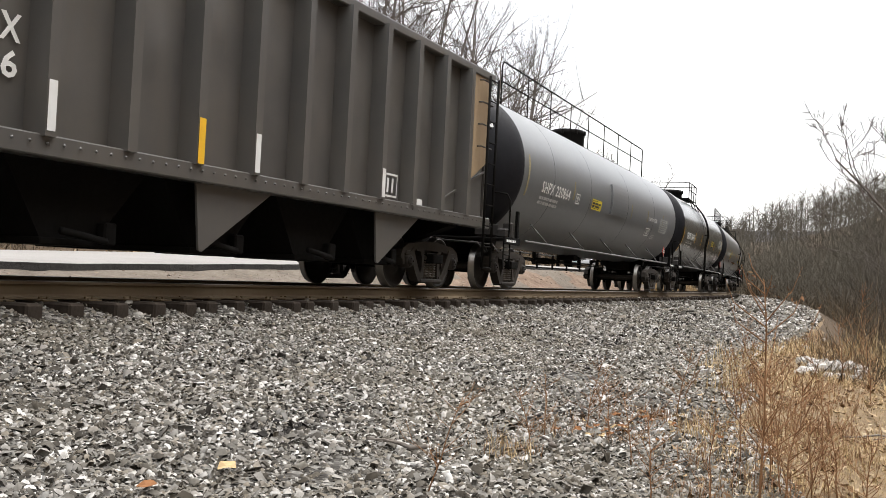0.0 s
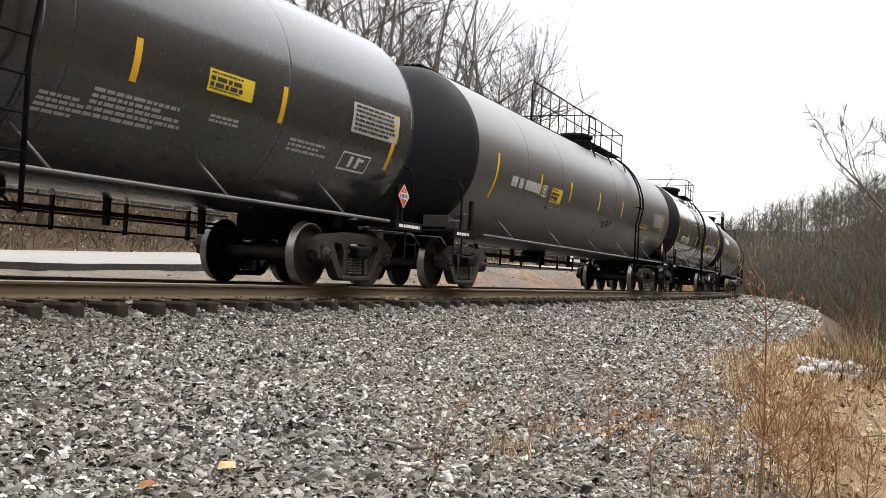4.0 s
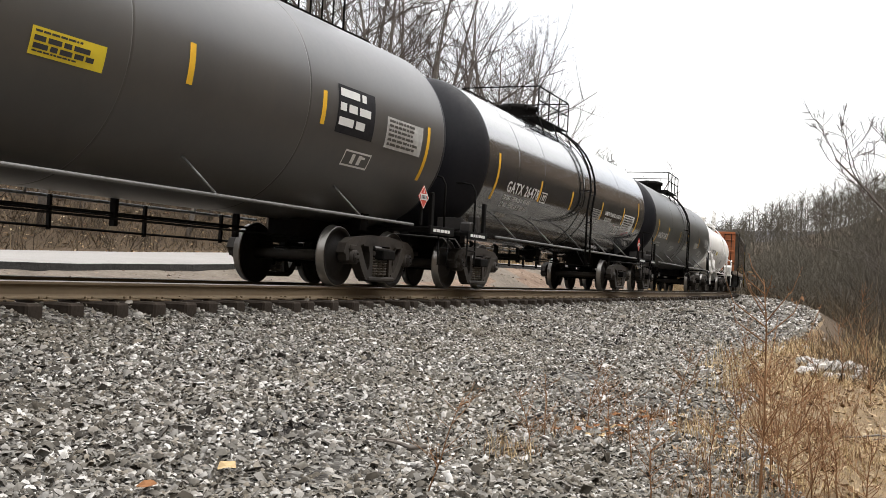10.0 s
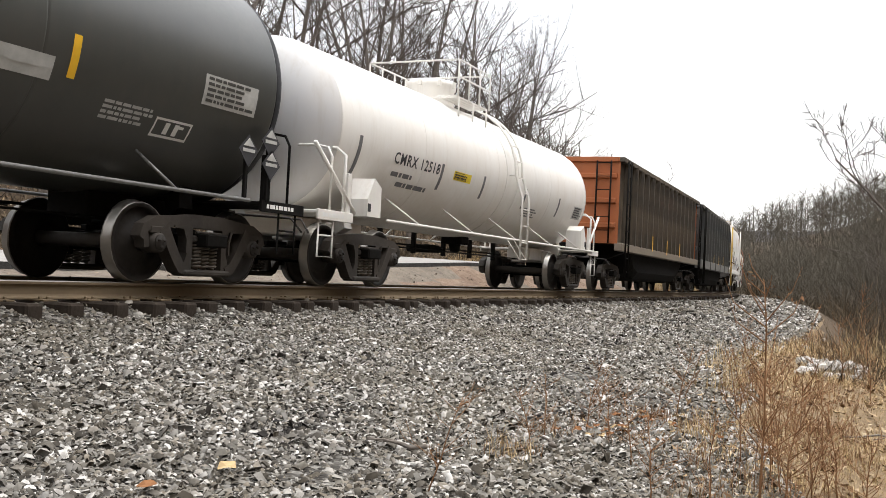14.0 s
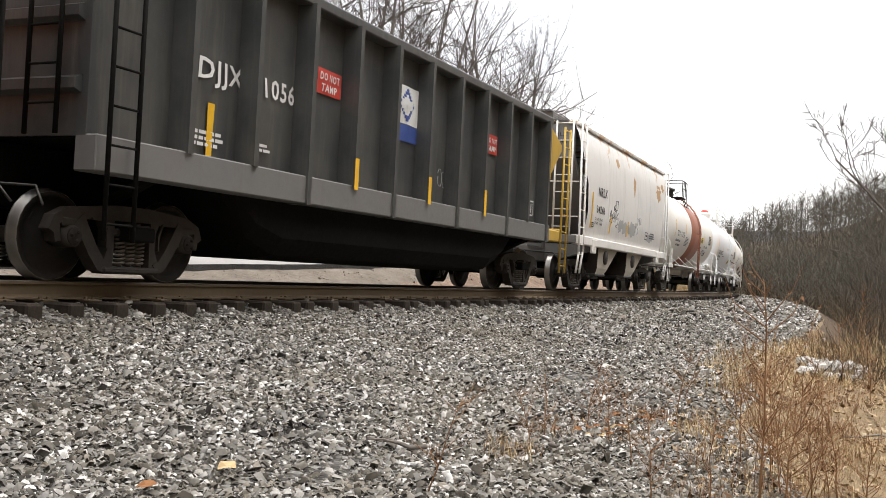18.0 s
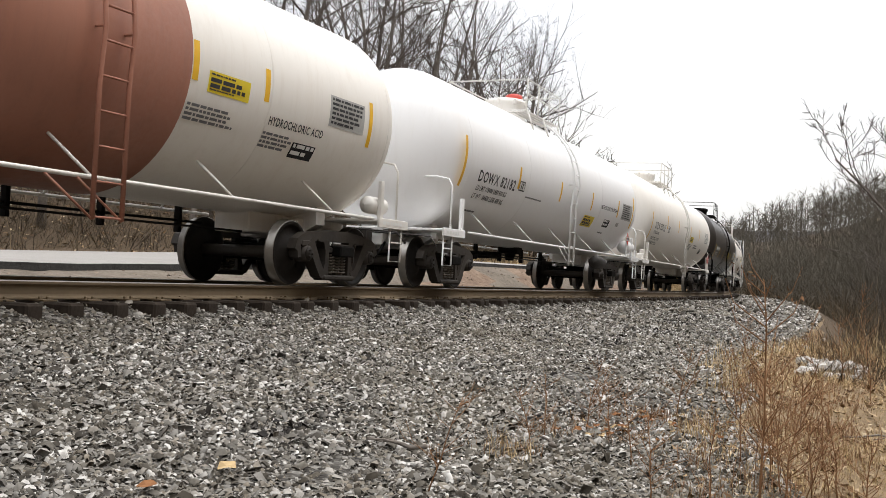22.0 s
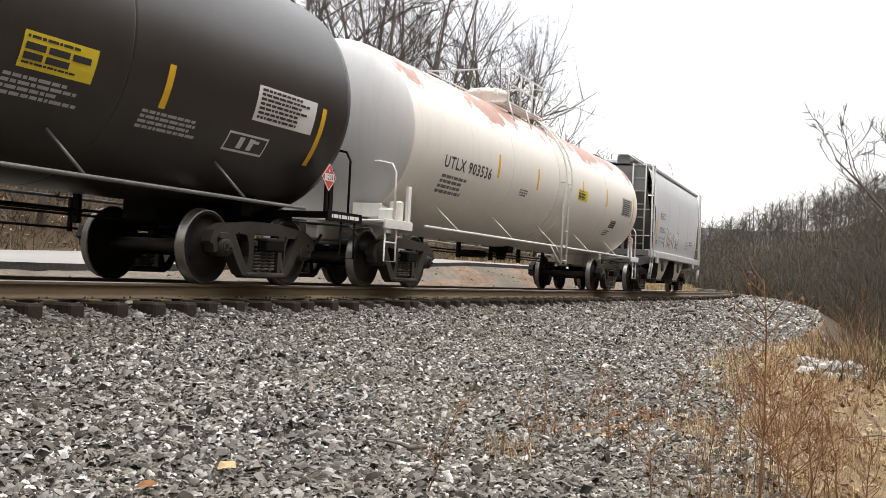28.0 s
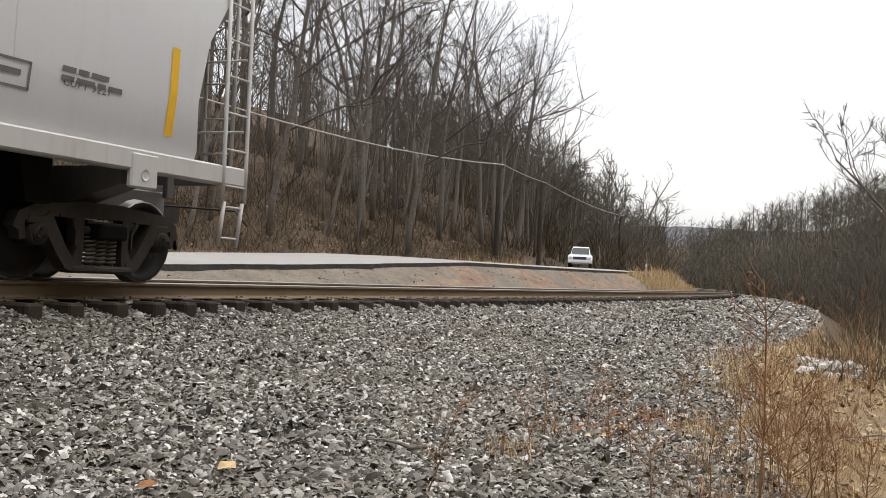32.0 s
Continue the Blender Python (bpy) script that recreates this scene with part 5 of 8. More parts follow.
def covered_hopper(sp):
    """Two-bay covered hopper with bulged sides, roof walk and end ladders."""
    sp = laid_out(sp)
    F, R = sp["F"], sp["R"]
    car, no, hb, mid = car_empty("covered_hopper", sp["label"], F, R, "hopper car")
    x0, x1 = sp["ends"][0] - mid, sp["ends"][1] - mid
    zt, zs = sp["top"], 1.32
    body, trim = sp["mat"], sp["trim"]
    half = [(0.0, 1.38), (0.06, 1.46), (0.25, 1.52), (0.5, 1.535), (0.75, 1.50), (0.92, 1.42), (0.985, 1.33), (1.0, 1.22)]

    def wall(z):
        f = (z - zs) / (zt - zs)
        return lerp(f, half)
    on = lambda x, z, e=0.008: (x, -wall(z) - e, z)
    prof = [(-wall(zs + f * (zt - zs)), zs + f * (zt - zs)) for f, _ in half]
    prof = prof + [(-0.6, zt + 0.06), (0, zt + 0.09), (0.6, zt + 0.06)] + [(-y, z) for y, z in prof[::-1]]
    m = len(prof)
    # the side sheets' ends run in below the roof
    def inset(z):
        return lerp(zt - z, [(0.35, 0.0), (1.0, 0.5), (1.6, 0.86), (2.2, 0.86), (zt - zs, 0.74)])
    g = Geo()
    nst = 14
    vs, fs = [], []
    for k in range(nst):
        f = k / (nst - 1)
        for y, z in prof:
            a, b = x0 + 0.03 + inset(z), x1 - 0.03 - inset(z)
            vs.append((a + (b - a) * f, y, z))
    for k in range(nst - 1):
        for j in range(m - 1):
            fs.append((k * m + j, k * m + m + j, k * m + m + j + 1, k * m + j + 1))
    g.add(vs, fs, True)
    part("body", g.mesh("body", body), car, sp.get("body_label", ""))
    # weld seams on the side
    for k in range(1, sp.get("seams", 4)):
        x = x0 + 1.2 + (x1 - x0 - 2.4) * k / sp.get("seams", 4)
        g = Geo().pipe([on(x, zs + (zt - zs) * f, 0.0) for f in (0.02, 0.25, 0.5, 0.75, 0.92)], 0.008, 4)
        part("seam", g.mesh("seam", body), car)
    # slope sheet under each end, seen behind the ladders
    for sgn, xe in ((-1, x0), (1, x1)):
        g = Geo()
        g.prism([(xe - sgn * 0.06, zt - 0.02), (xe - sgn * 0.06, zt - 0.85), (xe - sgn * 2.3, zs), (xe - sgn * 2.4, zs), (xe - sgn * 0.2, zt - 0.75), (xe - sgn * 0.2, zt - 0.02)][::sgn], -1.32, 1.32, "y")
        for y in (-0.6, 0.6):
            g.box(*sorted((xe - sgn * 0.16, xe - sgn * 0.28)), y - 0.04, y + 0.04, 1.0, zt - 0.75, 0.01)
        # the end's dark grey covers dirt and the shade of the recess
        part("slope_sheet", g.done("slope_sheet", sp.get("end_mat", body)), car, "dusty end slope sheet")
        lo, hi = sorted((xe, xe - sgn * 0.05))
        for k, (tx, hh) in enumerate(sp.get("end_texts", [])):
            if sgn < 0:
                lettering(lambda a, b: (xe + 0.05, -a, b), tx, 0.72, zt - 0.32 - 0.17 * k, 0.42, hh, sp.get("ink", M_DARKTXT), car)
    # side sill, roof eave and walk
    for y in (-1, 1):
        g = Geo()
        g.box(x0 - 0.02, x1 + 0.02, *sorted((y * 1.36, y * 1.56)), zs - 0.16, zs + 0.06, 0.02)
        part("side_sill", g.done("side_sill", trim), car, "side sill channel")
        g = Geo()
        g.box(x0, x1, *sorted((y * 1.18, y * 1.40)), zt - 0.03, zt + 0.06, 0.015)
        part("eave", g.done("eave", body), car)
        for sx in (-1, 1):
            g = Geo()
            xj = sx * hb + sx * 0.0
            g.box(xj - 0.2, xj + 0.2, *sorted((y * 1.5, y * 1.575)), zs - 0.34, zs + 0.02, 0.02)
            g.lathe([(y * 1.56, 0.0), (y * 1.58, 0.05), (y * 1.585, 0.06)], 12, "y", pose(xj, 0, zs - 0.2))
            part("jack_pad", g.done("jack_pad", trim), car)
    g = Geo()
    for y in (-0.72, 0.36):
        for k in range(4):
            g.box(x0 - 0.15, x1 + 0.15, y + 0.09 * k, y + 0.09 * k + 0.06, zt + 0.30, zt + 0.33, 0.004)
    n = 9
    for k in range(n):
        x = x0 + 0.1 + (x1 - x0 - 0.2) * k / (n - 1)
        for y in (-0.75, 0.33):
            g.box(x - 0.025, x + 0.025, y, y + 0.42, zt + 0.04, zt + 0.31, 0.005)
    walk_ob = part("roof_walk", g.done("roof_walk", M_GTRIM), car, "grated roof running board")
    for k in range(5):
        x = x0 + 1.3 + (x1 - x0 - 2.6) * k / 4
        g = Geo()
        g.lathe([(zt + 0.05, 0.42), (zt + 0.22, 0.42), (zt + 0.25, 0.45), (zt + 0.29, 0.4), (zt + 0.32, 0.0)], 22, "z", pose(x, 0.0, 0))
        part("hatch", g.mesh("hatch", body), car, "round roof hatch")
    for k in range(n):
        g = Geo()
        x = x0 + 0.1 + (x1 - x0 - 0.2) * k / (n - 1)
        g.pipe([(x, -1.2, zt + 0.05), (x, -0.8, zt + 0.33)], 0.016, 5)
        part("walk_bracket", g.mesh("walk_bracket", M_GTRIM), walk_ob)
    # two discharge bays, upright towards the front and sloping behind
    for xl in (-3.22, 0.18):
        g = Geo()
        vs = []
        for z, xa, xb, hy in ((zs - 0.06, xl, xl + 2.34, 1.44), (0.62, xl - 0.02, xl + 1.14, 1.42), (0.47, xl - 0.03, xl + 0.9, 1.38)):
            vs += [(xa, -hy, z), (xb, -hy, z), (xb, hy, z), (xa, hy, z)]
        quad = lambda i, j: (i * 4 + j, i * 4 + (j + 1) % 4, i * 4 + 4 + (j + 1) % 4, i * 4 + 4 + j)
        g.add(vs, [quad(i, 0) for i in range(2)])
        far_side = Geo().add(vs, [quad(i, 2) for i in range(2)])
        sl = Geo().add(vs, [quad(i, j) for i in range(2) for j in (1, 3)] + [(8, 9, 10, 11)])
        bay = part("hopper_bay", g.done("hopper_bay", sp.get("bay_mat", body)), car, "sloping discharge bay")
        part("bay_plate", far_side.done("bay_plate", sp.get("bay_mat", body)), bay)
        # the slopes' darker colour holds grime and the shade under the car
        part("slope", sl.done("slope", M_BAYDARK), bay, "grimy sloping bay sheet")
        h = Geo()
        h.lathe([(0.02, 0.19), (-0.03, 0.18), (-0.04, 0.0)], 18, "y", pose(xl + 0.76, -1.445, 0.92))
        part("hatch", h.done("hatch", M_IRON), bay, "round dark inspection cover")
        h = Geo()
        h.box(xl - 0.08, xl + 0.98, -1.4, 1.4, 0.41, 0.48, 0.02)
        h.pipe([(xl - 0.1, -1.2, 0.38), (xl + 0.8, -1.2, 0.38)], 0.05, 8)
        h.pipe([(xl - 0.6, 0.0, 0.38), (xl + 1.1, 0.0, 0.38)], 0.09, 10)
        part("gate", h.done("gate", M_IRON), bay)
    # black prisms put in for the shade between and beyond the bays
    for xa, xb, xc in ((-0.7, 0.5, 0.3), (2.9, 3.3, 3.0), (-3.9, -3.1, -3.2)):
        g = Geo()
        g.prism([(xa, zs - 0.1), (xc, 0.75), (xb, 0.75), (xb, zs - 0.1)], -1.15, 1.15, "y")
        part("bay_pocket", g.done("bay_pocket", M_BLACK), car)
    g = Geo()
    g.box(-hb + 0.6, hb - 0.6, -0.22, 0.22, 0.72, 1.1, 0.02)
    part("centre_sill", g.done("centre_sill", M_BLACK), car)
    for sgn, xb in ((-1, -hb), (1, hb)):
        xe = x0 if sgn < 0 else x1
        g = Geo()
        g.box(*sorted((xb - sgn * 0.8, xe + sgn * 0.1)), -0.3, 0.3, 0.72, 1.1, 0.02)
        g.prism([(-1.4, zs - 0.3), (-1.4, zs - 0.12), (1.4, zs - 0.12), (1.4, zs - 0.3), (0.4, 0.72), (-0.4, 0.72)], xb - 0.16, xb + 0.16, "x")
        g.box(*sorted((xe - sgn * 0.05, xe + sgn * 0.05)), -1.5, 1.5, zs - 0.14, zs + 0.05, 0.015)
        part("end_sill", g.done("end_sill", sp.get("end_mat", body)), car)
        coupler(car, xe + sgn * 0.2, sgn)
        truck(car, no, xb)
        lx = xe + -sgn * 0.22
        ladder(car, lx, 0, 0, [(-1.52, zt + 0.05), (-1.56, zs + 0.1), (-1.56, zs - 0.35)], trim, 0.42, 0.42, "ladder", "steel end ladder")
        ladder(car, lx, 0, 0, [(-1.56, zs - 0.35), (-1.50, 0.45)], trim, 0.34, 0.36, "step", "hanging step")
        ladder(car, 0, 0, 0, [(0, zt + 0.05), (0, zs)], trim, 0.42, 0.42, "ladder", "steel end ladder").matrix_basis = pose(xe + sgn * 0.02, -1.1, 0, 0, 0, 90)
        g = Geo()
        for z in (zs + 0.5, zs + 1.35):
            g.pipe([(xe - sgn * 0.02, -1.5, z), (xe - sgn * 0.02, 1.5, z)], 0.016, 6)
        part("grab_iron", g.mesh("grab_iron", trim), car)
    for x, h, z in sp.get("stripes", []):
        decal("reflector", on, [(x - 0.06, x + 0.06, z - h / 2, z + h / 2)], M_YELLOW, car, "yellow reflective strip")
    for body_t, x, z, size, sq in sp.get("texts", []):
        lettering(on, body_t, x, z, size, sq, sp.get("ink", M_DARKTXT), car)
    for x, z, rows, w, h in sp.get("print", []):
        decal("stencil", on, [(a + x, b + x, c + z, d2 + z) for a, b, c, d2 in bars(rows, w, h, h * 0.7, no * 7 + rows)], sp.get("ink", M_DARKTXT), car)
    for pts, r, mt in sp.get("scrawls", []):
        g = Geo()
        for line in pts:
            g.pipe([on(a, b, 0.001) for a, b in line], r, 4)
        part("graffiti", g.mesh("graffiti", mt), car, "spray-painted scrawl")
    for k, (xa, xb, za, zb, mt) in enumerate(sp.get("blobs", [])):
        # ragged touch-up and rust patches, laid on the sheet
        g, nb = Geo(), 26
        vs = [on((xa + xb) / 2, (za + zb) / 2, 0.005)]
        for i in range(nb):
            a = 2 * math.pi * i / nb
            f = 0.72 + 0.5 * noise.noise((math.cos(a) * 2.1 + 5 * k, math.sin(a) * 2.1, xa))
            vs.append(on((xa + xb) / 2 + (xb - xa) / 2 * f * math.cos(a), (za + zb) / 2 + (zb - za) / 2 * f * math.sin(a), 0.005))
        g.add(vs, [(0, 1 + i, 1 + (i + 1) % nb) for i in range(nb)])
        part("paint_patch", g.mesh("paint_patch", mt), car, "ragged discoloured patch")
    for x, z, w, h in sp.get("boxes", []):
        t = 0.025
        decal("consolidated_stencil", on, [(x, x + w, z - t, z), (x, x + w, z - h, z - h + t), (x, x + t, z - h, z), (x + w - t, x + w, z - h, z), (x + 0.2 * w, x + 0.8 * w, z - 0.55 * h, z - 0.35 * h)], sp.get("ink", M_DARKTXT), car)
    return car


M_TAN = paint("rusty_tan_paint", (0.33, 0.24, 0.14), 0.65, (0.16, 0.09, 0.05), 0.6, 0.5, rust=0.08, seed=22)
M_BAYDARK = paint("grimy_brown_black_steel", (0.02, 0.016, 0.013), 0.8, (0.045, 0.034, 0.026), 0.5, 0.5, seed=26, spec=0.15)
M_OVERPAINT = paint("grey_touch_up_paint", (0.40, 0.40, 0.39), 0.55, (0.3, 0.28, 0.25), 0.4, 0.3, seed=27)
M_RUSTSPOT = paint("orange_rust_bloom", (0.50, 0.33, 0.17), 0.7, (0.36, 0.19, 0.08), 0.6, 0.5, seed=28)
M_DIRTYBAY = paint("road_dirt_grey_paint", (0.36, 0.325, 0.265), 0.6, (0.15, 0.12, 0.085), 0.55, 0.6, seed=25)
M_SILLGREY = paint("dusty_grey_sill_paint", (0.145, 0.142, 0.135), 0.6, (0.12, 0.10, 0.085), 0.5, 0.4, seed=23)
M_SILLTAN = paint("dusty_tan_sill_paint", (0.20, 0.165, 0.125), 0.65, (0.11, 0.085, 0.065), 0.5, 0.4, seed=24)
M_PALE = plain("faded_pale_stencil", (0.42, 0.42, 0.40), 0.7, 0, 0.2)
M_SPRAY = plain("dark_spray_paint", (0.03, 0.03, 0.035), 0.6, 0, 0.3, 20)
M_SPRAYG = plain("grey_spray_paint", (0.28, 0.28, 0.29), 0.6, 0, 0.3, 20)


def scribble(x, z, w, h, n, seed):
    """A run of looping strokes."""
    rnd = random.Random(seed)
    out = []
    for k in range(n):
        cx = x + w * (k + 0.5) / n
        pts = []
        a0, turns = rnd.uniform(0, 6), rnd.uniform(0.5, 1.2)
        for j in range(9):
            a = a0 + 6.283 * turns * j / 8
            pts.append((cx + w / n * 0.55 * math.cos(a) + rnd.uniform(-0.02, 0.02), z + h * (0.5 + 0.5 * math.sin(a)) + rnd.uniform(-0.02, 0.02)))
        out.append(pts)
    return out


tub_car(dict(name="open_hopper", cat="hopper car", label="dented black open-top hopper car with ribbed sides", F=-143.9, R=-131.4, ends=(-145.05, -130.26), top=3.9, sill=1.32, sill_h=0.18, mat=M_HOPBLACK, ribs=14, rib_span=(-7.3, 6.43), rib_w=0.11, rib_d=0.16, belly="bays", rivets=True,
             texts=[("X", -3.70, 2.12, 0.24, 0.24), ("6", -3.68, 1.80, 0.2, 0.23)], stripes=[(-0.96, 0.5, 1.58)], white_stripes=[(-3.08, 0.46, 1.6), (0.09, 0.46, 1.58), (3.26, 0.42, 1.56)], boxes=[(3.42, 1.76, 0.5, 0.36)], signs=[(4.62, 1.46, 0.22, 0.1, M_WHITE)], print=[(4.3, 1.3, 1, 0.5, 0.03)], corner=[(6.52, 7.39, 2.35, M_TAN)]))
tank_car(dict(label="faded grey tank car with navy-black ends and a railed crown walk", tape=M_FADED, F=-127.8, R=-113.0, ends=(-128.6, -111.9), rad=1.57, mat=M_GREY, head=M_HEADBLK, head_label="matt black tank head", platform=False, catwalk=(-6.9, 8.0), joints=[-6.3, -3.1, 1.12, 4.9], valve=0.5,
              stripes=[(-8.1, 2.4, 0.85), (-4.6, 2.4, 0.42), (1.65, 2.38, 0.42), (3.96, 2.4, 0.36), (6.4, 2.4, 0.42)], texts=[("SHPX 220864", -7.1, 2.15, 2.18, 0.23), ("DIMETHYL ETHER", 4.18, 2.3, 1.27, 0.1)], print=[(-7.12, 2.06, 2, 1.65, 0.06), (5.2, 1.9, 3, 0.5, 0.03)], boxes=[(-4.4, 2.36, 0.32, 0.24), (4.1, 2.06, 0.62, 0.24)], panels=[(-2.88, 2.37, 0.95, 0.26)], plates=[(6.0, 2.47, 1.25, 0.44, M_PALE, M_GREY, 6)], patch=[(-1.0, 0.83, 2.13, 2.92)], placards=[(7.1, 1.42, "")],
              head_texts=[("220864", 0.25, 3.25, 0.75, 0.13, M_WHITE)]))
tank_car(dict(label="satin black tank car with white lettering", F=-108.75, R=-95.6, ends=(-109.6, -95.05), rad=1.57, mat=M_TBLACK, head=M_HEADBLK, joints=[-3.9, -1.45, 0.0, 3.6], ladder=-0.75, strap=True, valve=0.3, dome=-0.75,
              stripes=[(-7.37, 2.05, 0.9), (-3.85, 2.27, 0.44), (-1.78, 2.27, 0.46), (0.86, 2.27, 0.44), (3.5, 2.27, 0.45), (6.5, 2.2, 0.8)], texts=[("GATX 204949", -6.38, 2.14, 2.32, 0.25), ("LD LMT 213700 LB  96900 KG", -6.38, 1.97, 1.75, 0.09), ("LT WT   72300 LB  32800 KG", -6.4, 1.82, 1.75, 0.09)],
              print=[(-3.2, 1.96, 2, 0.6, 0.04), (0.42, 1.92, 5, 1.4, 0.035), (-0.2, 1.78, 4, 0.7, 0.03), (2.2, 1.95, 2, 0.7, 0.03), (3.85, 1.92, 3, 1.0, 0.035)], boxes=[(5.2, 1.93, 0.8, 0.25)], panels=[(2.0, 2.43, 0.85, 0.25)], plates=[(5.2, 2.62, 1.4, 0.42, M_PALE, M_TBLACK, 6)], placards=[(7.0, 1.45, "")], reservoirs=[],
              head_texts=[("GATX 204949", 0.0, 3.3, 1.05, 0.14, M_WHITE)]))
TAG_D = [[(0.0, 1.88), (0.28, 1.9), (0.42, 1.89), (0.36, 1.82)], [(0.54, 1.74), (0.51, 1.92), (0.65, 1.75)], [(0.63, 1.9), (0.67, 1.88)], [(0.85, 1.77), (0.85, 1.99), (0.98, 1.79), (1.02, 1.98)], [(1.14, 1.81), (1.15, 1.93), (1.19, 2.0), (1.3, 1.89)], [(0.01, 1.71), (0.1, 1.58)]]
tank_car(dict(label="long grey tank car with yellow strips and a scrawled tag", F=-91.6, R=-75.9, ends=(-92.5, -75.2), rad=1.57, mat=M_GREYD, head=M_HEADBLK, head_label="matt black tank head", joints=[-6.4, -3.92, 1.3, 4.75], ladder=3.95, platform_len=2.4, dome=2.3, catwalk=(-3.0, 3.0), valve=-1.0,
              stripes=[(-8.2, 2.2, 0.85), (-5.46, 2.3, 0.45), (-3.17, 2.35, 0.46), (-0.46, 2.35, 0.45), (2.1, 2.36, 0.45), (4.6, 2.36, 0.45), (8.08, 2.15, 0.85)], print=[(-7.3, 2.3, 1, 1.9, 0.2)], boxes=[(-5.3, 2.31, 0.32, 0.24), (5.95, 1.8, 0.75, 0.2)], panels=[(-4.62, 2.32, 0.8, 0.32)], plates=[(6.65, 2.57, 1.15, 0.4, M_PALE, M_GREY, 6), (4.72, 2.12, 1.05, 0.12, M_YSIGN, M_DARKTXT, 1)], placards=[(8.4, 1.5, "")], reservoirs=[(9.0, 1.3, 0.85, 0.17)],
              scrawls=[(TAG_D, 0.013, M_SPRAY)], patch=[(-4.75, -3.65, 1.84, 1.90)]))
tank_car(dict(label="glossy black tank car with white lettering and a side ladder", F=-71.8, R=-59.75, ends=(-72.5, -58.85), rad=1.57, mat=M_GLOSS, head=M_HEADBLK, joints=[-4.2, -2.0, 0.35, 1.1], ladder=-0.22, strap=True, dome=-0.2, valve=0.4,
              stripes=[(-6.92, 2.1, 0.7), (-4.19, 2.12, 0.44), (-1.6, 2.12, 0.45), (0.96, 2.13, 0.44), (4.28, 2.16, 0.44), (6.6, 2.2, 0.85)], texts=[("UTLX 92345", -5.9, 1.96, 2.15, 0.22), ("METHYLAMINE AQUEOUS", 2.4, 2.10, 1.8, 0.095), ("SOLUTION", 3.47, 1.90, 0.7, 0.095), ("LD LMT 180600 LB 81 900 KG", -6.0, 1.80, 1.75, 0.08), ("LT WT   82400 LB 37 400 KG", -6.0, 1.68, 1.75, 0.08), ("12-1979", -5.9, 1.57, 0.6, 0.07)], print=[(1.45, 1.82, 5, 0.65, 0.03)], boxes=[(3.55, 1.86, 0.8, 0.22)], panels=[(1.53, 2.13, 0.9, 0.24)], plates=[(4.4, 2.2, 1.3, 0.4, M_WHITE, M_GLOSS, 6)], placards=[(6.6, 1.42, "1235")]))
tank_car(dict(label="long dark grey tank car with bold white shapes", F=-55.55, R=-40.0, ends=(-56.4, -39.05), rad=1.55, mat=M_DGREY, head=M_HEADBLK, head_label="matt black tank head", joints=[-6.4, -3.77, -0.3, 1.67, 5.0], dome=-1.6, platform_len=1.3, catwalk=(5.0, 7.6), valve=0.2,
              stripes=[(-8.85, 2.1, 0.85), (-5.94, 2.4, 0.46), (-2.87, 2.4, 0.46), (-0.07, 2.4, 0.45), (2.6, 2.41, 0.45), (5.35, 2.41, 0.45), (8.58, 2.2, 0.86)], blocks=[(-7.66 + 0.56 * k, 2.70, 0.46, 0.3) for k in range(6)],
              texts=[("PROX 30337", -7.72, 2.14, 1.62, 0.215), ("LD LMT 162200 LB 73 600 KG", -7.72, 1.82, 1.37, 0.09), ("LT WT 100800 LB 45 700 KG", -7.72, 1.68, 1.37, 0.09)], boxes=[(-5.4, 2.37, 0.32, 0.22), (6.15, 1.96, 0.75, 0.22)], panels=[(0.42, 2.3, 0.92, 0.25)], plates=[(5.7, 2.8, 1.05, 0.66, M_HEADBLK, M_WHITE, 3), (7.14, 2.58, 1.22, 0.46, M_PALE, M_DGREY, 6), (-5.05, 2.2, 0.62, 0.2, M_HEADBLK, M_HEADBLK, 1)], placards=[(8.6, 1.5, "")]))
tank_car(dict(label="glossy black tank car with a tall black ladder", F=-35.7, R=-24.4, ends=(-36.6, -23.65), rad=1.53, mat=M_GLOSS, head=M_HEADBLK, joints=[-5.1, -3.4, 0.4, 3.42], ladder=0.05, strap=True, dome=-1.2, valve=0.3,
              stripes=[(-6.28, 2.2, 0.88), (-3.58, 2.16, 0.44), (-1.18, 2.16, 0.44), (1.69, 2.14, 0.45), (4.1, 2.17, 0.46), (5.9, 2.25, 0.86)], texts=[("GATX 26478", -5.62, 1.97, 1.98, 0.21), ("LD LMT 178500 LB 81 400 KG", -5.62, 1.82, 1.6, 0.09), ("LT WT  83500 LB 37 900 KG", -5.62, 1.68, 1.6, 0.09), ("DIMETHYLAMINE,AQUEOUS", 2.1, 2.07, 1.88, 0.1), ("SOLUTION", 2.22, 1.92, 0.7, 0.095)], print=[(-5.5, 1.56, 1, 0.75, 0.06), (0.75, 1.86, 4, 0.75, 0.03)], boxes=[(-3.45, 2.16, 0.38, 0.23), (3.38, 1.87, 0.72, 0.22)],
              plates=[(0.8, 2.15, 0.9, 0.24, M_PALE, M_DARKTXT, 4), (4.22, 2.24, 1.3, 0.45, M_WHITE, M_GLOSS, 6)], placards=[(6.25, 1.46, "1160")]))
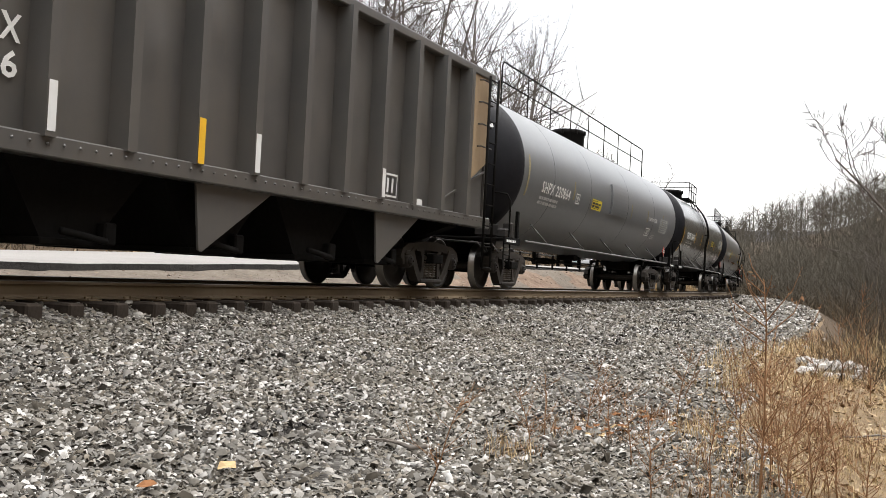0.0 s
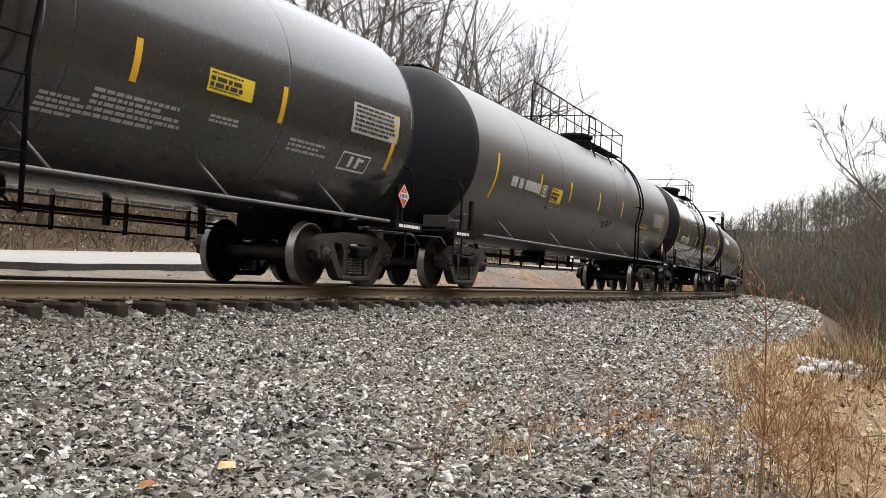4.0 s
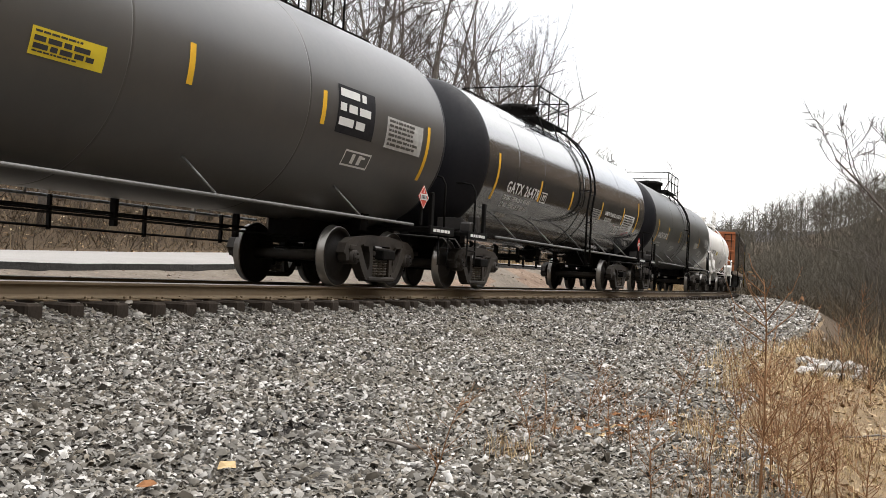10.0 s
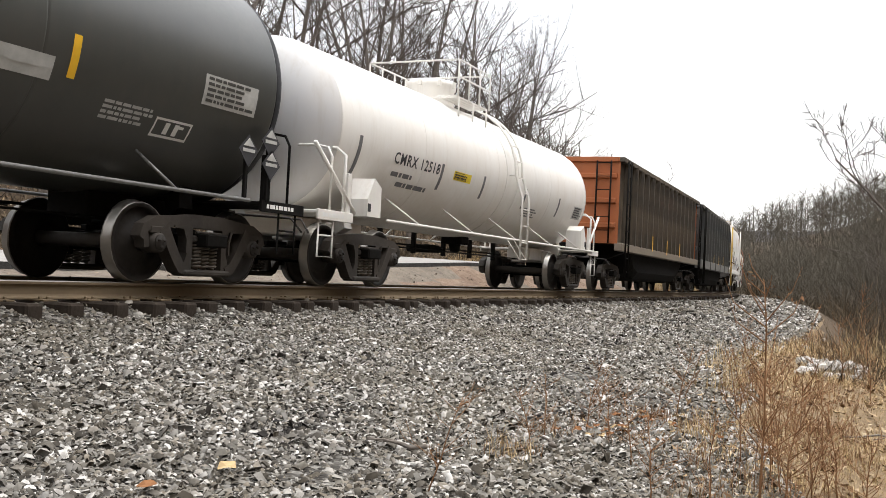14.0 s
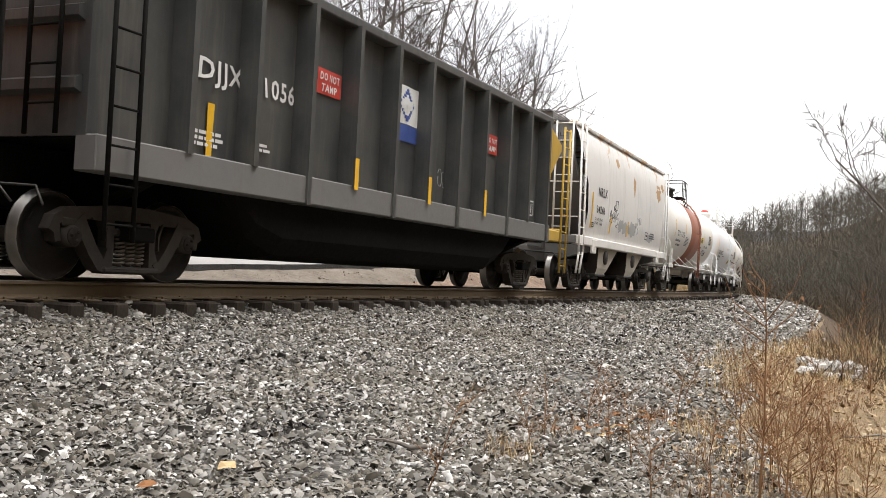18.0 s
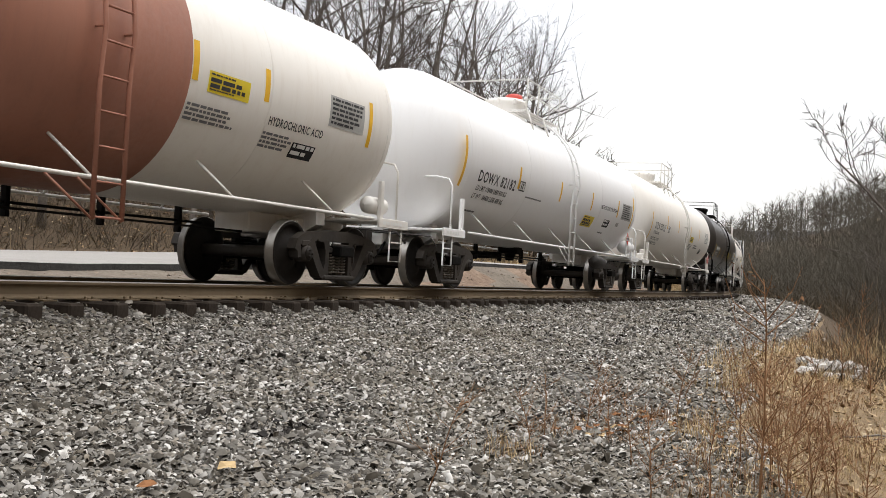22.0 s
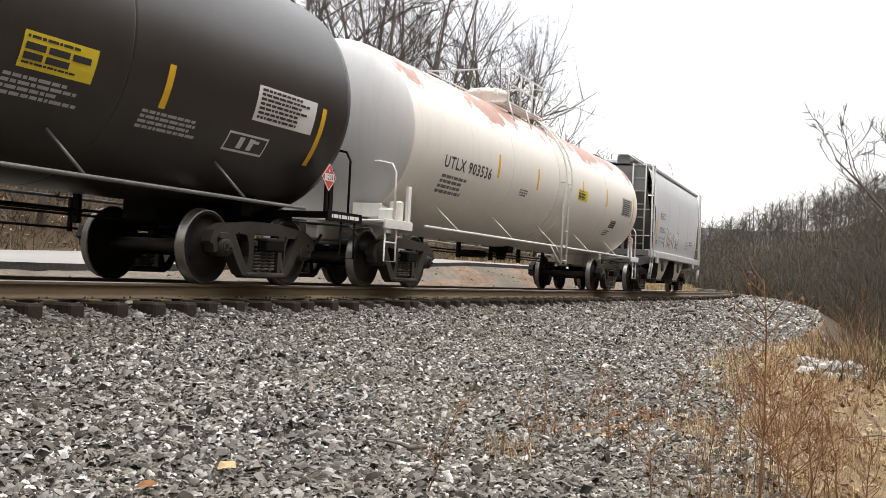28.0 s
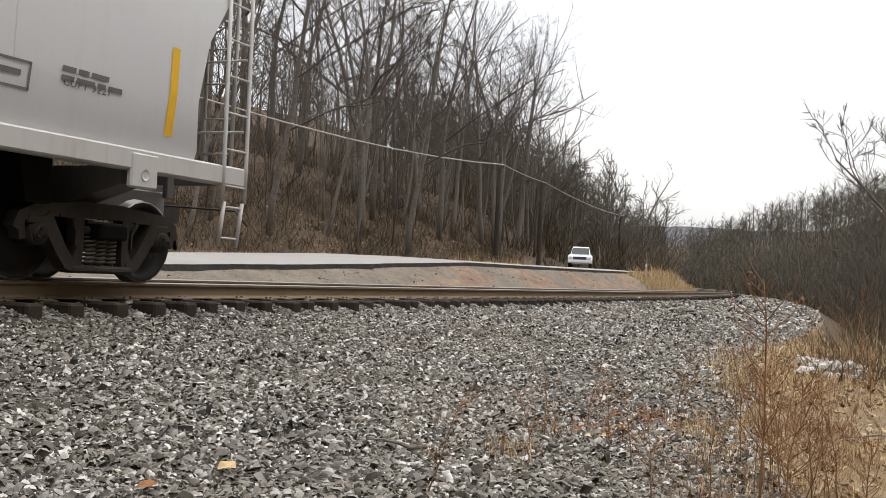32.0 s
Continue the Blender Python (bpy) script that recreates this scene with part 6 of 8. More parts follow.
tank_car(dict(label="charcoal tank car with a side ladder and pale patches", F=-20.3, R=-7.8, ends=(-21.2, -7.25), rad=1.47, mat=M_CHAR, head=M_HEADBLK, joints=[-3.87, -1.35, 0.0, 3.3], ladder=-0.72, strap=True, dome=-0.9, valve=0.5,
              stripes=[(-6.7, 2.05, 0.85), (-4.5, 2.12, 0.44), (-1.75, 2.12, 0.43), (0.25, 2.13, 0.43), (3.68, 2.15, 0.41)], texts=[("RACX 51570", -6.33, 1.9, 1.82, 0.19)], print=[(-6.28, 1.76, 2, 1.05, 0.05), (-3.05, 1.74, 4, 0.95, 0.03), (0.1, 2.0, 6, 0.9, 0.03), (1.6, 1.8, 2, 0.5, 0.03), (4.2, 1.85, 4, 0.8, 0.03)], boxes=[(5.0, 1.8, 0.6, 0.2)],
              plates=[(-0.14, 1.88, 0.5, 0.15, M_PALE, M_PALE, 1), (2.5, 2.1, 0.95, 0.22, M_PALE, M_PALE, 1), (5.6, 2.38, 1.0, 0.34, M_PALE, M_CHAR, 5)], placards=[], pale_placards=[(6.55, 1.62), (7.0, 1.78), (7.03, 1.5)], head_texts=[("RACX 51570", 0.0, 3.2, 1.0, 0.13, M_WHITE)]))
tank_car(dict(label="dusty white tank car with a squat dome", bare_end=True, tape=M_PRINTD, end_box=True, head=M_GREYHEAD, head_label="dingy white tank head", F=-3.95, R=6.9, ends=(-5.4, 6.8), rad=1.3, zc=2.35, mat=M_DIRTYW, trim=M_WTRIM, ink=M_DARKTXT, dome_mat=M_WTRIM, fit=M_WTRIM, ladder=0.05, strap=True, dome=-1.4, platform_len=1.0, joints=[-4.2, -0.76, 2.6], depth=0.7, valve=0.2,
              stripes=[(-6.45, 1.95, 0.6), (-3.44, 1.96, 0.45), (-1.46, 1.97, 0.43), (0.97, 1.97, 0.43), (3.35, 1.97, 0.43)], texts=[("CMRX 12518", -5.3, 1.99, 1.75, 0.175)], print=[(-5.25, 1.86, 1, 1.05, 0.07), (-4.95, 1.72, 1, 1.6, 0.07), (1.2, 1.8, 4, 0.9, 0.03)], panels=[(-2.92, 2.13, 0.8, 0.16)], plates=[(4.6, 2.1, 0.7, 0.3, M_PALE, M_DARKTXT, 5)], placards=[]))
tub_car(dict(name="gondola", cat="gondola car", label="dusty brown gondola car with a rust-orange end", F=10.9, R=22.55, ends=(9.7, 23.85), top=3.68, sill=1.36, sill_h=0.2, mat=M_GONBROWN, end=M_ORANGE, sill_mat=M_SILLTAN, ribs=15, rib_span=(-6.5, 6.02), rib_w=0.075, belly="tub",
             texts=[("DJ", -5.36, 2.27, 0.36, 0.23), ("JX", -4.58, 2.27, 0.36, 0.23), ("30", -5.42, 1.95, 0.42, 0.22), ("394", -4.68, 1.93, 0.6, 0.22)], print=[(-5.45, 1.7, 2, 0.5, 0.05), (-4.6, 1.7, 2, 0.4, 0.04)], signs=[(-1.95, 3.08, 0.6, 0.38, M_RED), (-1.02, 3.12, 0.64, 0.42, M_WHITE), (-1.02, 2.69, 0.64, 0.4, M_BLUE), (-0.16, 3.12, 0.62, 0.38, M_RED)],
             sign_texts=[("DO NOT", -1.9, 2.9, 0.5, 0.11), ("TAMP", -1.86, 2.74, 0.42, 0.11), ("DO NOT", -0.11, 2.94, 0.5, 0.11), ("TAMP", -0.07, 2.78, 0.42, 0.11)], stripes=[(-2.92, 0.48, 1.56), (-0.24, 0.5, 1.55), (2.44, 0.5, 1.56)], scrawls=[(scribble(-2.15, 1.45, 0.55, 0.5, 4, 8), 0.014, M_PALE)], boxes=[(4.95, 2.1, 0.5, 0.5)]))
tub_car(dict(name="gondola", cat="gondola car", label="scuffed black gondola car with a yellow end", F=26.25, R=38.25, ends=(24.95, 38.4), ext=(0.0, 1.1), top=3.68, sill=1.42, sill_h=0.34, mat=M_GONBLACK, rear=M_YEND, sill_mat=M_SILLGREY, ribs=11, rib_span=(-6.05, 5.98), rib_w=0.075, rib_d=0.15, deep=0.12, long_ribs=True, diamonds=[(-0.66, 2.9, 0.28)], belly="tub", ladder_mats=(M_BLACK, M_YEND), gusset=[(6.16, 7.2, M_YEND)],
             texts=[("DJJX", -5.93, 2.34, 0.86, 0.235), ("1056", -4.68, 2.34, 0.72, 0.235)], print=[(-6.0, 1.75, 3, 0.7, 0.04), (-4.85, 1.75, 2, 0.5, 0.035), (3.6, 1.75, 2, 0.5, 0.035)], signs=[(-3.46, 2.96, 0.66, 0.34, M_RED), (-1.12, 3.2, 0.92, 0.6, M_WHITE), (-1.12, 2.59, 0.92, 0.26, M_BLUE), (2.6, 2.97, 0.62, 0.36, M_RED)],
             sign_texts=[("DO NOT", -3.42, 2.81, 0.56, 0.1), ("TAMP", -3.36, 2.66, 0.44, 0.1), ("DO NOT", 2.65, 2.81, 0.52, 0.1), ("TAMP", 2.7, 2.66, 0.42, 0.1)], stripes=[(-5.66, 0.65, 1.75), (-2.44, 0.44, 1.6), (-0.03, 0.44, 1.6), (2.37, 0.48, 1.6)], boxes=[(4.98, 1.92, 0.48, 0.32)], scrawls=[(scribble(0.6, 1.75, 0.5, 0.3, 3, 12), 0.008, M_PALE)]))
TAG_A = [[(-2.56, 1.91), (-2.59, 2.1), (-2.49, 2.22), (-2.44, 2.11), (-2.5, 1.97), (-2.41, 2.01)], [(-2.32, 1.88), (-2.32, 2.13), (-2.17, 2.2), (-2.18, 2.05), (-2.29, 2.0)], [(-2.09, 1.93), (-2.07, 2.17)],
         [(-2.05, 2.23), (-1.84, 2.23), (-1.93, 2.22), (-1.96, 1.92)], [(-1.64, 2.2), (-1.83, 2.09), (-1.8, 2.02), (-1.63, 2.06), (-1.64, 1.89), (-1.89, 1.82), (-1.67, 1.8)], [(-2.15, 2.23), (-2.14, 2.36), (-2.03, 2.4), (-1.99, 2.32), (-2.07, 2.27)],
         [(-1.98, 2.5), (-1.74, 2.53), (-1.75, 2.28), (-1.99, 2.26), (-1.98, 2.5)]]
TAG_B = [[(0.85, 1.99), (0.88, 2.25), (1.08, 2.21), (0.96, 2.07), (0.85, 1.99)], [(1.18, 2.04), (1.2, 2.26), (1.4, 2.26), (1.39, 2.06)], [(0.69, 1.78), (0.71, 2.1), (0.78, 1.95)], [(1.0, 1.95), (1.05, 1.75), (1.2, 1.95)]]
covered_hopper(dict(label="stained white two-bay covered hopper car", F=42.3, R=50.55, ends=(40.7, 52.05), top=4.1, mat=M_HOPPERW, trim=M_WTRIM, bay_mat=M_DIRTYBAY, end_mat=M_GTRIM, seams=5, texts=[("NRLX", -3.99, 2.49, 0.96, 0.22), ("34246", -4.08, 2.05, 0.88, 0.19), ("LD LMT  233600", -4.14, 1.85, 0.8, 0.07), ("LT WT    52400", -4.14, 1.74, 0.8, 0.07)], stripes=[(-4.52, 0.9, 2.08), (-2.46, 0.46, 1.82), (-0.34, 0.44, 1.84)],
                    boxes=[(-4.45, 1.78, 0.26, 0.12), (2.2, 1.9, 0.4, 0.24)], scrawls=[(TAG_A, 0.012, M_SPRAY), (TAG_B, 0.01, M_SPRAYG)], blobs=[(-1.75, -0.75, 1.6, 2.15, M_OVERPAINT), (-1.2, 0.1, 1.58, 2.05, M_OVERPAINT), (-0.4, 1.0, 1.58, 2.15, M_OVERPAINT), (2.2, 3.6, 1.56, 1.9, M_OVERPAINT), (0.15, 0.6, 2.75, 3.55, M_RUSTSPOT), (3.6, 4.6, 2.95, 3.65, M_RUSTSPOT), (4.5, 5.1, 3.3, 3.7, M_RUSTSPOT), (-2.0, -1.5, 3.4, 3.75, M_RUSTSPOT)], print=[(2.9, 1.9, 3, 0.8, 0.04)], end_texts=[("NRLX", 0.1), ("34246", 0.1)]))
tank_car(dict(label="white tank car with a red-brown band and stains", bare_end=True, F=54.7, R=65.0, ends=(53.95, 65.4), rad=1.5, mat=M_CREAM, trim=M_WTRIM, ink=M_DARKTXT, ladder=0.0, ladder_mat=M_BANDRED, band=(-1.65, 1.26, M_BANDRED), joints=[-3.4, 2.8], dome=-0.3, platform_len=0.8, fit=M_BLACK, dome_mat=M_IRON, depth=0.72,
              stripes=[(-5.85, 2.4, 0.62), (-3.2, 2.5, 0.43), (1.33, 2.48, 0.44), (2.7, 2.46, 0.4), (5.32, 2.38, 0.65)], texts=[("TILX 112136", -5.34, 2.15, 1.87, 0.2), ("HYDROCHLORIC ACID", 2.84, 2.01, 1.27, 0.1)], print=[(-5.4, 2.02, 1, 1.7, 0.07), (-4.95, 1.86, 1, 1.25, 0.07), (-3.1, 2.2, 7, 1.0, 0.03), (1.3, 2.02, 4, 0.9, 0.03), (2.8, 1.92, 4, 0.7, 0.03)], panels=[(1.57, 2.42, 0.78, 0.24)], plates=[(3.5, 1.88, 0.55, 0.19, M_HEADBLK, M_WHITE, 2), (4.18, 2.62, 0.95, 0.42, M_PALE, M_DARKTXT, 6)], reservoirs=[(5.95, 1.25, 0.6, 0.13)], head_texts=[("TILX 112136", -0.1, 3.0, 0.95, 0.12, M_DARKTXT)]))
tank_car(dict(label="clean white tank car with black lettering", bare_end=True, red_cap=True, F=69.2, R=80.75, ends=(68.8, 81.6), rad=1.53, mat=M_TWHITE, trim=M_TWHITE, ink=M_DARKTXT, ladder=0.03, fit=M_WTRIM, dome_mat=M_WTRIM, dome=-0.6, joints=[-3.0, 2.9], depth=0.85, valve=0.2,
              stripes=[(-6.54, 2.3, 0.9), (-3.6, 2.3, 0.44), (-0.72, 2.29, 0.44), (2.0, 2.3, 0.45), (4.72, 2.32, 0.46), (6.48, 2.34, 0.92)], texts=[("DOWX 82182", -5.78, 2.02, 2.0, 0.2), ("LD LMT 178400 LB80 900 KG", -5.72, 1.86, 1.62, 0.09), ("LT WT   84600 LB38 400 KG", -5.72, 1.71, 1.62, 0.09), ("METHOXYDIHYDROPYRAN", 2.93, 2.2, 1.77, 0.1)], print=[(-3.0, 1.98, 1, 1.3, 0.03), (-5.6, 1.5, 1, 0.6, 0.03), (3.6, 1.62, 1, 0.6, 0.03)], boxes=[(-3.55, 2.25, 0.34, 0.2)], panels=[(1.66, 1.94, 0.95, 0.27)],
              plates=[(3.6, 1.96, 0.58, 0.2, M_HEADBLK, M_WHITE, 2), (5.2, 2.52, 1.15, 0.45, M_PALE, M_DARKTXT, 7), (4.9, 1.95, 0.3, 0.1, M_PALE, M_PALE, 1)], placards=[(6.06, 1.55, "")], reservoirs=[(6.8, 1.33, 0.75, 0.19), (3.6, 0.78, 0.7, 0.17)]))
tank_car(dict(label="cream tank car with black lettering", F=84.8, R=98.0, ends=(84.0, 98.85), rad=1.55, mat=M_CREAM, trim=M_WTRIM, ink=M_DARKTXT, ladder=-0.2, fit=M_WTRIM, dome_mat=M_WTRIM, dome=-1.5, joints=[-5.9, -3.25, 1.1, 3.95], valve=0.3,
              stripes=[(-7.2, 2.2, 0.85), (-4.25, 2.46, 0.45), (-1.7, 2.46, 0.43), (1.4, 2.46, 0.4), (3.97, 2.45, 0.45)], texts=[("UTLX 930127", -6.57, 2.12, 2.02, 0.22), ("THE TANK CAR PEOPLE", -6.58, 1.96, 1.02, 0.09), ("LD LMT 179700 LB  81 500 KG", -6.59, 1.77, 1.43, 0.09), ("LT WT 106300 LB  48 200 KG", -6.59, 1.63, 1.43, 0.09)], print=[(1.5, 1.98, 5, 0.9, 0.03), (3.0, 2.0, 2, 1.2, 0.05)], boxes=[(-3.98, 2.34, 0.32, 0.22)], panels=[(1.55, 2.28, 0.88, 0.22)], plates=[(5.0, 1.9, 0.5, 0.2, M_HEADBLK, M_PALE, 3), (5.75, 2.64, 1.0, 0.44, M_PALE, M_CREAM, 7)], placards=[(7.2, 1.5, ""), (7.55, 1.5, "")]))
tank_car(dict(label="brown-black tank car with yellow strips", F=102.2, R=114.05, ends=(101.5, 114.9), rad=1.58, mat=M_BROWN, ladder=-0.08, strap=True, dome=-0.6, joints=[-3.4, 0.9, 2.94], valve=0.3,
              stripes=[(-6.6, 2.05, 0.8), (-3.9, 2.06, 0.44), (-1.51, 2.06, 0.45), (0.99, 2.09, 0.44), (3.55, 2.1, 0.46), (6.6, 2.0, 0.75)], print=[(-6.1, 2.3, 1, 1.9, 0.16), (-6.1, 2.05, 2, 1.5, 0.05), (1.5, 1.86, 4, 0.95, 0.03), (3.3, 1.83, 4, 1.1, 0.03)], boxes=[(4.8, 1.83, 0.8, 0.22)], panels=[(1.6, 2.24, 0.9, 0.32)], plates=[(5.1, 2.42, 1.3, 0.42, M_WHITE, M_BROWN, 7)], placards=[(6.9, 1.5, "1203")]))
tank_car(dict(label="rust-patched white tank car", head=M_GREYHEAD, head_label="dingy grey-white tank head", F=118.3, R=131.75, ends=(117.35, 132.6), rad=1.53, mat=M_RUSTW, trim=M_WTRIM, ink=M_DARKTXT, ladder=0.25, strap=True, fit=M_WTRIM, dome_mat=M_WTRIM, dome=-1.0, joints=[-3.2, 0.73, 4.13], valve=0.4,
              stripes=[(-4.0, 2.4, 0.45), (-1.6, 2.4, 0.45), (1.9, 2.5, 0.45), (4.24, 2.52, 0.46), (7.3, 2.4, 0.8)], texts=[("UTLX 903536", -6.56, 2.1, 2.22, 0.2)], print=[(-6.5, 1.98, 4, 1.15, 0.05), (-2.6, 2.1, 3, 0.5, 0.03), (4.9, 1.7, 3, 0.6, 0.03)], panels=[(1.5, 2.5, 0.82, 0.26)], plates=[(5.95, 2.68, 1.15, 0.5, M_PALE, M_DARKTXT, 8), (5.12, 1.98, 0.55, 0.2, M_HEADBLK, M_PALE, 3)], placards=[(7.15, 1.57, "")]))
TAG_C = [[(-2.84, 1.57), (-2.91, 1.82), (-2.81, 2.12), (-2.6, 2.26), (-2.28, 2.19), (-2.22, 2.01), (-2.43, 1.87)], [(-2.48, 1.86), (-2.33, 1.59)], [(-2.54, 2.06), (-2.4, 1.98)], [(-2.41, 2.11), (-2.51, 1.95)],
         [(-2.09, 1.62), (-2.07, 1.95), (-1.94, 2.12), (-1.69, 2.12), (-1.56, 1.97), (-1.61, 1.74), (-1.84, 1.57)], [(-2.0, 1.74), (-1.8, 1.68), (-1.78, 1.94), (-1.99, 1.91)], [(-1.33, 1.6), (-1.31, 1.95), (-1.17, 2.12), (-0.99, 2.0), (-1.01, 1.58)],
         [(-0.77, 2.03), (-1.0, 2.05), (-1.0, 1.79)], [(-0.49, 1.61), (-0.47, 1.95), (-0.33, 2.03)], [(-0.32, 2.22), (-0.07, 2.19), (0.02, 1.95), (-0.32, 1.63)], [(0.08, 2.02), (-0.03, 1.54)], [(-0.46, 1.83), (-0.35, 1.71), (-0.24, 1.89)]]
covered_hopper(dict(shift=0.24, ink=M_PRINTD, label="pale grey two-bay covered hopper car, the last of the train", F=136.05, R=144.3, ends=(134.5, 145.8), top=4.1, mat=M_HOPPERG, trim=M_SILLPALE, bay_mat=M_DIRTYBAY, end_mat=M_GTRIM, seams=4, texts=[("RGCX", -3.97, 2.49, 0.95, 0.21), ("20297", -4.05, 2.03, 1.12, 0.19), ("LD LMT  233100", -4.12, 1.82, 1.15, 0.075), ("LT WT    52900", -4.12, 1.68, 1.15, 0.075), ("CUFT 3221", 2.78, 1.84, 0.6, 0.07)], stripes=[(-4.5, 0.92, 2.05), (-2.22, 0.45, 1.8), (-0.3, 0.3, 1.88), (4.3, 0.94, 2.05)],
                    boxes=[(-4.5, 1.75, 0.26, 0.13), (1.85, 1.97, 0.55, 0.26)], scrawls=[(TAG_C, 0.011, M_SPRAYG)], print=[(2.75, 2.02, 2, 0.9, 0.05)], end_texts=[("RGCX", 0.1), ("20297", 0.1)]))


# ---- ties: the near ones singly, the far ones joined ----
def tie_geo(g, m):
    g.box(-0.105, 0.105, -1.3, 1.3, -0.375, -0.195, 0.022, m)


def track_pose(s, z=0.0, turn=0.0):
    x, y, th = track(s)
    return pose(x, y, z, 0, 0, math.degrees(th) + turn)


def build_ties():
    g = Geo()
    tie_geo(g, None)
    me = g.mesh("tie", M_TIE)
    pl = Geo()
    pl.box(-0.09, 0.09, -0.18, 0.18, -0.196, -0.178, 0.004)
    for dx in (-0.05, 0.05):
        for y in (-0.085, 0.085):
            pl.box(dx - 0.014, dx + 0.014, y - 0.014, y + 0.014, -0.185, -0.15, 0.003)
    plate = pl.mesh("tie_plate", M_RAIL)
    rnd = random.Random(5)
    far = Geo()
    for k in range(-620, 780):
        s = 8.62 + 0.543 * k + rnd.uniform(-0.03, 0.03)
        turn = rnd.uniform(-1.2, 1.2)
        if 2.0 < s < 95:
            m = track_pose(s, rnd.uniform(-0.008, 0.0), turn) @ pose(0, rnd.uniform(-0.08, 0.08), 0)
            t = part("tie", me, TRACK, "", m)
            if s < 45:
                for y in (-0.755, 0.755):
                    part("tie_plate", plate, t, "rusty tie plate with spikes", pose(0, y, 0))
        else:
            tie_geo(far, track_pose(s, 0, turn))
    tagged(part("far_ties", far.mesh("far_ties", M_TIE), TRACK, "dark timber ties"), kind="stuff")


build_ties()


# ---- loose stones, blades and twigs, gathered as arrays ----
def raw_mesh(name, co, fc, mats):
    me = bpy.data.meshes.new(name)
    n, m, w = len(co), len(fc), fc.shape[1]
    me.vertices.add(n)
    me.vertices.foreach_set("co", co.astype(np.float32).ravel())
    me.loops.add(m * w)
    me.loops.foreach_set("vertex_index", fc.astype(np.int32).ravel())
    me.polygons.add(m)
    me.polygons.foreach_set("loop_start", np.arange(m, dtype=np.int32) * w)
    me.update(calc_edges=True)
    for mt in mats:
        me.materials.append(mt)
    return me


# a crushed stone: four corners below, a crooked ridge above, flat facets between
STONE_V = [(-1, -0.8, -0.7), (0.9, -0.9, -0.7), (1, 0.8, -0.7), (-0.8, 0.9, -0.7), (-0.6, -0.2, 1), (0.6, 0.25, 0.85)]
STONE_F = [(0, 1, 5), (0, 5, 4), (1, 2, 5), (2, 4, 5), (2, 3, 4), (3, 0, 4)]


def stones(name, zones, mat, label, seed):
    rng = np.random.default_rng(seed)
    allv = []
    base = np.array(STONE_V, float)
    for s0, s1, l0, l1, dens, size, lift in zones:
        n = int((s1 - s0) * (l1 - l0) * dens)
        s, l = rng.uniform(s0, s1, n), rng.uniform(l0, l1, n)
        # none where the ground lies beside or right under the camera's place
        ok = (l + 8.65 < 1.3 * s + 0.4) & (s * s + (l + 8.65) ** 2 > 15.0) & (l > np.array([grass_edge(a) for a in s]) - 0.25)
        s, l = s[ok], l[ok]
        n = len(s)
        z = np.array([height(a, b) for a, b in zip(s, l)])
        pts = np.array([spot(a, b, c) for a, b, c in zip(s, l, z)])
        sz = size * rng.lognormal(0, 0.36, n)
        dim = np.stack([sz, sz * rng.uniform(0.4, 0.8, n), sz * rng.uniform(0.2, 0.5, n)], 1) / 2
        v = base[None] * dim[:, None] * rng.uniform(0.8, 1.12, (n, 6, 1)) + rng.normal(0, 0.1, (n, 6, 3)) * dim[:, None]
        a, b, c = rng.uniform(0, 6.283, n), rng.normal(0, 0.5, n), rng.normal(0, 0.45, n)
        ca, sa, cb, sb, cc, sc = np.cos(a), np.sin(a), np.cos(b), np.sin(b), np.cos(c), np.sin(c)
        R = np.stack([np.stack([ca * cb, ca * sb * sc - sa * cc, ca * sb * cc + sa * sc], 1), np.stack([sa * cb, sa * sb * sc + ca * cc, sa * sb * cc - ca * sc], 1), np.stack([-sb, cb * sc, cb * cc], 1)], 1)
        v = np.einsum("nij,nkj->nki", R, v) + pts[:, None]
        v[:, :, 2] += (dim[:, 2] * lift * rng.uniform(0.0, 1.0, n))[:, None]
        allv.append(v)
    co = np.concatenate(allv)
    n = len(co)
    fc = (np.array(STONE_F)[None] + (np.arange(n) * 6)[:, None, None]).reshape(-1, 3)
    return setting(name, raw_mesh(name, co.reshape(-1, 3), fc, [mat]), label, "gravel", "stuff")


stones("ballast", [(1.5, 8.5, -8.7, -4.2, 2300, 0.029, 2.2), (2.5, 15, -4.4, -1.3, 1500, 0.031, 2.2), (8.5, 15, -7.4, -4.2, 1300, 0.032, 2.2), (15, 28, -6.9, -1.3, 420, 0.044, 2.0), (28, 60, -6.5, -1.42, 70, 0.095, 1.6), (60, 130, -6.0, -1.42, 10, 0.17, 1.0),
                   (1.5, 18, -1.42, -0.95, 420, 0.04, 1.6), (18, 32, -1.42, -0.95, 160, 0.055, 1.4), (1.5, 30, -0.95, -0.6, 170, 0.05, 0.8), (1.5, 30, -0.6, 2.4, 30, 0.06, 0.8), (30, 70, -1.15, 2.4, 15, 0.09, 0.8)], M_STONE, "loose grey crushed-stone ballast", 3)


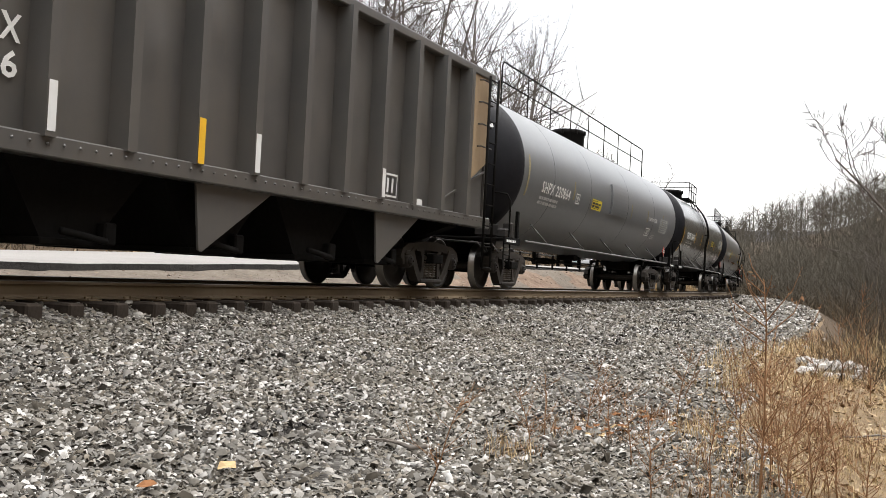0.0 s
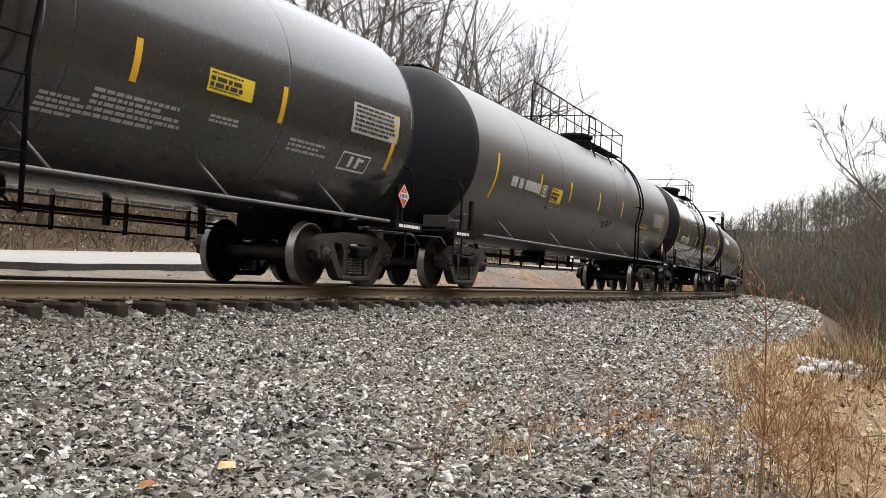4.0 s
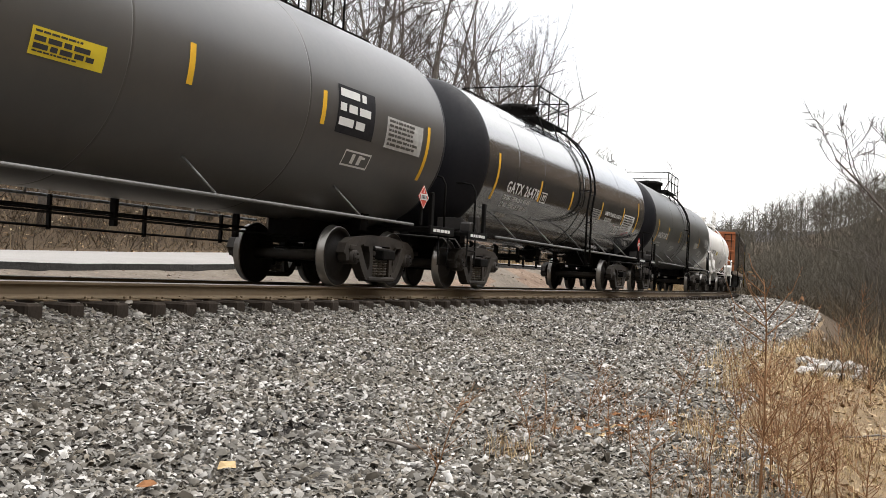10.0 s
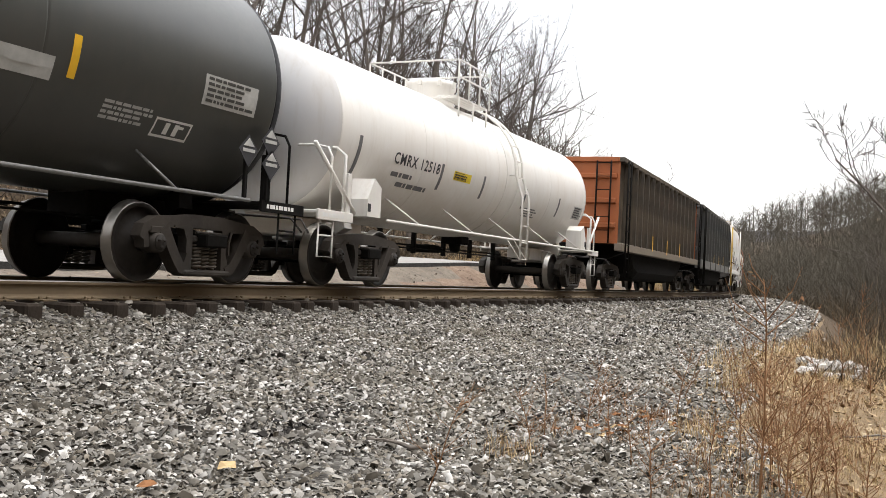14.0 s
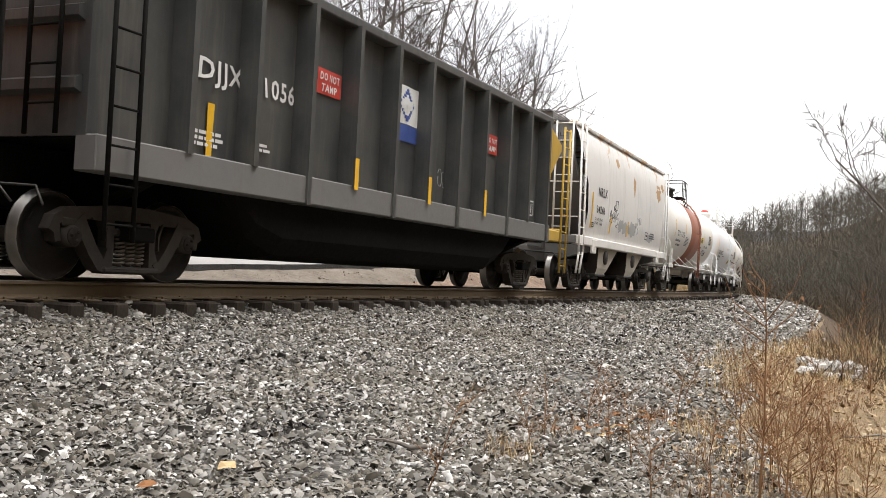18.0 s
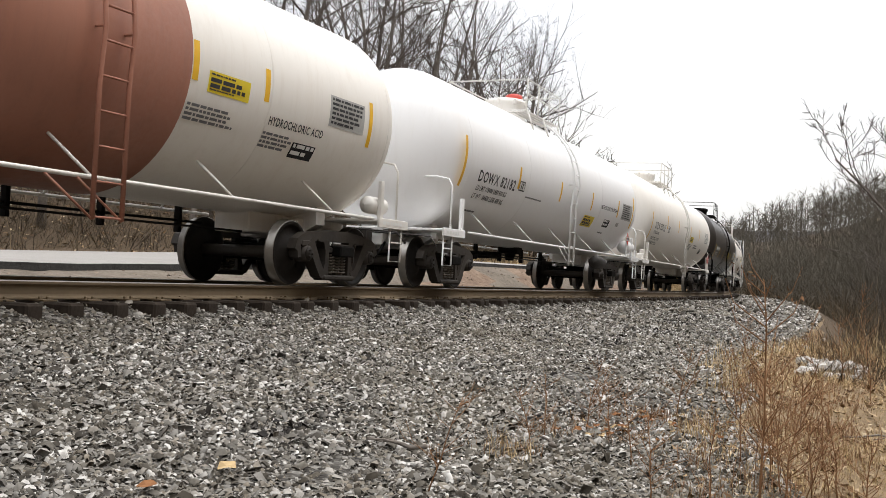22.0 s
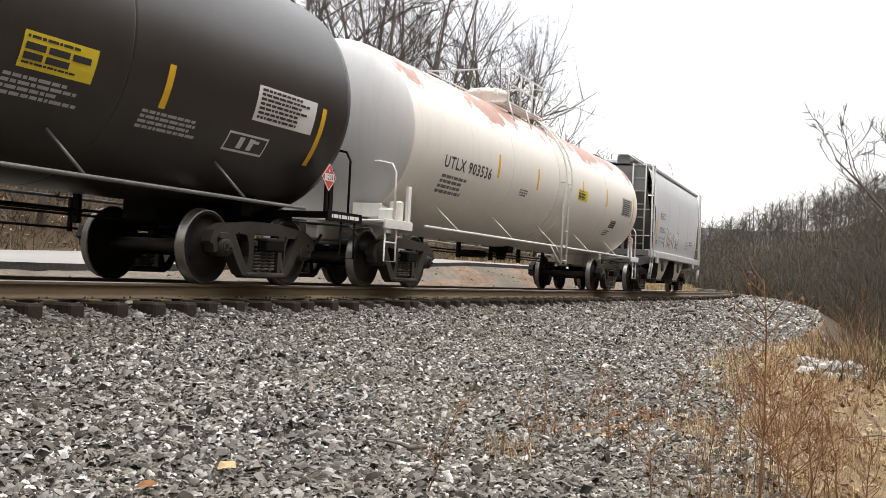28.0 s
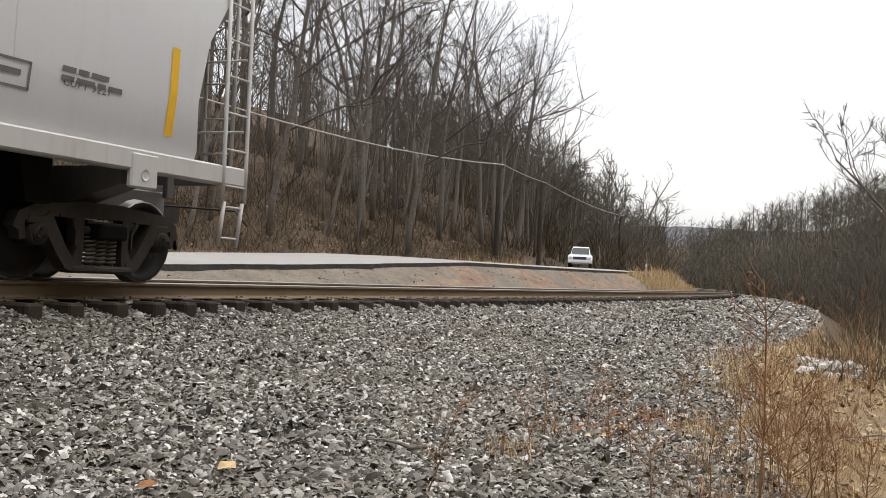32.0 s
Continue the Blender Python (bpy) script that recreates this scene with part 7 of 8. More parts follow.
def crib_heaps():
    """Ballast heaped up between the tie ends, with loose stones on it."""
    rng = random.Random(77)
    heap, loose = Geo(), Geo()
    for k in range(-12, 68):
        s0 = 8.62 + 0.543 * (k + 0.5)
        crest = rng.uniform(-0.29, -0.225)

        def top(u, l):
            low = height(s0, l) - 0.02
            f = lerp(-l, [(0.85, 0.8), (1.12, 1.0), (1.3, 0.72), (1.62, 0.0)])
            return low + max(0.0, crest - low) * f * (1 - 0.55 * (u / 0.2) ** 2)
        us, ls = [-0.2, -0.1, 0.0, 0.1, 0.2], [-0.85, -1.0, -1.12, -1.22, -1.32, -1.45, -1.62]
        vs = [tuple(spot(s0 + u, l, top(u, l) + rng.uniform(-0.012, 0.012))) for u in us for l in ls]
        m = len(ls)
        heap.add(vs, [(i * m + j, i * m + j + 1, i * m + m + j + 1, i * m + m + j) for i in range(4) for j in range(m - 1)], True)
        for _ in range(46 if s0 < 25 else 24):
            u, l = rng.uniform(-0.2, 0.2), rng.uniform(-1.6, -0.9)
            r = rng.uniform(0.014, 0.03) * (1 if s0 < 25 else 1.4)
            mt = pose(*spot(s0 + u, l, top(u, l) + 0.25 * r), rng.uniform(-30, 30), rng.uniform(-30, 30), rng.uniform(0, 360)) @ Matrix.Diagonal((r, r * rng.uniform(0.5, 0.9), r * rng.uniform(0.35, 0.7), 1))
            loose.add([tuple(mt @ Vector(v)) for v in STONE_V], STONE_F, False)
    setting("ballast_heaps", heap.mesh("ballast_heaps", M_GRAVEL), "crushed stone heaped between the tie ends", "gravel", "stuff")
    setting("loose_stones", loose.mesh("loose_stones", M_STONE), "loose crushed stones lying between the tie ends", "gravel", "stuff")


crib_heaps()
M_DARKSTONE = island_mat("dark_cinder", [(0.0, (0.012, 0.011, 0.01)), (0.7, (0.035, 0.031, 0.028)), (1.0, (0.12, 0.11, 0.10))])
stones("cinders", [z for ps, pl, pr in PITS for z in ((ps - pr, ps + pr, pl - 0.3 * pr, pl + 0.3 * pr, 260 / pr, 0.03 + 0.012 * pr, 2.0), (ps - 0.4 * pr, ps + 1.7 * pr, pl - 0.1 * pr, pl + 0.5 * pr, 120 / pr, 0.03 + 0.012 * pr, 2.0))], M_DARKSTONE, "dark cinders in the hollows of the ballast", 4)
M_CHALK = island_mat("white_rubble", [(0, (0.30, 0.285, 0.26)), (1, (0.56, 0.54, 0.50))])


def rubble(s, l, r, seed):
    g = Geo()
    rnd = random.Random(seed)
    g.box(-r, r, -r * 0.7, r * 0.7, -r * 0.35, r * 0.45, r * 0.28)
    g.v = [(x + rnd.uniform(-0.12, 0.12) * r, y + rnd.uniform(-0.12, 0.12) * r, z + rnd.uniform(-0.12, 0.12) * r) for x, y, z in g.v]
    return thing("rock", "rough whitish rock lying in the dry grass", "rock", pose(*spot(s, l, height(s, l) + r * 0.2), rnd.uniform(-15, 15), rnd.uniform(-15, 15), rnd.uniform(0, 360)), "rocks in the grass", g.mesh("rock", M_CHALK))


rnd = random.Random(77)
for k in range(22):
    rubble(15.3 + rnd.uniform(-0.7, 0.9), -7.75 + rnd.uniform(-0.4, 0.4), rnd.uniform(0.08, 0.17), k)
for k, (s, l, r) in enumerate([(22.0, -6.9, 0.1), (12.5, -6.5, 0.07), (30, -6.9, 0.1), (11.2, -5.6, 0.06), (17, -5.9, 0.07), (24, -5.2, 0.08), (20, -4.2, 0.07)]):
    rubble(s, l, r, 40 + k)


# ---- dry grass, weeds and leaves ----
def blades(name, zones, mat, label, seed, category="grass", lean=0.5, strays=False):
    rng = np.random.default_rng(seed)
    co = []
    for s0, s1, l0, l1, n, h, w, clump in zones:
        nc = max(1, n // clump)
        cs, cl, ch = rng.uniform(s0, s1, nc), rng.uniform(l0, l1, nc), rng.lognormal(0, 0.35, nc)
        for a, b, hh in zip(cs, cl, ch):
            edge = grass_edge(a)
            if b < 0 and not strays and b > edge + rng.uniform(-0.2, 0.35):
                continue
            d = rng.normal(0, 0.09 + 0.05 * h, (clump, 2))
            ang, tilt = rng.uniform(0, 6.283, clump), np.abs(rng.normal(0, lean, clump)) + 0.1
            hgt = h * hh * rng.uniform(0.4, 1.15, clump)
            p = spot(a, b, height(a, b) - 0.02)
            base = np.array([p.x, p.y, p.z])[None] + np.concatenate([d, np.zeros((clump, 1))], 1)
            out = np.stack([np.cos(ang), np.sin(ang), np.zeros(clump)], 1)
            side = np.stack([-np.sin(ang), np.cos(ang), np.zeros(clump)], 1) * (w / 2)
            midp = base + out * (hgt * 0.45 * np.sin(tilt * 0.6))[:, None] + np.array([0, 0, 1.0]) * (hgt * 0.55 * np.cos(tilt * 0.6))[:, None]
            tip = midp + out * (hgt * 0.55 * np.sin(tilt * 1.6))[:, None] + np.array([0, 0, 1.0]) * (hgt * 0.5 * np.cos(tilt * 1.6))[:, None]
            co.append(np.stack([base - side, base + side, midp + side * 0.8, midp - side * 0.8, tip + side * 0.15, tip - side * 0.15], 1))
    co = np.concatenate(co)
    n = len(co)
    fc = (np.array([(0, 1, 2, 3), (3, 2, 4, 5)])[None] + (np.arange(n) * 6)[:, None, None]).reshape(-1, 4)
    return setting(name, raw_mesh(name, co.reshape(-1, 3), fc, [mat]), label, category, "stuff")


blades("dry_grass", [(3, 9, -9.6, -6.3, 20000, 0.10, 0.0045, 30), (8, 20, -10.8, -6.2, 19000, 0.10, 0.006, 28), (12, 24, -10.5, -6.4, 11000, 0.13, 0.008, 20), (18, 30, -9.5, -6.6, 2600, 0.24, 0.012, 16)], M_GRASS, "flattened straw-coloured winter grass", 11, lean=1.25)
blades("bank_grass", [(62, 84, 2.6, 4.8, 7500, 0.45, 0.018, 20), (50, 66, 11.2, 13.0, 1500, 0.4, 0.018, 14), (84, 130, 2.6, 6, 2200, 0.6, 0.04, 14)], M_GRASS, "tall straw-coloured grass on the bank", 12, lean=0.6)

blades("rust_weeds", [(6.5, 8.2, -7.3, -6.5, 900, 0.13, 0.004, 60), (5.3, 5.9, -6.8, -6.5, 120, 0.12, 0.004, 60), (5.5, 9, -8.5, -7.5, 1700, 0.15, 0.004, 36), (9, 16, -8.2, -7.0, 1300, 0.18, 0.005, 40), (17, 30, -8.6, -6.6, 1400, 0.3, 0.009, 30)], M_WEED, "low rust-brown dead weeds", 13, lean=0.95, strays=True)
blades("straw_tufts", [(7.2, 7.6, -7.5, -7.25, 130, 0.18, 0.005, 42), (9.2, 12.5, -7.2, -6.9, 190, 0.26, 0.006, 38), (13, 16, -6.7, -6.35, 130, 0.3, 0.008, 32), (5.4, 5.8, -6.75, -6.5, 90, 0.14, 0.004, 30), (16.5, 19, -8.6, -7.8, 500, 0.5, 0.008, 40)], M_GRASS, "upright tufts of straw-coloured grass at the gravel's edge", 14, lean=0.6, strays=True)


def weed(seed, h, branches):
    """A dead stalk with side shoots and shrivelled seed heads."""
    rnd = random.Random(seed)
    g, t = Geo(), Geo()
    pts = [Vector((0, 0, 0))]
    d = Vector((rnd.uniform(-0.12, 0.12), rnd.uniform(-0.12, 0.12), 1))
    for k in range(5):
        d = (d + Vector((rnd.uniform(-0.12, 0.12), rnd.uniform(-0.12, 0.12), 0))).normalized()
        pts.append(pts[-1] + d * h / 5)
    g.pipe(pts, 0.006, 5, r2=0.002)
    shoots = []
    for k in range(branches):
        f = rnd.uniform(0.2, 1.0)
        i = min(4, int(f * 5))
        p = pts[i].lerp(pts[i + 1], f * 5 - i)
        a, up = rnd.uniform(0, 6.28), rnd.uniform(0.5, 1.4)
        ln = h * rnd.uniform(0.10, 0.32) * (1.2 - f * 0.6)
        q = p + Vector((math.cos(a), math.sin(a), up)).normalized() * ln
        q2 = q + Vector((math.cos(a) * 0.4, math.sin(a) * 0.4, 1)).normalized() * ln * 0.6
        shoots.append(Geo().pipe([p, q, q2], 0.0032, 3, False, None, 0.0012).mesh("side_shoot", M_WEED))
        for j in range(5):
            c = p.lerp(q2, rnd.uniform(0.3, 1.0)) + Vector((rnd.gauss(0, 0.016), rnd.gauss(0, 0.016), rnd.gauss(0, 0.016)))
            u, w = Vector((rnd.gauss(0, 1), rnd.gauss(0, 1), rnd.gauss(0, 1))).normalized(), Vector((rnd.gauss(0, 1), rnd.gauss(0, 1), rnd.gauss(0, 1))).normalized()
            r = rnd.uniform(0.004, 0.009)
            t.add([c - u * r * 1.6, c + w * r * 0.7, c + u * r * 1.6, c - w * r * 0.7], [(0, 1, 2, 3)])
    return g.mesh("stalk", M_WEED), shoots, t.mesh("seed_heads", M_WEED)


WEEDS = [weed(k, 1.0, n) for k, n in ((1, 14), (2, 22), (3, 30), (4, 18))]


def place_weed(s, l, h, k, turn):
    st, shoots, sd = WEEDS[k % 4]
    ob = thing("weed", "dead rust-brown weed with shrivelled seed heads", "weed", pose(*spot(s, l, height(s, l) - 0.02), 0, 0, turn) @ Matrix.Diagonal((h ** 0.5 * 1.1, h ** 0.5 * 1.1, h, 1)), "weeds beside the ballast")
    stalk = part("stalk", st, ob)
    for sh in shoots:
        part("side_shoot", sh, stalk)
    tagged(part("foliage", sd, ob), kind="stuff")


rnd = random.Random(9)
for s, l, h, k in [(5.35, -8.02, 1.25, 1), (5.7, -8.1, 0.7, 2), (5.2, -7.8, 0.55, 0), (6.2, -8.35, 0.6, 2), (6.6, -7.75, 0.55, 1), (5.0, -8.25, 0.5, 3), (7.2, -8.2, 0.6, 0), (4.3, -6.65, 0.5, 3), (5.2, -7.5, 0.5, 2), (6.0, -7.2, 0.45, 2), (6.6, -6.9, 0.42, 1),
                    (6.9, -6.65, 0.5, 2), (6.3, -6.55, 0.45, 0), (7.4, -6.6, 0.4, 2), (5.9, -6.6, 0.38, 2), (8.3, -7.0, 0.55, 2), (8.8, -7.4, 0.6, 1), (9.6, -6.8, 0.5, 3), (10.5, -7.3, 0.6, 2), (12.0, -7.0, 0.75, 1), (13.5, -8.0, 0.8, 2), (19.0, -8.1, 1.3, 3), (22.0, -8.6, 1.5, 1), (25.0, -8.0, 1.2, 0), (27.0, -9.0, 1.5, 2)]:
    place_weed(s, l, h, k, rnd.uniform(0, 360))
for k in range(16):
    place_weed(rnd.uniform(5.4, 13), rnd.uniform(-8.6, -7.5), rnd.uniform(0.3, 0.7), k, rnd.uniform(0, 360))


def leaf(s, l, r, seed, warm):
    rnd = random.Random(seed)
    g = Geo()
    n = 9
    vs = [(0, 0, 0.012)] + [(r * (1 + 0.35 * (k % 2)) * math.cos(6.283 * k / n), r * 0.7 * (1 + 0.35 * (k % 2)) * math.sin(6.283 * k / n), rnd.uniform(0.0, 0.025)) for k in range(n)]
    g.add(vs, [(0, 1 + k, 1 + (k + 1) % n) for k in range(n)])
    thing("leaf", "curled brown fallen leaf on the gravel", "leaf", pose(*spot(s, l, height(s, l) + 0.035), rnd.uniform(-15, 15), rnd.uniform(-15, 15), rnd.uniform(0, 360)), "fallen leaves", g.mesh("leaf", M_LEAF if warm else M_GRASS))


for k, (s, l, r, w) in enumerate([(3.41, -5.75, 0.045, 1), (3.9, -5.8, 0.045, 0), (7.3, -6.7, 0.022, 1), (7.0, -6.7, 0.025, 1), (6.7, -6.65, 0.025, 1), (7.6, -6.7, 0.02, 1), (8.0, -6.8, 0.022, 1), (6.9, -6.8, 0.025, 1), (7.7, -6.85, 0.025, 1), (8.2, -6.9, 0.02, 1)]):
    leaf(s, l, r, k, w)


rnd = random.Random(31)
for k in range(34):
    leaf(rnd.uniform(6.5, 8.3), rnd.gauss(-6.95, 0.22), rnd.uniform(0.014, 0.032), 60 + k, k % 3)


def fallen_branch(s, l, turn, length, seed):
    rnd = random.Random(seed)
    g = Geo()
    pts = [(length * (k / 5 - 0.5), rnd.uniform(-0.05, 0.05) * length, 0.02 + rnd.uniform(0, 0.03)) for k in range(6)]
    g.pipe(pts, 0.014, 6, r2=0.006)
    g.pipe([pts[2], (pts[3][0], 0.12 * length, 0.05), (pts[4][0], 0.22 * length, 0.04)], 0.009, 5, r2=0.004)
    thing("fallen_branch", "grey broken branch lying on the gravel", "branch", pose(*spot(s, l, height(s, l) + 0.025), 0, 0, turn), "", g.mesh("fallen_branch", M_BARK))


fallen_branch(5.05, -6.1, 70, 0.45, 1)
fallen_branch(6.0, -6.7, 20, 0.4, 2)
fallen_branch(9.0, -8.6, 120, 0.9, 3)


# ---- trees ----
def thorn(g, a, b, r):
    """A twig: one slender four-cornered sliver."""
    w = (b - a).cross(Vector((0.6, 0.5, 0.2))).normalized() * r
    g.add([a - w, a + w, b + w * 0.45, b - w * 0.45], [(0, 1, 2, 3)])


def bough(g, rnd, p, d, ln, r, level, kids, thin, up):
    """A limb that bends towards the light and forks into ever finer ones."""
    last = level == len(kids)
    n = (4, 3, 2, 1)[min(3, level)]
    pts, dirs = [p], []
    for k in range(n):
        d = (d + Vector((rnd.gauss(0, 0.21), rnd.gauss(0, 0.21), rnd.gauss(up, 0.14)))).normalized()
        dirs.append(d)
        pts.append(pts[-1] + d * ln / n)
    if last or n == 1:
        thorn(g, pts[0], pts[-1], max(0.0055 * thin, r))
    else:
        g.pipe(pts, max(r, 0.009 * thin), (5, 4, 3, 3)[min(3, level)], False, None, max(0.006 * thin, r * 0.35))
    if last:
        return
    for k in range(kids[level]):
        f = 0.22 + 0.78 * (k + rnd.random()) / kids[level]
        j = min(n - 1, int(f * n))
        q = pts[j].lerp(pts[j + 1], f * n - j)
        w = (dirs[j] * 0.95 + Vector((rnd.gauss(0, 0.5), rnd.gauss(0, 0.5), rnd.gauss(0.05, 0.4)))).normalized()
        bough(g, rnd, q, w, ln * rnd.uniform(0.38, 0.68) * (1.2 - 0.55 * f), r * 0.55 * (1.15 - 0.5 * f), level + 1, kids, thin, up)


def grow(seed, h, r0, base, limbs, kids=(4, 4, 4), spread=0.34, thin=1.0, lean=0.0, simple=False, up=0.07):
    """A bare tree: a trunk that leans and wavers, limbs from its base height on, branches and twigs."""
    rnd = random.Random(seed)
    tr, cr = Geo(), Geo()
    pts = [Vector((0, 0, -0.3))]
    d = Vector((rnd.gauss(0.3 * lean, 0.06), rnd.gauss(0, 0.06), 1))
    n = 9
    for k in range(n):
        d = (d + Vector((rnd.gauss(0.12 * lean, 0.06), rnd.gauss(0, 0.06), 0.04))).normalized()
        pts.append(pts[-1] + d * (h / n))
    tr.pipe(pts[::3] if simple else pts, r0, 4 if simple else 8, True, None, 0.018)
    for i in range(limbs):
        f = base + (1 - base) * ((i + rnd.random()) / limbs)
        k = min(n - 1, int(f * n))
        p = pts[k].lerp(pts[k + 1], f * n - k)
        az = 2.4 * i + rnd.uniform(-0.5, 0.5)
        el = rnd.uniform(0.25, 0.75) + 0.5 * f
        v = Vector((math.cos(az) * math.cos(el) + 0.35 * lean, math.sin(az) * math.cos(el), math.sin(el))).normalized()
        ln = h * spread * (1.25 - 0.95 * f) * rnd.uniform(0.65, 1.3) + 0.05 * h
        bough(cr, rnd, p, v, ln, max(0.014 * thin, r0 * (1.08 - f) * rnd.uniform(0.3, 0.62)), 0 if not simple else 1, kids, thin, up)
    return tr, cr


def tree_meshes(*a, bark=None, **k):
    tr, cr = grow(*a, **k)
    return tr.mesh("trunk", bark or M_BARK), cr.mesh("crown", M_TWIG)


TALL = [tree_meshes(100 + k, h, r, b, li, (4, 4, 3), sp, 1.0, le) for k, (h, r, b, li, sp, le) in enumerate([(20, 0.24, 0.34, 11, 0.42, 0.08), (18, 0.16, 0.42, 10, 0.34, 0.0), (22, 0.28, 0.30, 12, 0.42, 0.05), (16, 0.13, 0.38, 9, 0.32, 0.12), (19, 0.21, 0.34, 11, 0.38, 0.0), (14, 0.10, 0.30, 9, 0.34, 0.15), (21, 0.19, 0.45, 10, 0.34, 0.05)])]
EDGE = [tree_meshes(137 + k, h, r, 0.26, 12, (4, 4, 3), 0.32, 0.85, 0.2) for k, (h, r) in enumerate([(15, 0.12), (12, 0.09), (17, 0.15)])]
LOW = [tree_meshes(200 + k, h, r, b, li, (4, 4, 3), sp, 0.9, 0.2) for k, (h, r, b, li, sp) in enumerate([(9, 0.10, 0.18, 12, 0.46), (11, 0.12, 0.2, 12, 0.42), (7, 0.07, 0.1, 12, 0.50)])]
REACH = [tree_meshes(151, 6.6, 0.07, 0.3, 13, (4, 4, 4), 0.52, 0.8, 0.9)]
SNAG = [tree_meshes(163, 11, 0.2, 0.35, 5, (3, 2), 0.3, 1.6, 0.5, up=0.02)]


def place_tree(kinds, k, s, l, scale, turn, label, group):
    tr, cr = kinds[k % len(kinds)]
    ob = thing("tree", label, "tree", pose(*spot(s, l, height(s, l) - 0.15), 0, 0, turn) @ Matrix.Scale(scale, 4), group)
    part("trunk", tr, ob)
    part("crown", cr, ob)
    return ob


rnd = random.Random(21)
SLOPE_TREE, SCRUB_TREE = "tall bare winter tree on the wooded slope", "bare scrubby tree at the foot of the embankment"
for k in range(60):
    s = 8 + 72 * (k + rnd.random()) / 60
    l = 14.5 + 34 * rnd.random() ** 1.6
    place_tree(TALL, rnd.randrange(7), s, l, rnd.uniform(0.72, 1.06), rnd.uniform(0, 360), SLOPE_TREE, "bare trees on the slope")
for k in range(12):
    place_tree(TALL, rnd.randrange(7), rnd.uniform(50, 63), rnd.uniform(15, 23), rnd.uniform(0.7, 0.9), rnd.uniform(0, 360), SLOPE_TREE, "bare trees on the slope")
for k in range(14):
    place_tree(TALL, rnd.randrange(7), 62 + 26 * (k + rnd.random()) / 14, rnd.uniform(15, 17.5), rnd.uniform(0.62, 0.82), rnd.uniform(0, 360), SLOPE_TREE, "bare trees on the slope")
# the wood's edge leans out over the road
for k in range(9):
    s = 14 + 34 * (k + rnd.random()) / 9
    place_tree(EDGE, k, s, rnd.uniform(13.0, 15.0), rnd.uniform(0.75, 1.1), -70 + rnd.uniform(-35, 35), "slender bare tree leaning out from the wood's edge", "bare trees on the slope")
for k in range(34):
    place_tree(LOW, k, rnd.uniform(30, 120), rnd.uniform(-19, -12.5), rnd.uniform(0.6, 1.0), rnd.uniform(0, 360), SCRUB_TREE, "scrub trees below the track")
place_tree(REACH, 0, 27.0, -11.6, 1.2, 110, "bare tree reaching over the grass", "scrub trees below the track")
place_tree(SNAG, 0, 118.0, 9.6, 1.2, -60, "dead broken snag above the far woods", "bare trees on the slope")


def woods(name, kinds, zones, label, seed, mat):
    """Far woods: simple bare trees, joined."""
    rng = random.Random(seed)
    shapes = []
    for a in kinds:
        tr, cr = grow(*a, simple=True)
        o = len(tr.v)
        fs = [f for f in tr.f if len(f) == 4] + [tuple(i + o for i in f) for f in cr.f if len(f) == 4]
        shapes.append((np.array(tr.v + cr.v), np.array(fs)))
    cos, fcs, o = [], [], 0
    for n, s0, s1, l0, l1, k0, k1 in zones:
        for k in range(n):
            s, l = rng.uniform(s0, s1), rng.uniform(l0, l1)
            v, f = shapes[rng.randrange(len(shapes))]
            c, a = rng.uniform(k0, k1), rng.uniform(0, 6.283)
            p = spot(s, l, height(s, l) - 0.2)
            R = np.array([[math.cos(a), -math.sin(a), 0], [math.sin(a), math.cos(a), 0], [0, 0, 1]]) * c
            cos.append(v @ R.T + np.array([p.x, p.y, p.z]))
            fcs.append(f + o)
            o += len(v)
    return setting(name, raw_mesh(name, np.concatenate(cos), np.concatenate(fcs), [mat]), label, "woods", "stuff")


FAR_KINDS = [(300 + k, h, 0.15, b, 9, (0, 4, 3), sp, 3.8) for k, (h, b, sp) in enumerate([(12, 0.2, 0.42), (10, 0.14, 0.46), (13, 0.25, 0.40), (11, 0.1, 0.44)])]
VALLEY_KINDS = [(310 + k, h, 0.09, b, 10, (0, 4, 3), sp, 2.6) for k, (h, b, sp) in enumerate([(10, 0.12, 0.44), (11, 0.15, 0.42), (8, 0.08, 0.5)])]
woods("far_woods", FAR_KINDS, [(150, 76, 135, 12.5, 45, 0.55, 0.95), (260, 100, 190, 6.0, 40, 0.5, 0.95), (160, 180, 330, 5.5, 50, 0.6, 0.95), (34, 5, 100, 34, 60, 0.6, 0.9)], "brown leafless woods on the hillside", 31, M_FARTWIG)
woods("hill_woods", FAR_KINDS, [(420, 170, 330, -64, -13, 0.75, 1.1), (160, 330, 420, -80, -10, 0.8, 1.1), (120, 200, 330, -110, -60, 0.8, 1.1)], "brown leafless woods on the hill across the valley", 34, M_FARTWIG)
woods("valley_woods", VALLEY_KINDS, [(130, 42, 100, -27, -13.5, 0.6, 1.0), (300, 85, 200, -42, -11, 0.7, 1.15)], "brown leafless woods below the track", 32, M_FARTWIG)
woods("saplings", [(320 + k, h, r, b, 8, (0, 3, 3), sp, 0.9) for k, (h, r, b, sp) in enumerate([(6, 0.03, 0.15, 0.4), (8, 0.045, 0.2, 0.36), (5, 0.025, 0.1, 0.45)])], [(90, 8, 75, 13.0, 24, 0.6, 1.1), (50, 15, 95, 22, 45, 0.8, 1.3), (60, 26, 60, -16, -10.2, 0.5, 1.0)], "thin bare saplings under the trees", 33, M_TWIG)


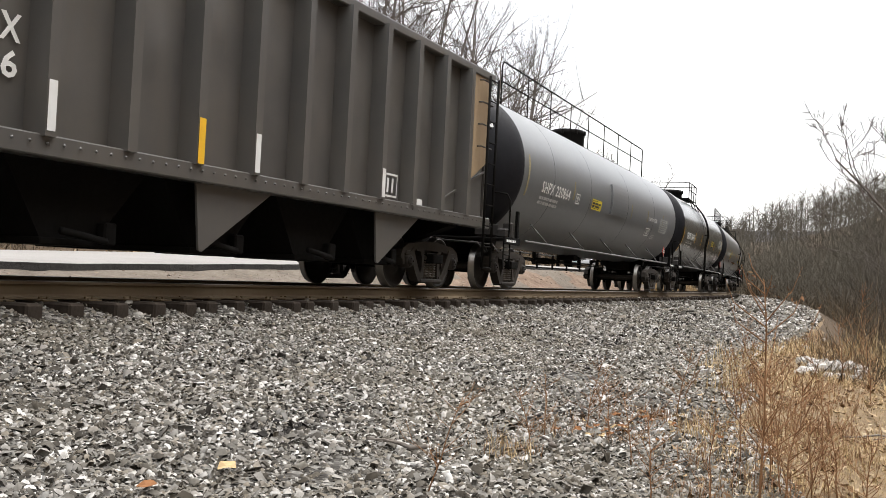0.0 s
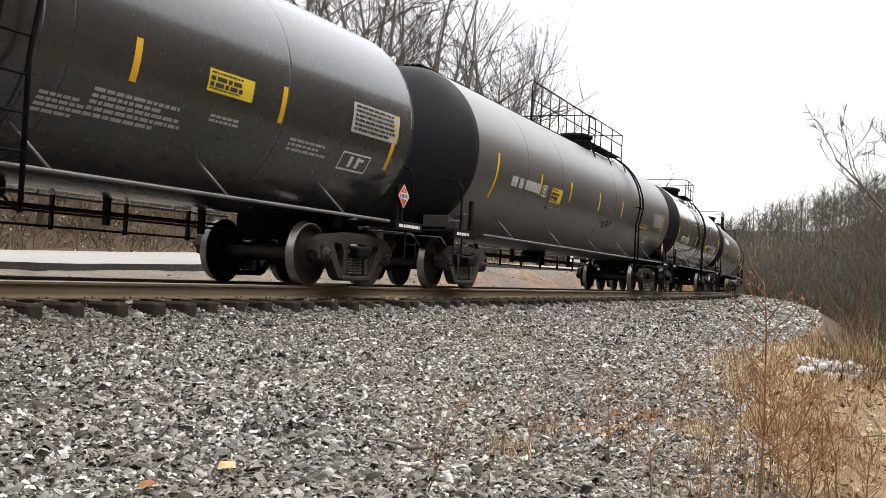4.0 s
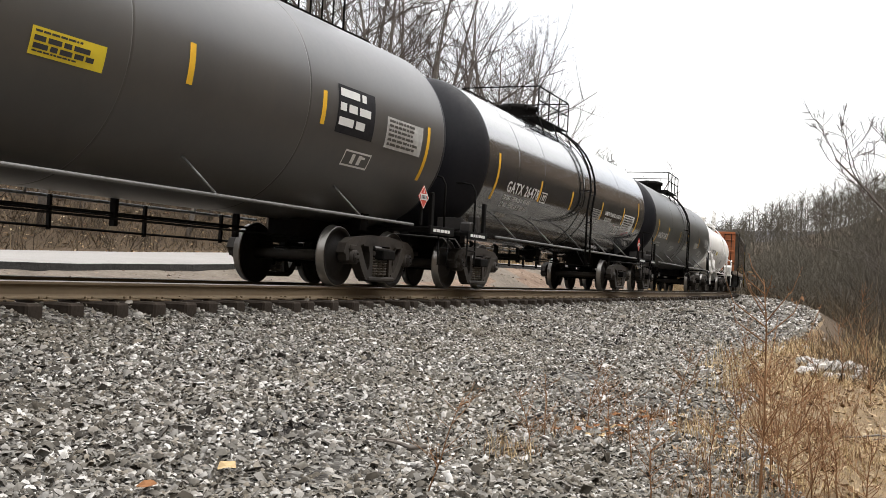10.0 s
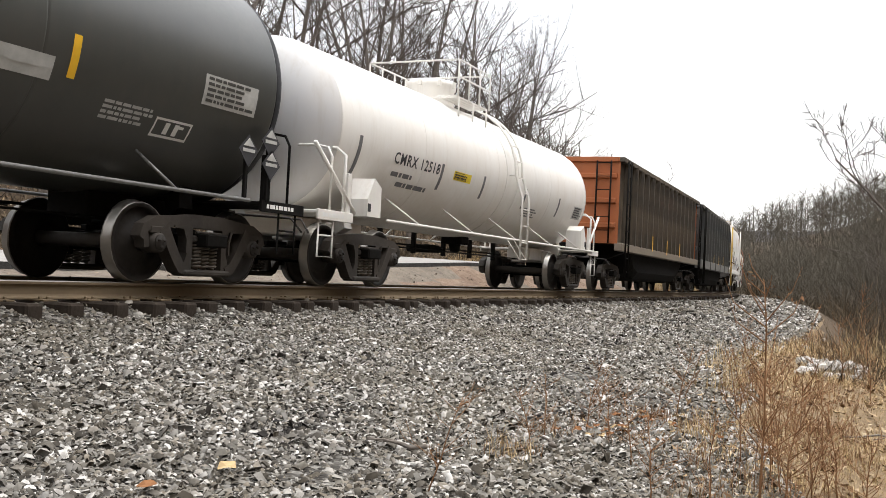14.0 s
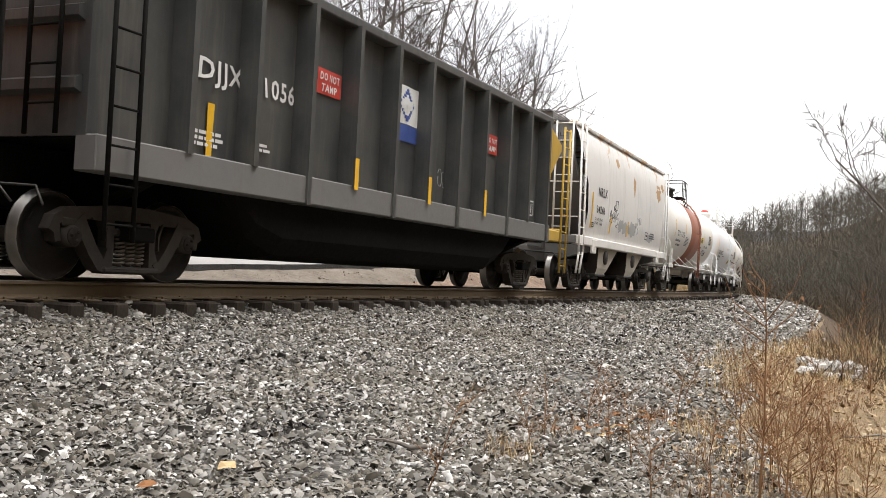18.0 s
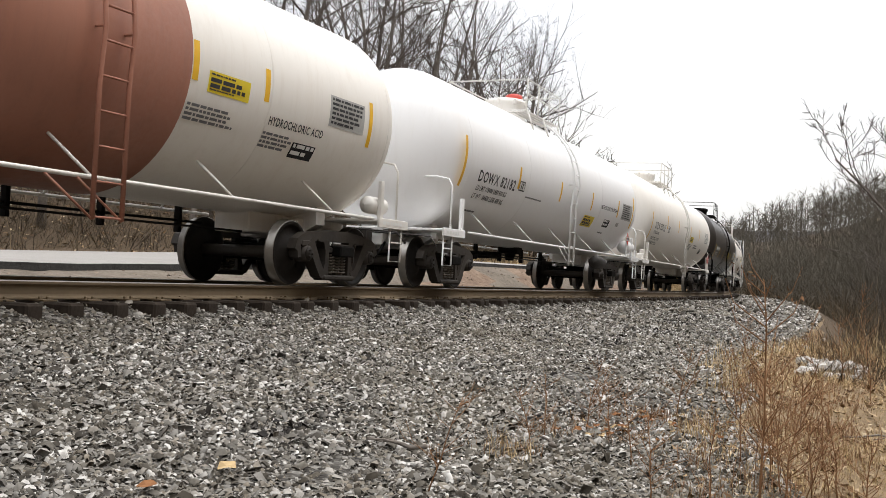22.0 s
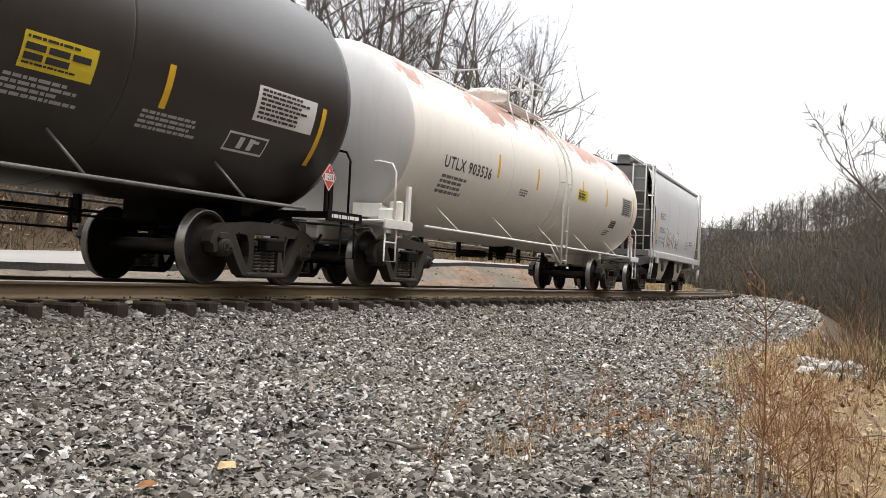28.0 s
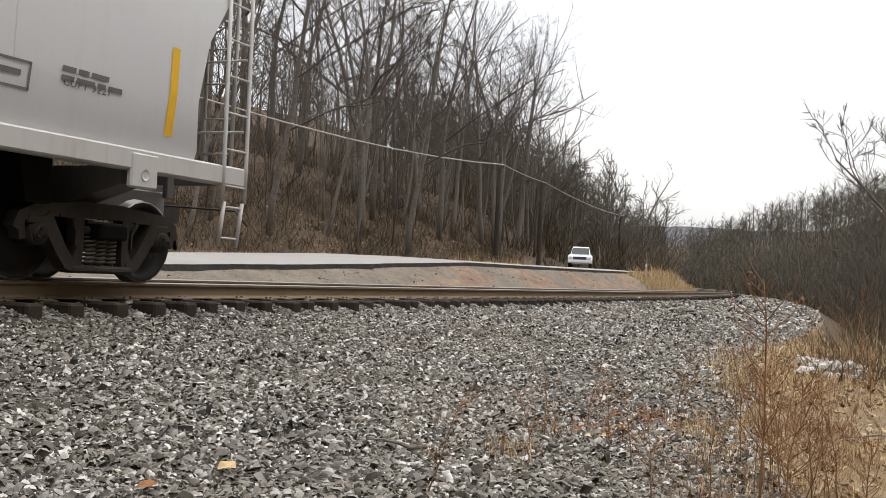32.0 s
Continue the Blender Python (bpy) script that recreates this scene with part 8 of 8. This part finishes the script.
# ---- undergrowth: tangles of thin stems ----
def brush(name, zones, label, seed):
    rng = np.random.default_rng(seed)
    co = []
    for n, s0, s1, l0, l1, h, w in zones:
        for k in range(n):
            s, l = rng.uniform(s0, s1), rng.uniform(l0, l1)
            p = spot(s, l, height(s, l) - 0.05)
            m = 16
            b = np.array([p.x, p.y, p.z])[None] + np.concatenate([rng.normal(0, 0.3, (m, 2)), np.zeros((m, 1))], 1)
            hh = h * rng.lognormal(0, 0.4)
            d = np.stack([rng.normal(0, 0.5, m), rng.normal(0, 0.5, m), rng.uniform(0.5, 1.0, m)], 1) * hh * rng.uniform(0.5, 1.0, (m, 1))
            e = b + d * 0.55
            t = e + d * 0.45 + rng.normal(0, 0.2, (m, 3)) * hh
            a = rng.uniform(0, 6.283, m)
            sd = np.stack([np.cos(a), np.sin(a), np.zeros(m)], 1) * w / 2
            co.append(np.stack([b - sd, b + sd, e + sd * 0.7, e - sd * 0.7, t + sd * 0.2, t - sd * 0.2], 1))
    co = np.concatenate(co)
    n = len(co)
    fc = (np.array([(0, 1, 2, 3), (3, 2, 4, 5)])[None] + (np.arange(n) * 6)[:, None, None]).reshape(-1, 4)
    return setting(name, raw_mesh(name, co.reshape(-1, 3), fc, [M_BRUSH]), label, "undergrowth", "stuff")


brush("undergrowth", [(1500, 8, 64, 11.9, 20, 0.8, 0.02), (700, 12, 80, 18, 40, 1.3, 0.03), (400, 60, 180, 12, 30, 1.6, 0.06), (500, 14, 30, -12, -7.6, 0.5, 0.012), (800, 24, 60, -16, -7.6, 1.0, 0.016), (800, 50, 160, -24, -7.8, 2.2, 0.04), (700, 150, 330, -30, -7.0, 3.5, 0.12), (1000, 85, 330, 5.5, 26, 3.2, 0.1)], "tangled brown leafless undergrowth", 41)


# ---- dead leaves in the grass, and clods on the bank ----
def flakes(name, zones, mat, label, seed, category):
    rng = np.random.default_rng(seed)
    co = []
    for n, s0, s1, l0, l1, r in zones:
        for k in range(n):
            s, l = rng.uniform(s0, s1), rng.uniform(l0, l1)
            if l < 0 and l > grass_edge(s) + rng.uniform(-0.5, 0.6):
                continue
            p = spot(s, l, height(s, l) + rng.uniform(0.005, 0.05))
            u = rng.normal(0, 1, 3)
            u[2] *= 0.35
            u /= np.linalg.norm(u)
            v = np.cross(u, (rng.normal(0, 0.35), rng.normal(0, 0.35), 1.0))
            v /= np.linalg.norm(v)
            a, b, c = r * rng.uniform(0.5, 1.3), r * rng.uniform(0.25, 0.7), np.array(p)
            up = np.array([0, 0, rng.uniform(0, 0.5) * a])
            co.append([c - u * a + up, c + v * b, c + u * a + up, c - v * b])
    co = np.array(co)
    fc = np.arange(len(co) * 4).reshape(-1, 4)
    return setting(name, raw_mesh(name, co.reshape(-1, 3), fc, [mat]), label, category, "stuff")


M_LITTERLEAF = island_mat("dry_leaf_litter", [(0, (0.09, 0.05, 0.025)), (0.4, (0.20, 0.125, 0.065)), (0.75, (0.36, 0.26, 0.15)), (1, (0.52, 0.42, 0.28))])
flakes("leaf_litter", [(3600, 3, 9, -9.6, -6.2, 0.03), (3000, 9, 20, -10.5, -6.2, 0.045), (3500, 6, 60, 11.5, 17, 0.09)], M_LITTERLEAF, "brown and tan dead leaves among the grass", 51, "leaf litter")
M_CLOD = island_mat("earth_clod", [(0, (0.05, 0.034, 0.025)), (0.5, (0.15, 0.11, 0.08)), (1, (0.30, 0.24, 0.185))])
stones("earth_clods", [(20, 60, 2.7, 5.1, 9, 0.05, 0.6), (6, 24, 2.6, 5.2, 14, 0.05, 0.6), (60, 90, 2.6, 5.4, 2, 0.13, 0.5)], M_CLOD, "clods of brown earth on the bank", 52)

# ---- poles and wire along the road ----
POLES = [(-2.0, 12.0, 7.4), (56.0, 11.5, 6.05), (66.7, 11.5, 5.95), (105.0, 10.5, 6.0)]
TOPS = []
for s, l, h in POLES:
    p = spot(s, l, height(s, l))
    ob = thing("utility_pole", "short weathered wooden utility pole", "pole", pose(*p), "poles along the road")
    part("shaft", Geo().lathe([(-0.4, 0.16), (h * 0.5, 0.145), (h, 0.125), (h + 0.01, 0.0)], 12, "z").mesh("shaft", M_POLE), ob)
    g = Geo()
    g.box(-0.05, 0.05, -0.28, -0.1, h - 0.35, h - 0.3, 0.008)
    g.lathe([(h - 0.3, 0.03), (h - 0.2, 0.045), (h - 0.15, 0.02)], 8, "z", pose(0, -0.24, 0))
    part("insulator", g.done("insulator", M_IRON), ob)
    TOPS.append(p + Vector((0, -0.24, h - 0.15)))
g = Geo()
for a, b in zip(TOPS, TOPS[1:]):
    sag = 0.026 * (b - a).length if a.x < 10 else 0.008 * (b - a).length
    g.pipe([a.lerp(b, k / 12) - Vector((0, 0, sag * 4 * (k / 12) * (1 - k / 12))) for k in range(13)], 0.03 if a.x < 10 else 0.022, 5)
thing("overhead_wire", "pale overhead wire slung between the poles", "wire", pose(0, 0, 0), "", g.mesh("overhead_wire", M_CABLE))
p = spot(76, 5.3, 0)
ob = thing("marker_post", "small pale marker post by the road", "post", pose(p.x, p.y, height(76, 5.3)))
part("shaft", Geo().box(-0.05, 0.05, -0.04, 0.04, -0.2, 0.75, 0.01).mesh("shaft", M_CHALK), ob)
part("reflector", Geo().box(-0.06, -0.05, -0.035, 0.035, 0.55, 0.7, 0.004).mesh("reflector", M_WHITE), ob)

# ---- distant ridge closing the valley ----
# distance haze is mixed into the ridge's bluish tones
M_RIDGE = ground_mat("hazy_wooded_ridge", [(0.06, 0.06, 0.068), (0.085, 0.083, 0.092), (0.11, 0.105, 0.112)], 0.03, 0.2, 0.2)
vs, fs = [], []
for k in range(121):
    a = radians(-20 + 60 * k / 120)
    for r, z in ((560, -10), (640, 18), (720, 41 + 4 * noise.noise((k * 0.12, 0, 0)) + 1.6 * noise.noise((k * 0.9, 4, 0))), (900, 20)):
        vs.append((r * math.cos(a), r * math.sin(a), z))
fs = [(i * 4 + j, i * 4 + 4 + j, i * 4 + 5 + j, i * 4 + 1 + j) for i in range(120) for j in range(3)]
setting("backdrop", Geo().add(vs, fs, True).mesh("backdrop", M_RIDGE), "hazy wooded ridge closing the valley", "hill")


# ---- the pickup on the road ----
def pickup(m):
    M_BODY = plain("white_car_paint", (0.70, 0.71, 0.72), 0.25, 0, 0.04)
    M_GLASS = plain("dark_car_glass", (0.03, 0.035, 0.04), 0.08, 0, 0.1)
    M_LAMP = plain("headlamp_glass", (0.55, 0.56, 0.58), 0.15, 0, 0.05)
    M_TYRE = plain("tyre_rubber", (0.02, 0.02, 0.02), 0.9)
    ob = thing("pickup_truck", "white pickup truck standing on the road, facing the tracks", "pickup truck", m)
    g = Geo()
    g.prism([(-2.6, 0.45), (-2.62, 0.72), (-2.5, 0.95), (-1.35, 1.1), (-1.3, 1.1), (0.9, 1.1), (2.6, 1.1), (2.65, 0.5), (2.0, 0.4), (-2.1, 0.4)], -0.95, 0.95)
    part("body", g.done("body", M_BODY), ob, "white painted body")
    g = Geo()
    g.prism([(-1.35, 1.1), (-0.75, 1.72), (-0.55, 1.80), (0.6, 1.80), (0.85, 1.70), (0.95, 1.1)], -0.82, 0.82)
    g.v = [(x, y * (1 - 0.2 * max(0.0, z - 1.1) / 0.7), z) for x, y, z in g.v]
    part("cab", g.done("cab", M_BODY), ob)
    g = Geo()
    g.add([(-1.30, -0.74, 1.17), (-1.30, 0.74, 1.17), (-0.80, 0.66, 1.70), (-0.80, -0.66, 1.70)], [(3, 2, 1, 0)], m=pose(-0.025, 0, 0))
    part("windscreen", g.mesh("windscreen", M_GLASS), ob)
    g = Geo()
    g.box(-2.66, -2.60, -0.55, 0.55, 0.70, 0.92, 0.02)
    part("grille", g.done("grille", M_IRON), ob, "dark grille")
    g = Geo()
    g.box(-2.74, -2.58, -0.97, 0.97, 0.42, 0.62, 0.04)
    part("bumper", g.done("bumper", M_LAMP), ob, "bright bumper")
    for y in (-0.75, 0.75):
        part("headlight", Geo().box(-2.655, -2.57, y - 0.16, y + 0.16, 0.72, 0.92, 0.03).mesh("headlight", M_LAMP), ob, "clear headlight")
        part("mirror", Geo().box(-1.05, -0.9, y * 1.3 - 0.09, y * 1.3 + 0.09, 1.12, 1.32, 0.03).mesh("mirror", M_IRON), ob)
        for x in (-1.7, 1.6):
            w = part("wheel", Geo().lathe([(-0.12, 0.22), (-0.13, 0.33), (-0.09, 0.37), (0.09, 0.37), (0.13, 0.33), (0.12, 0.22)], 24, "y", pose(x, y * 1.12, 0.37)).mesh("wheel", M_TYRE), ob)
            part("rim", Geo().lathe([(-0.115, 0.0), (-0.115, 0.2), (-0.125, 0.22), (0.125, 0.22), (0.115, 0.2), (0.115, 0.0)], 20, "y", pose(x, y * 1.12, 0.37)).mesh("rim", M_LAMP), w)
    return ob


pickup(track_pose(70.5, height(70.5, 9.3) + 0.05) @ pose(0, 9.3, 0, 0, 0, 9) @ Matrix.Scale(0.85, 4))


# ---- the train rolls towards the camera and past it, slowing a little ----
V16, ACC = 9.0701, -0.0498


def travel(s16, t):
    return s16 - V16 * (t - 16) - ACC * (t - 16) ** 2 / 2


def car_pose(F, R, t):
    a, b = spot(travel(F, t), 0), spot(travel(R, t), 0)
    c, d = (a + b) / 2, b - a
    return pose(c.x, c.y, 0, 0, 0, math.degrees(math.atan2(d.y, d.x)))


def motions():
    for car, F, R in CARS:
        walk(car, [(k * 0.5, car_pose(F, R, k * 0.5)) for k in range(65)])
    for w, dx, y, x, no in WHEELS:
        mid = (CARS[no][1] + CARS[no][2]) / 2 + x
        flip = 0 if y < 0 else 180
        # the wheel turns while its car is near; two rows hold it before and after
        ks = [k for k in range(0, 481) if 4.0 < travel(mid, k / 15) < 40.0]
        if not ks:
            continue
        ks = sorted({0, 480, *ks})
        first, last = [k for k in ks if 4.0 < travel(mid, k / 15) < 40.0][0], [k for k in ks if 4.0 < travel(mid, k / 15) < 40.0][-1]
        rows = []
        for k in ks:
            kk = min(max(k, first), last)
            turn = (travel(mid, kk / 15) - travel(mid, first / 15)) / WR
            rows.append((k / 15, pose(dx, y, WR) @ Matrix.Rotation(turn, 4, "Y") @ pose(0, 0, 0, 0, 0, flip)))
        walk(w, rows)


motions()
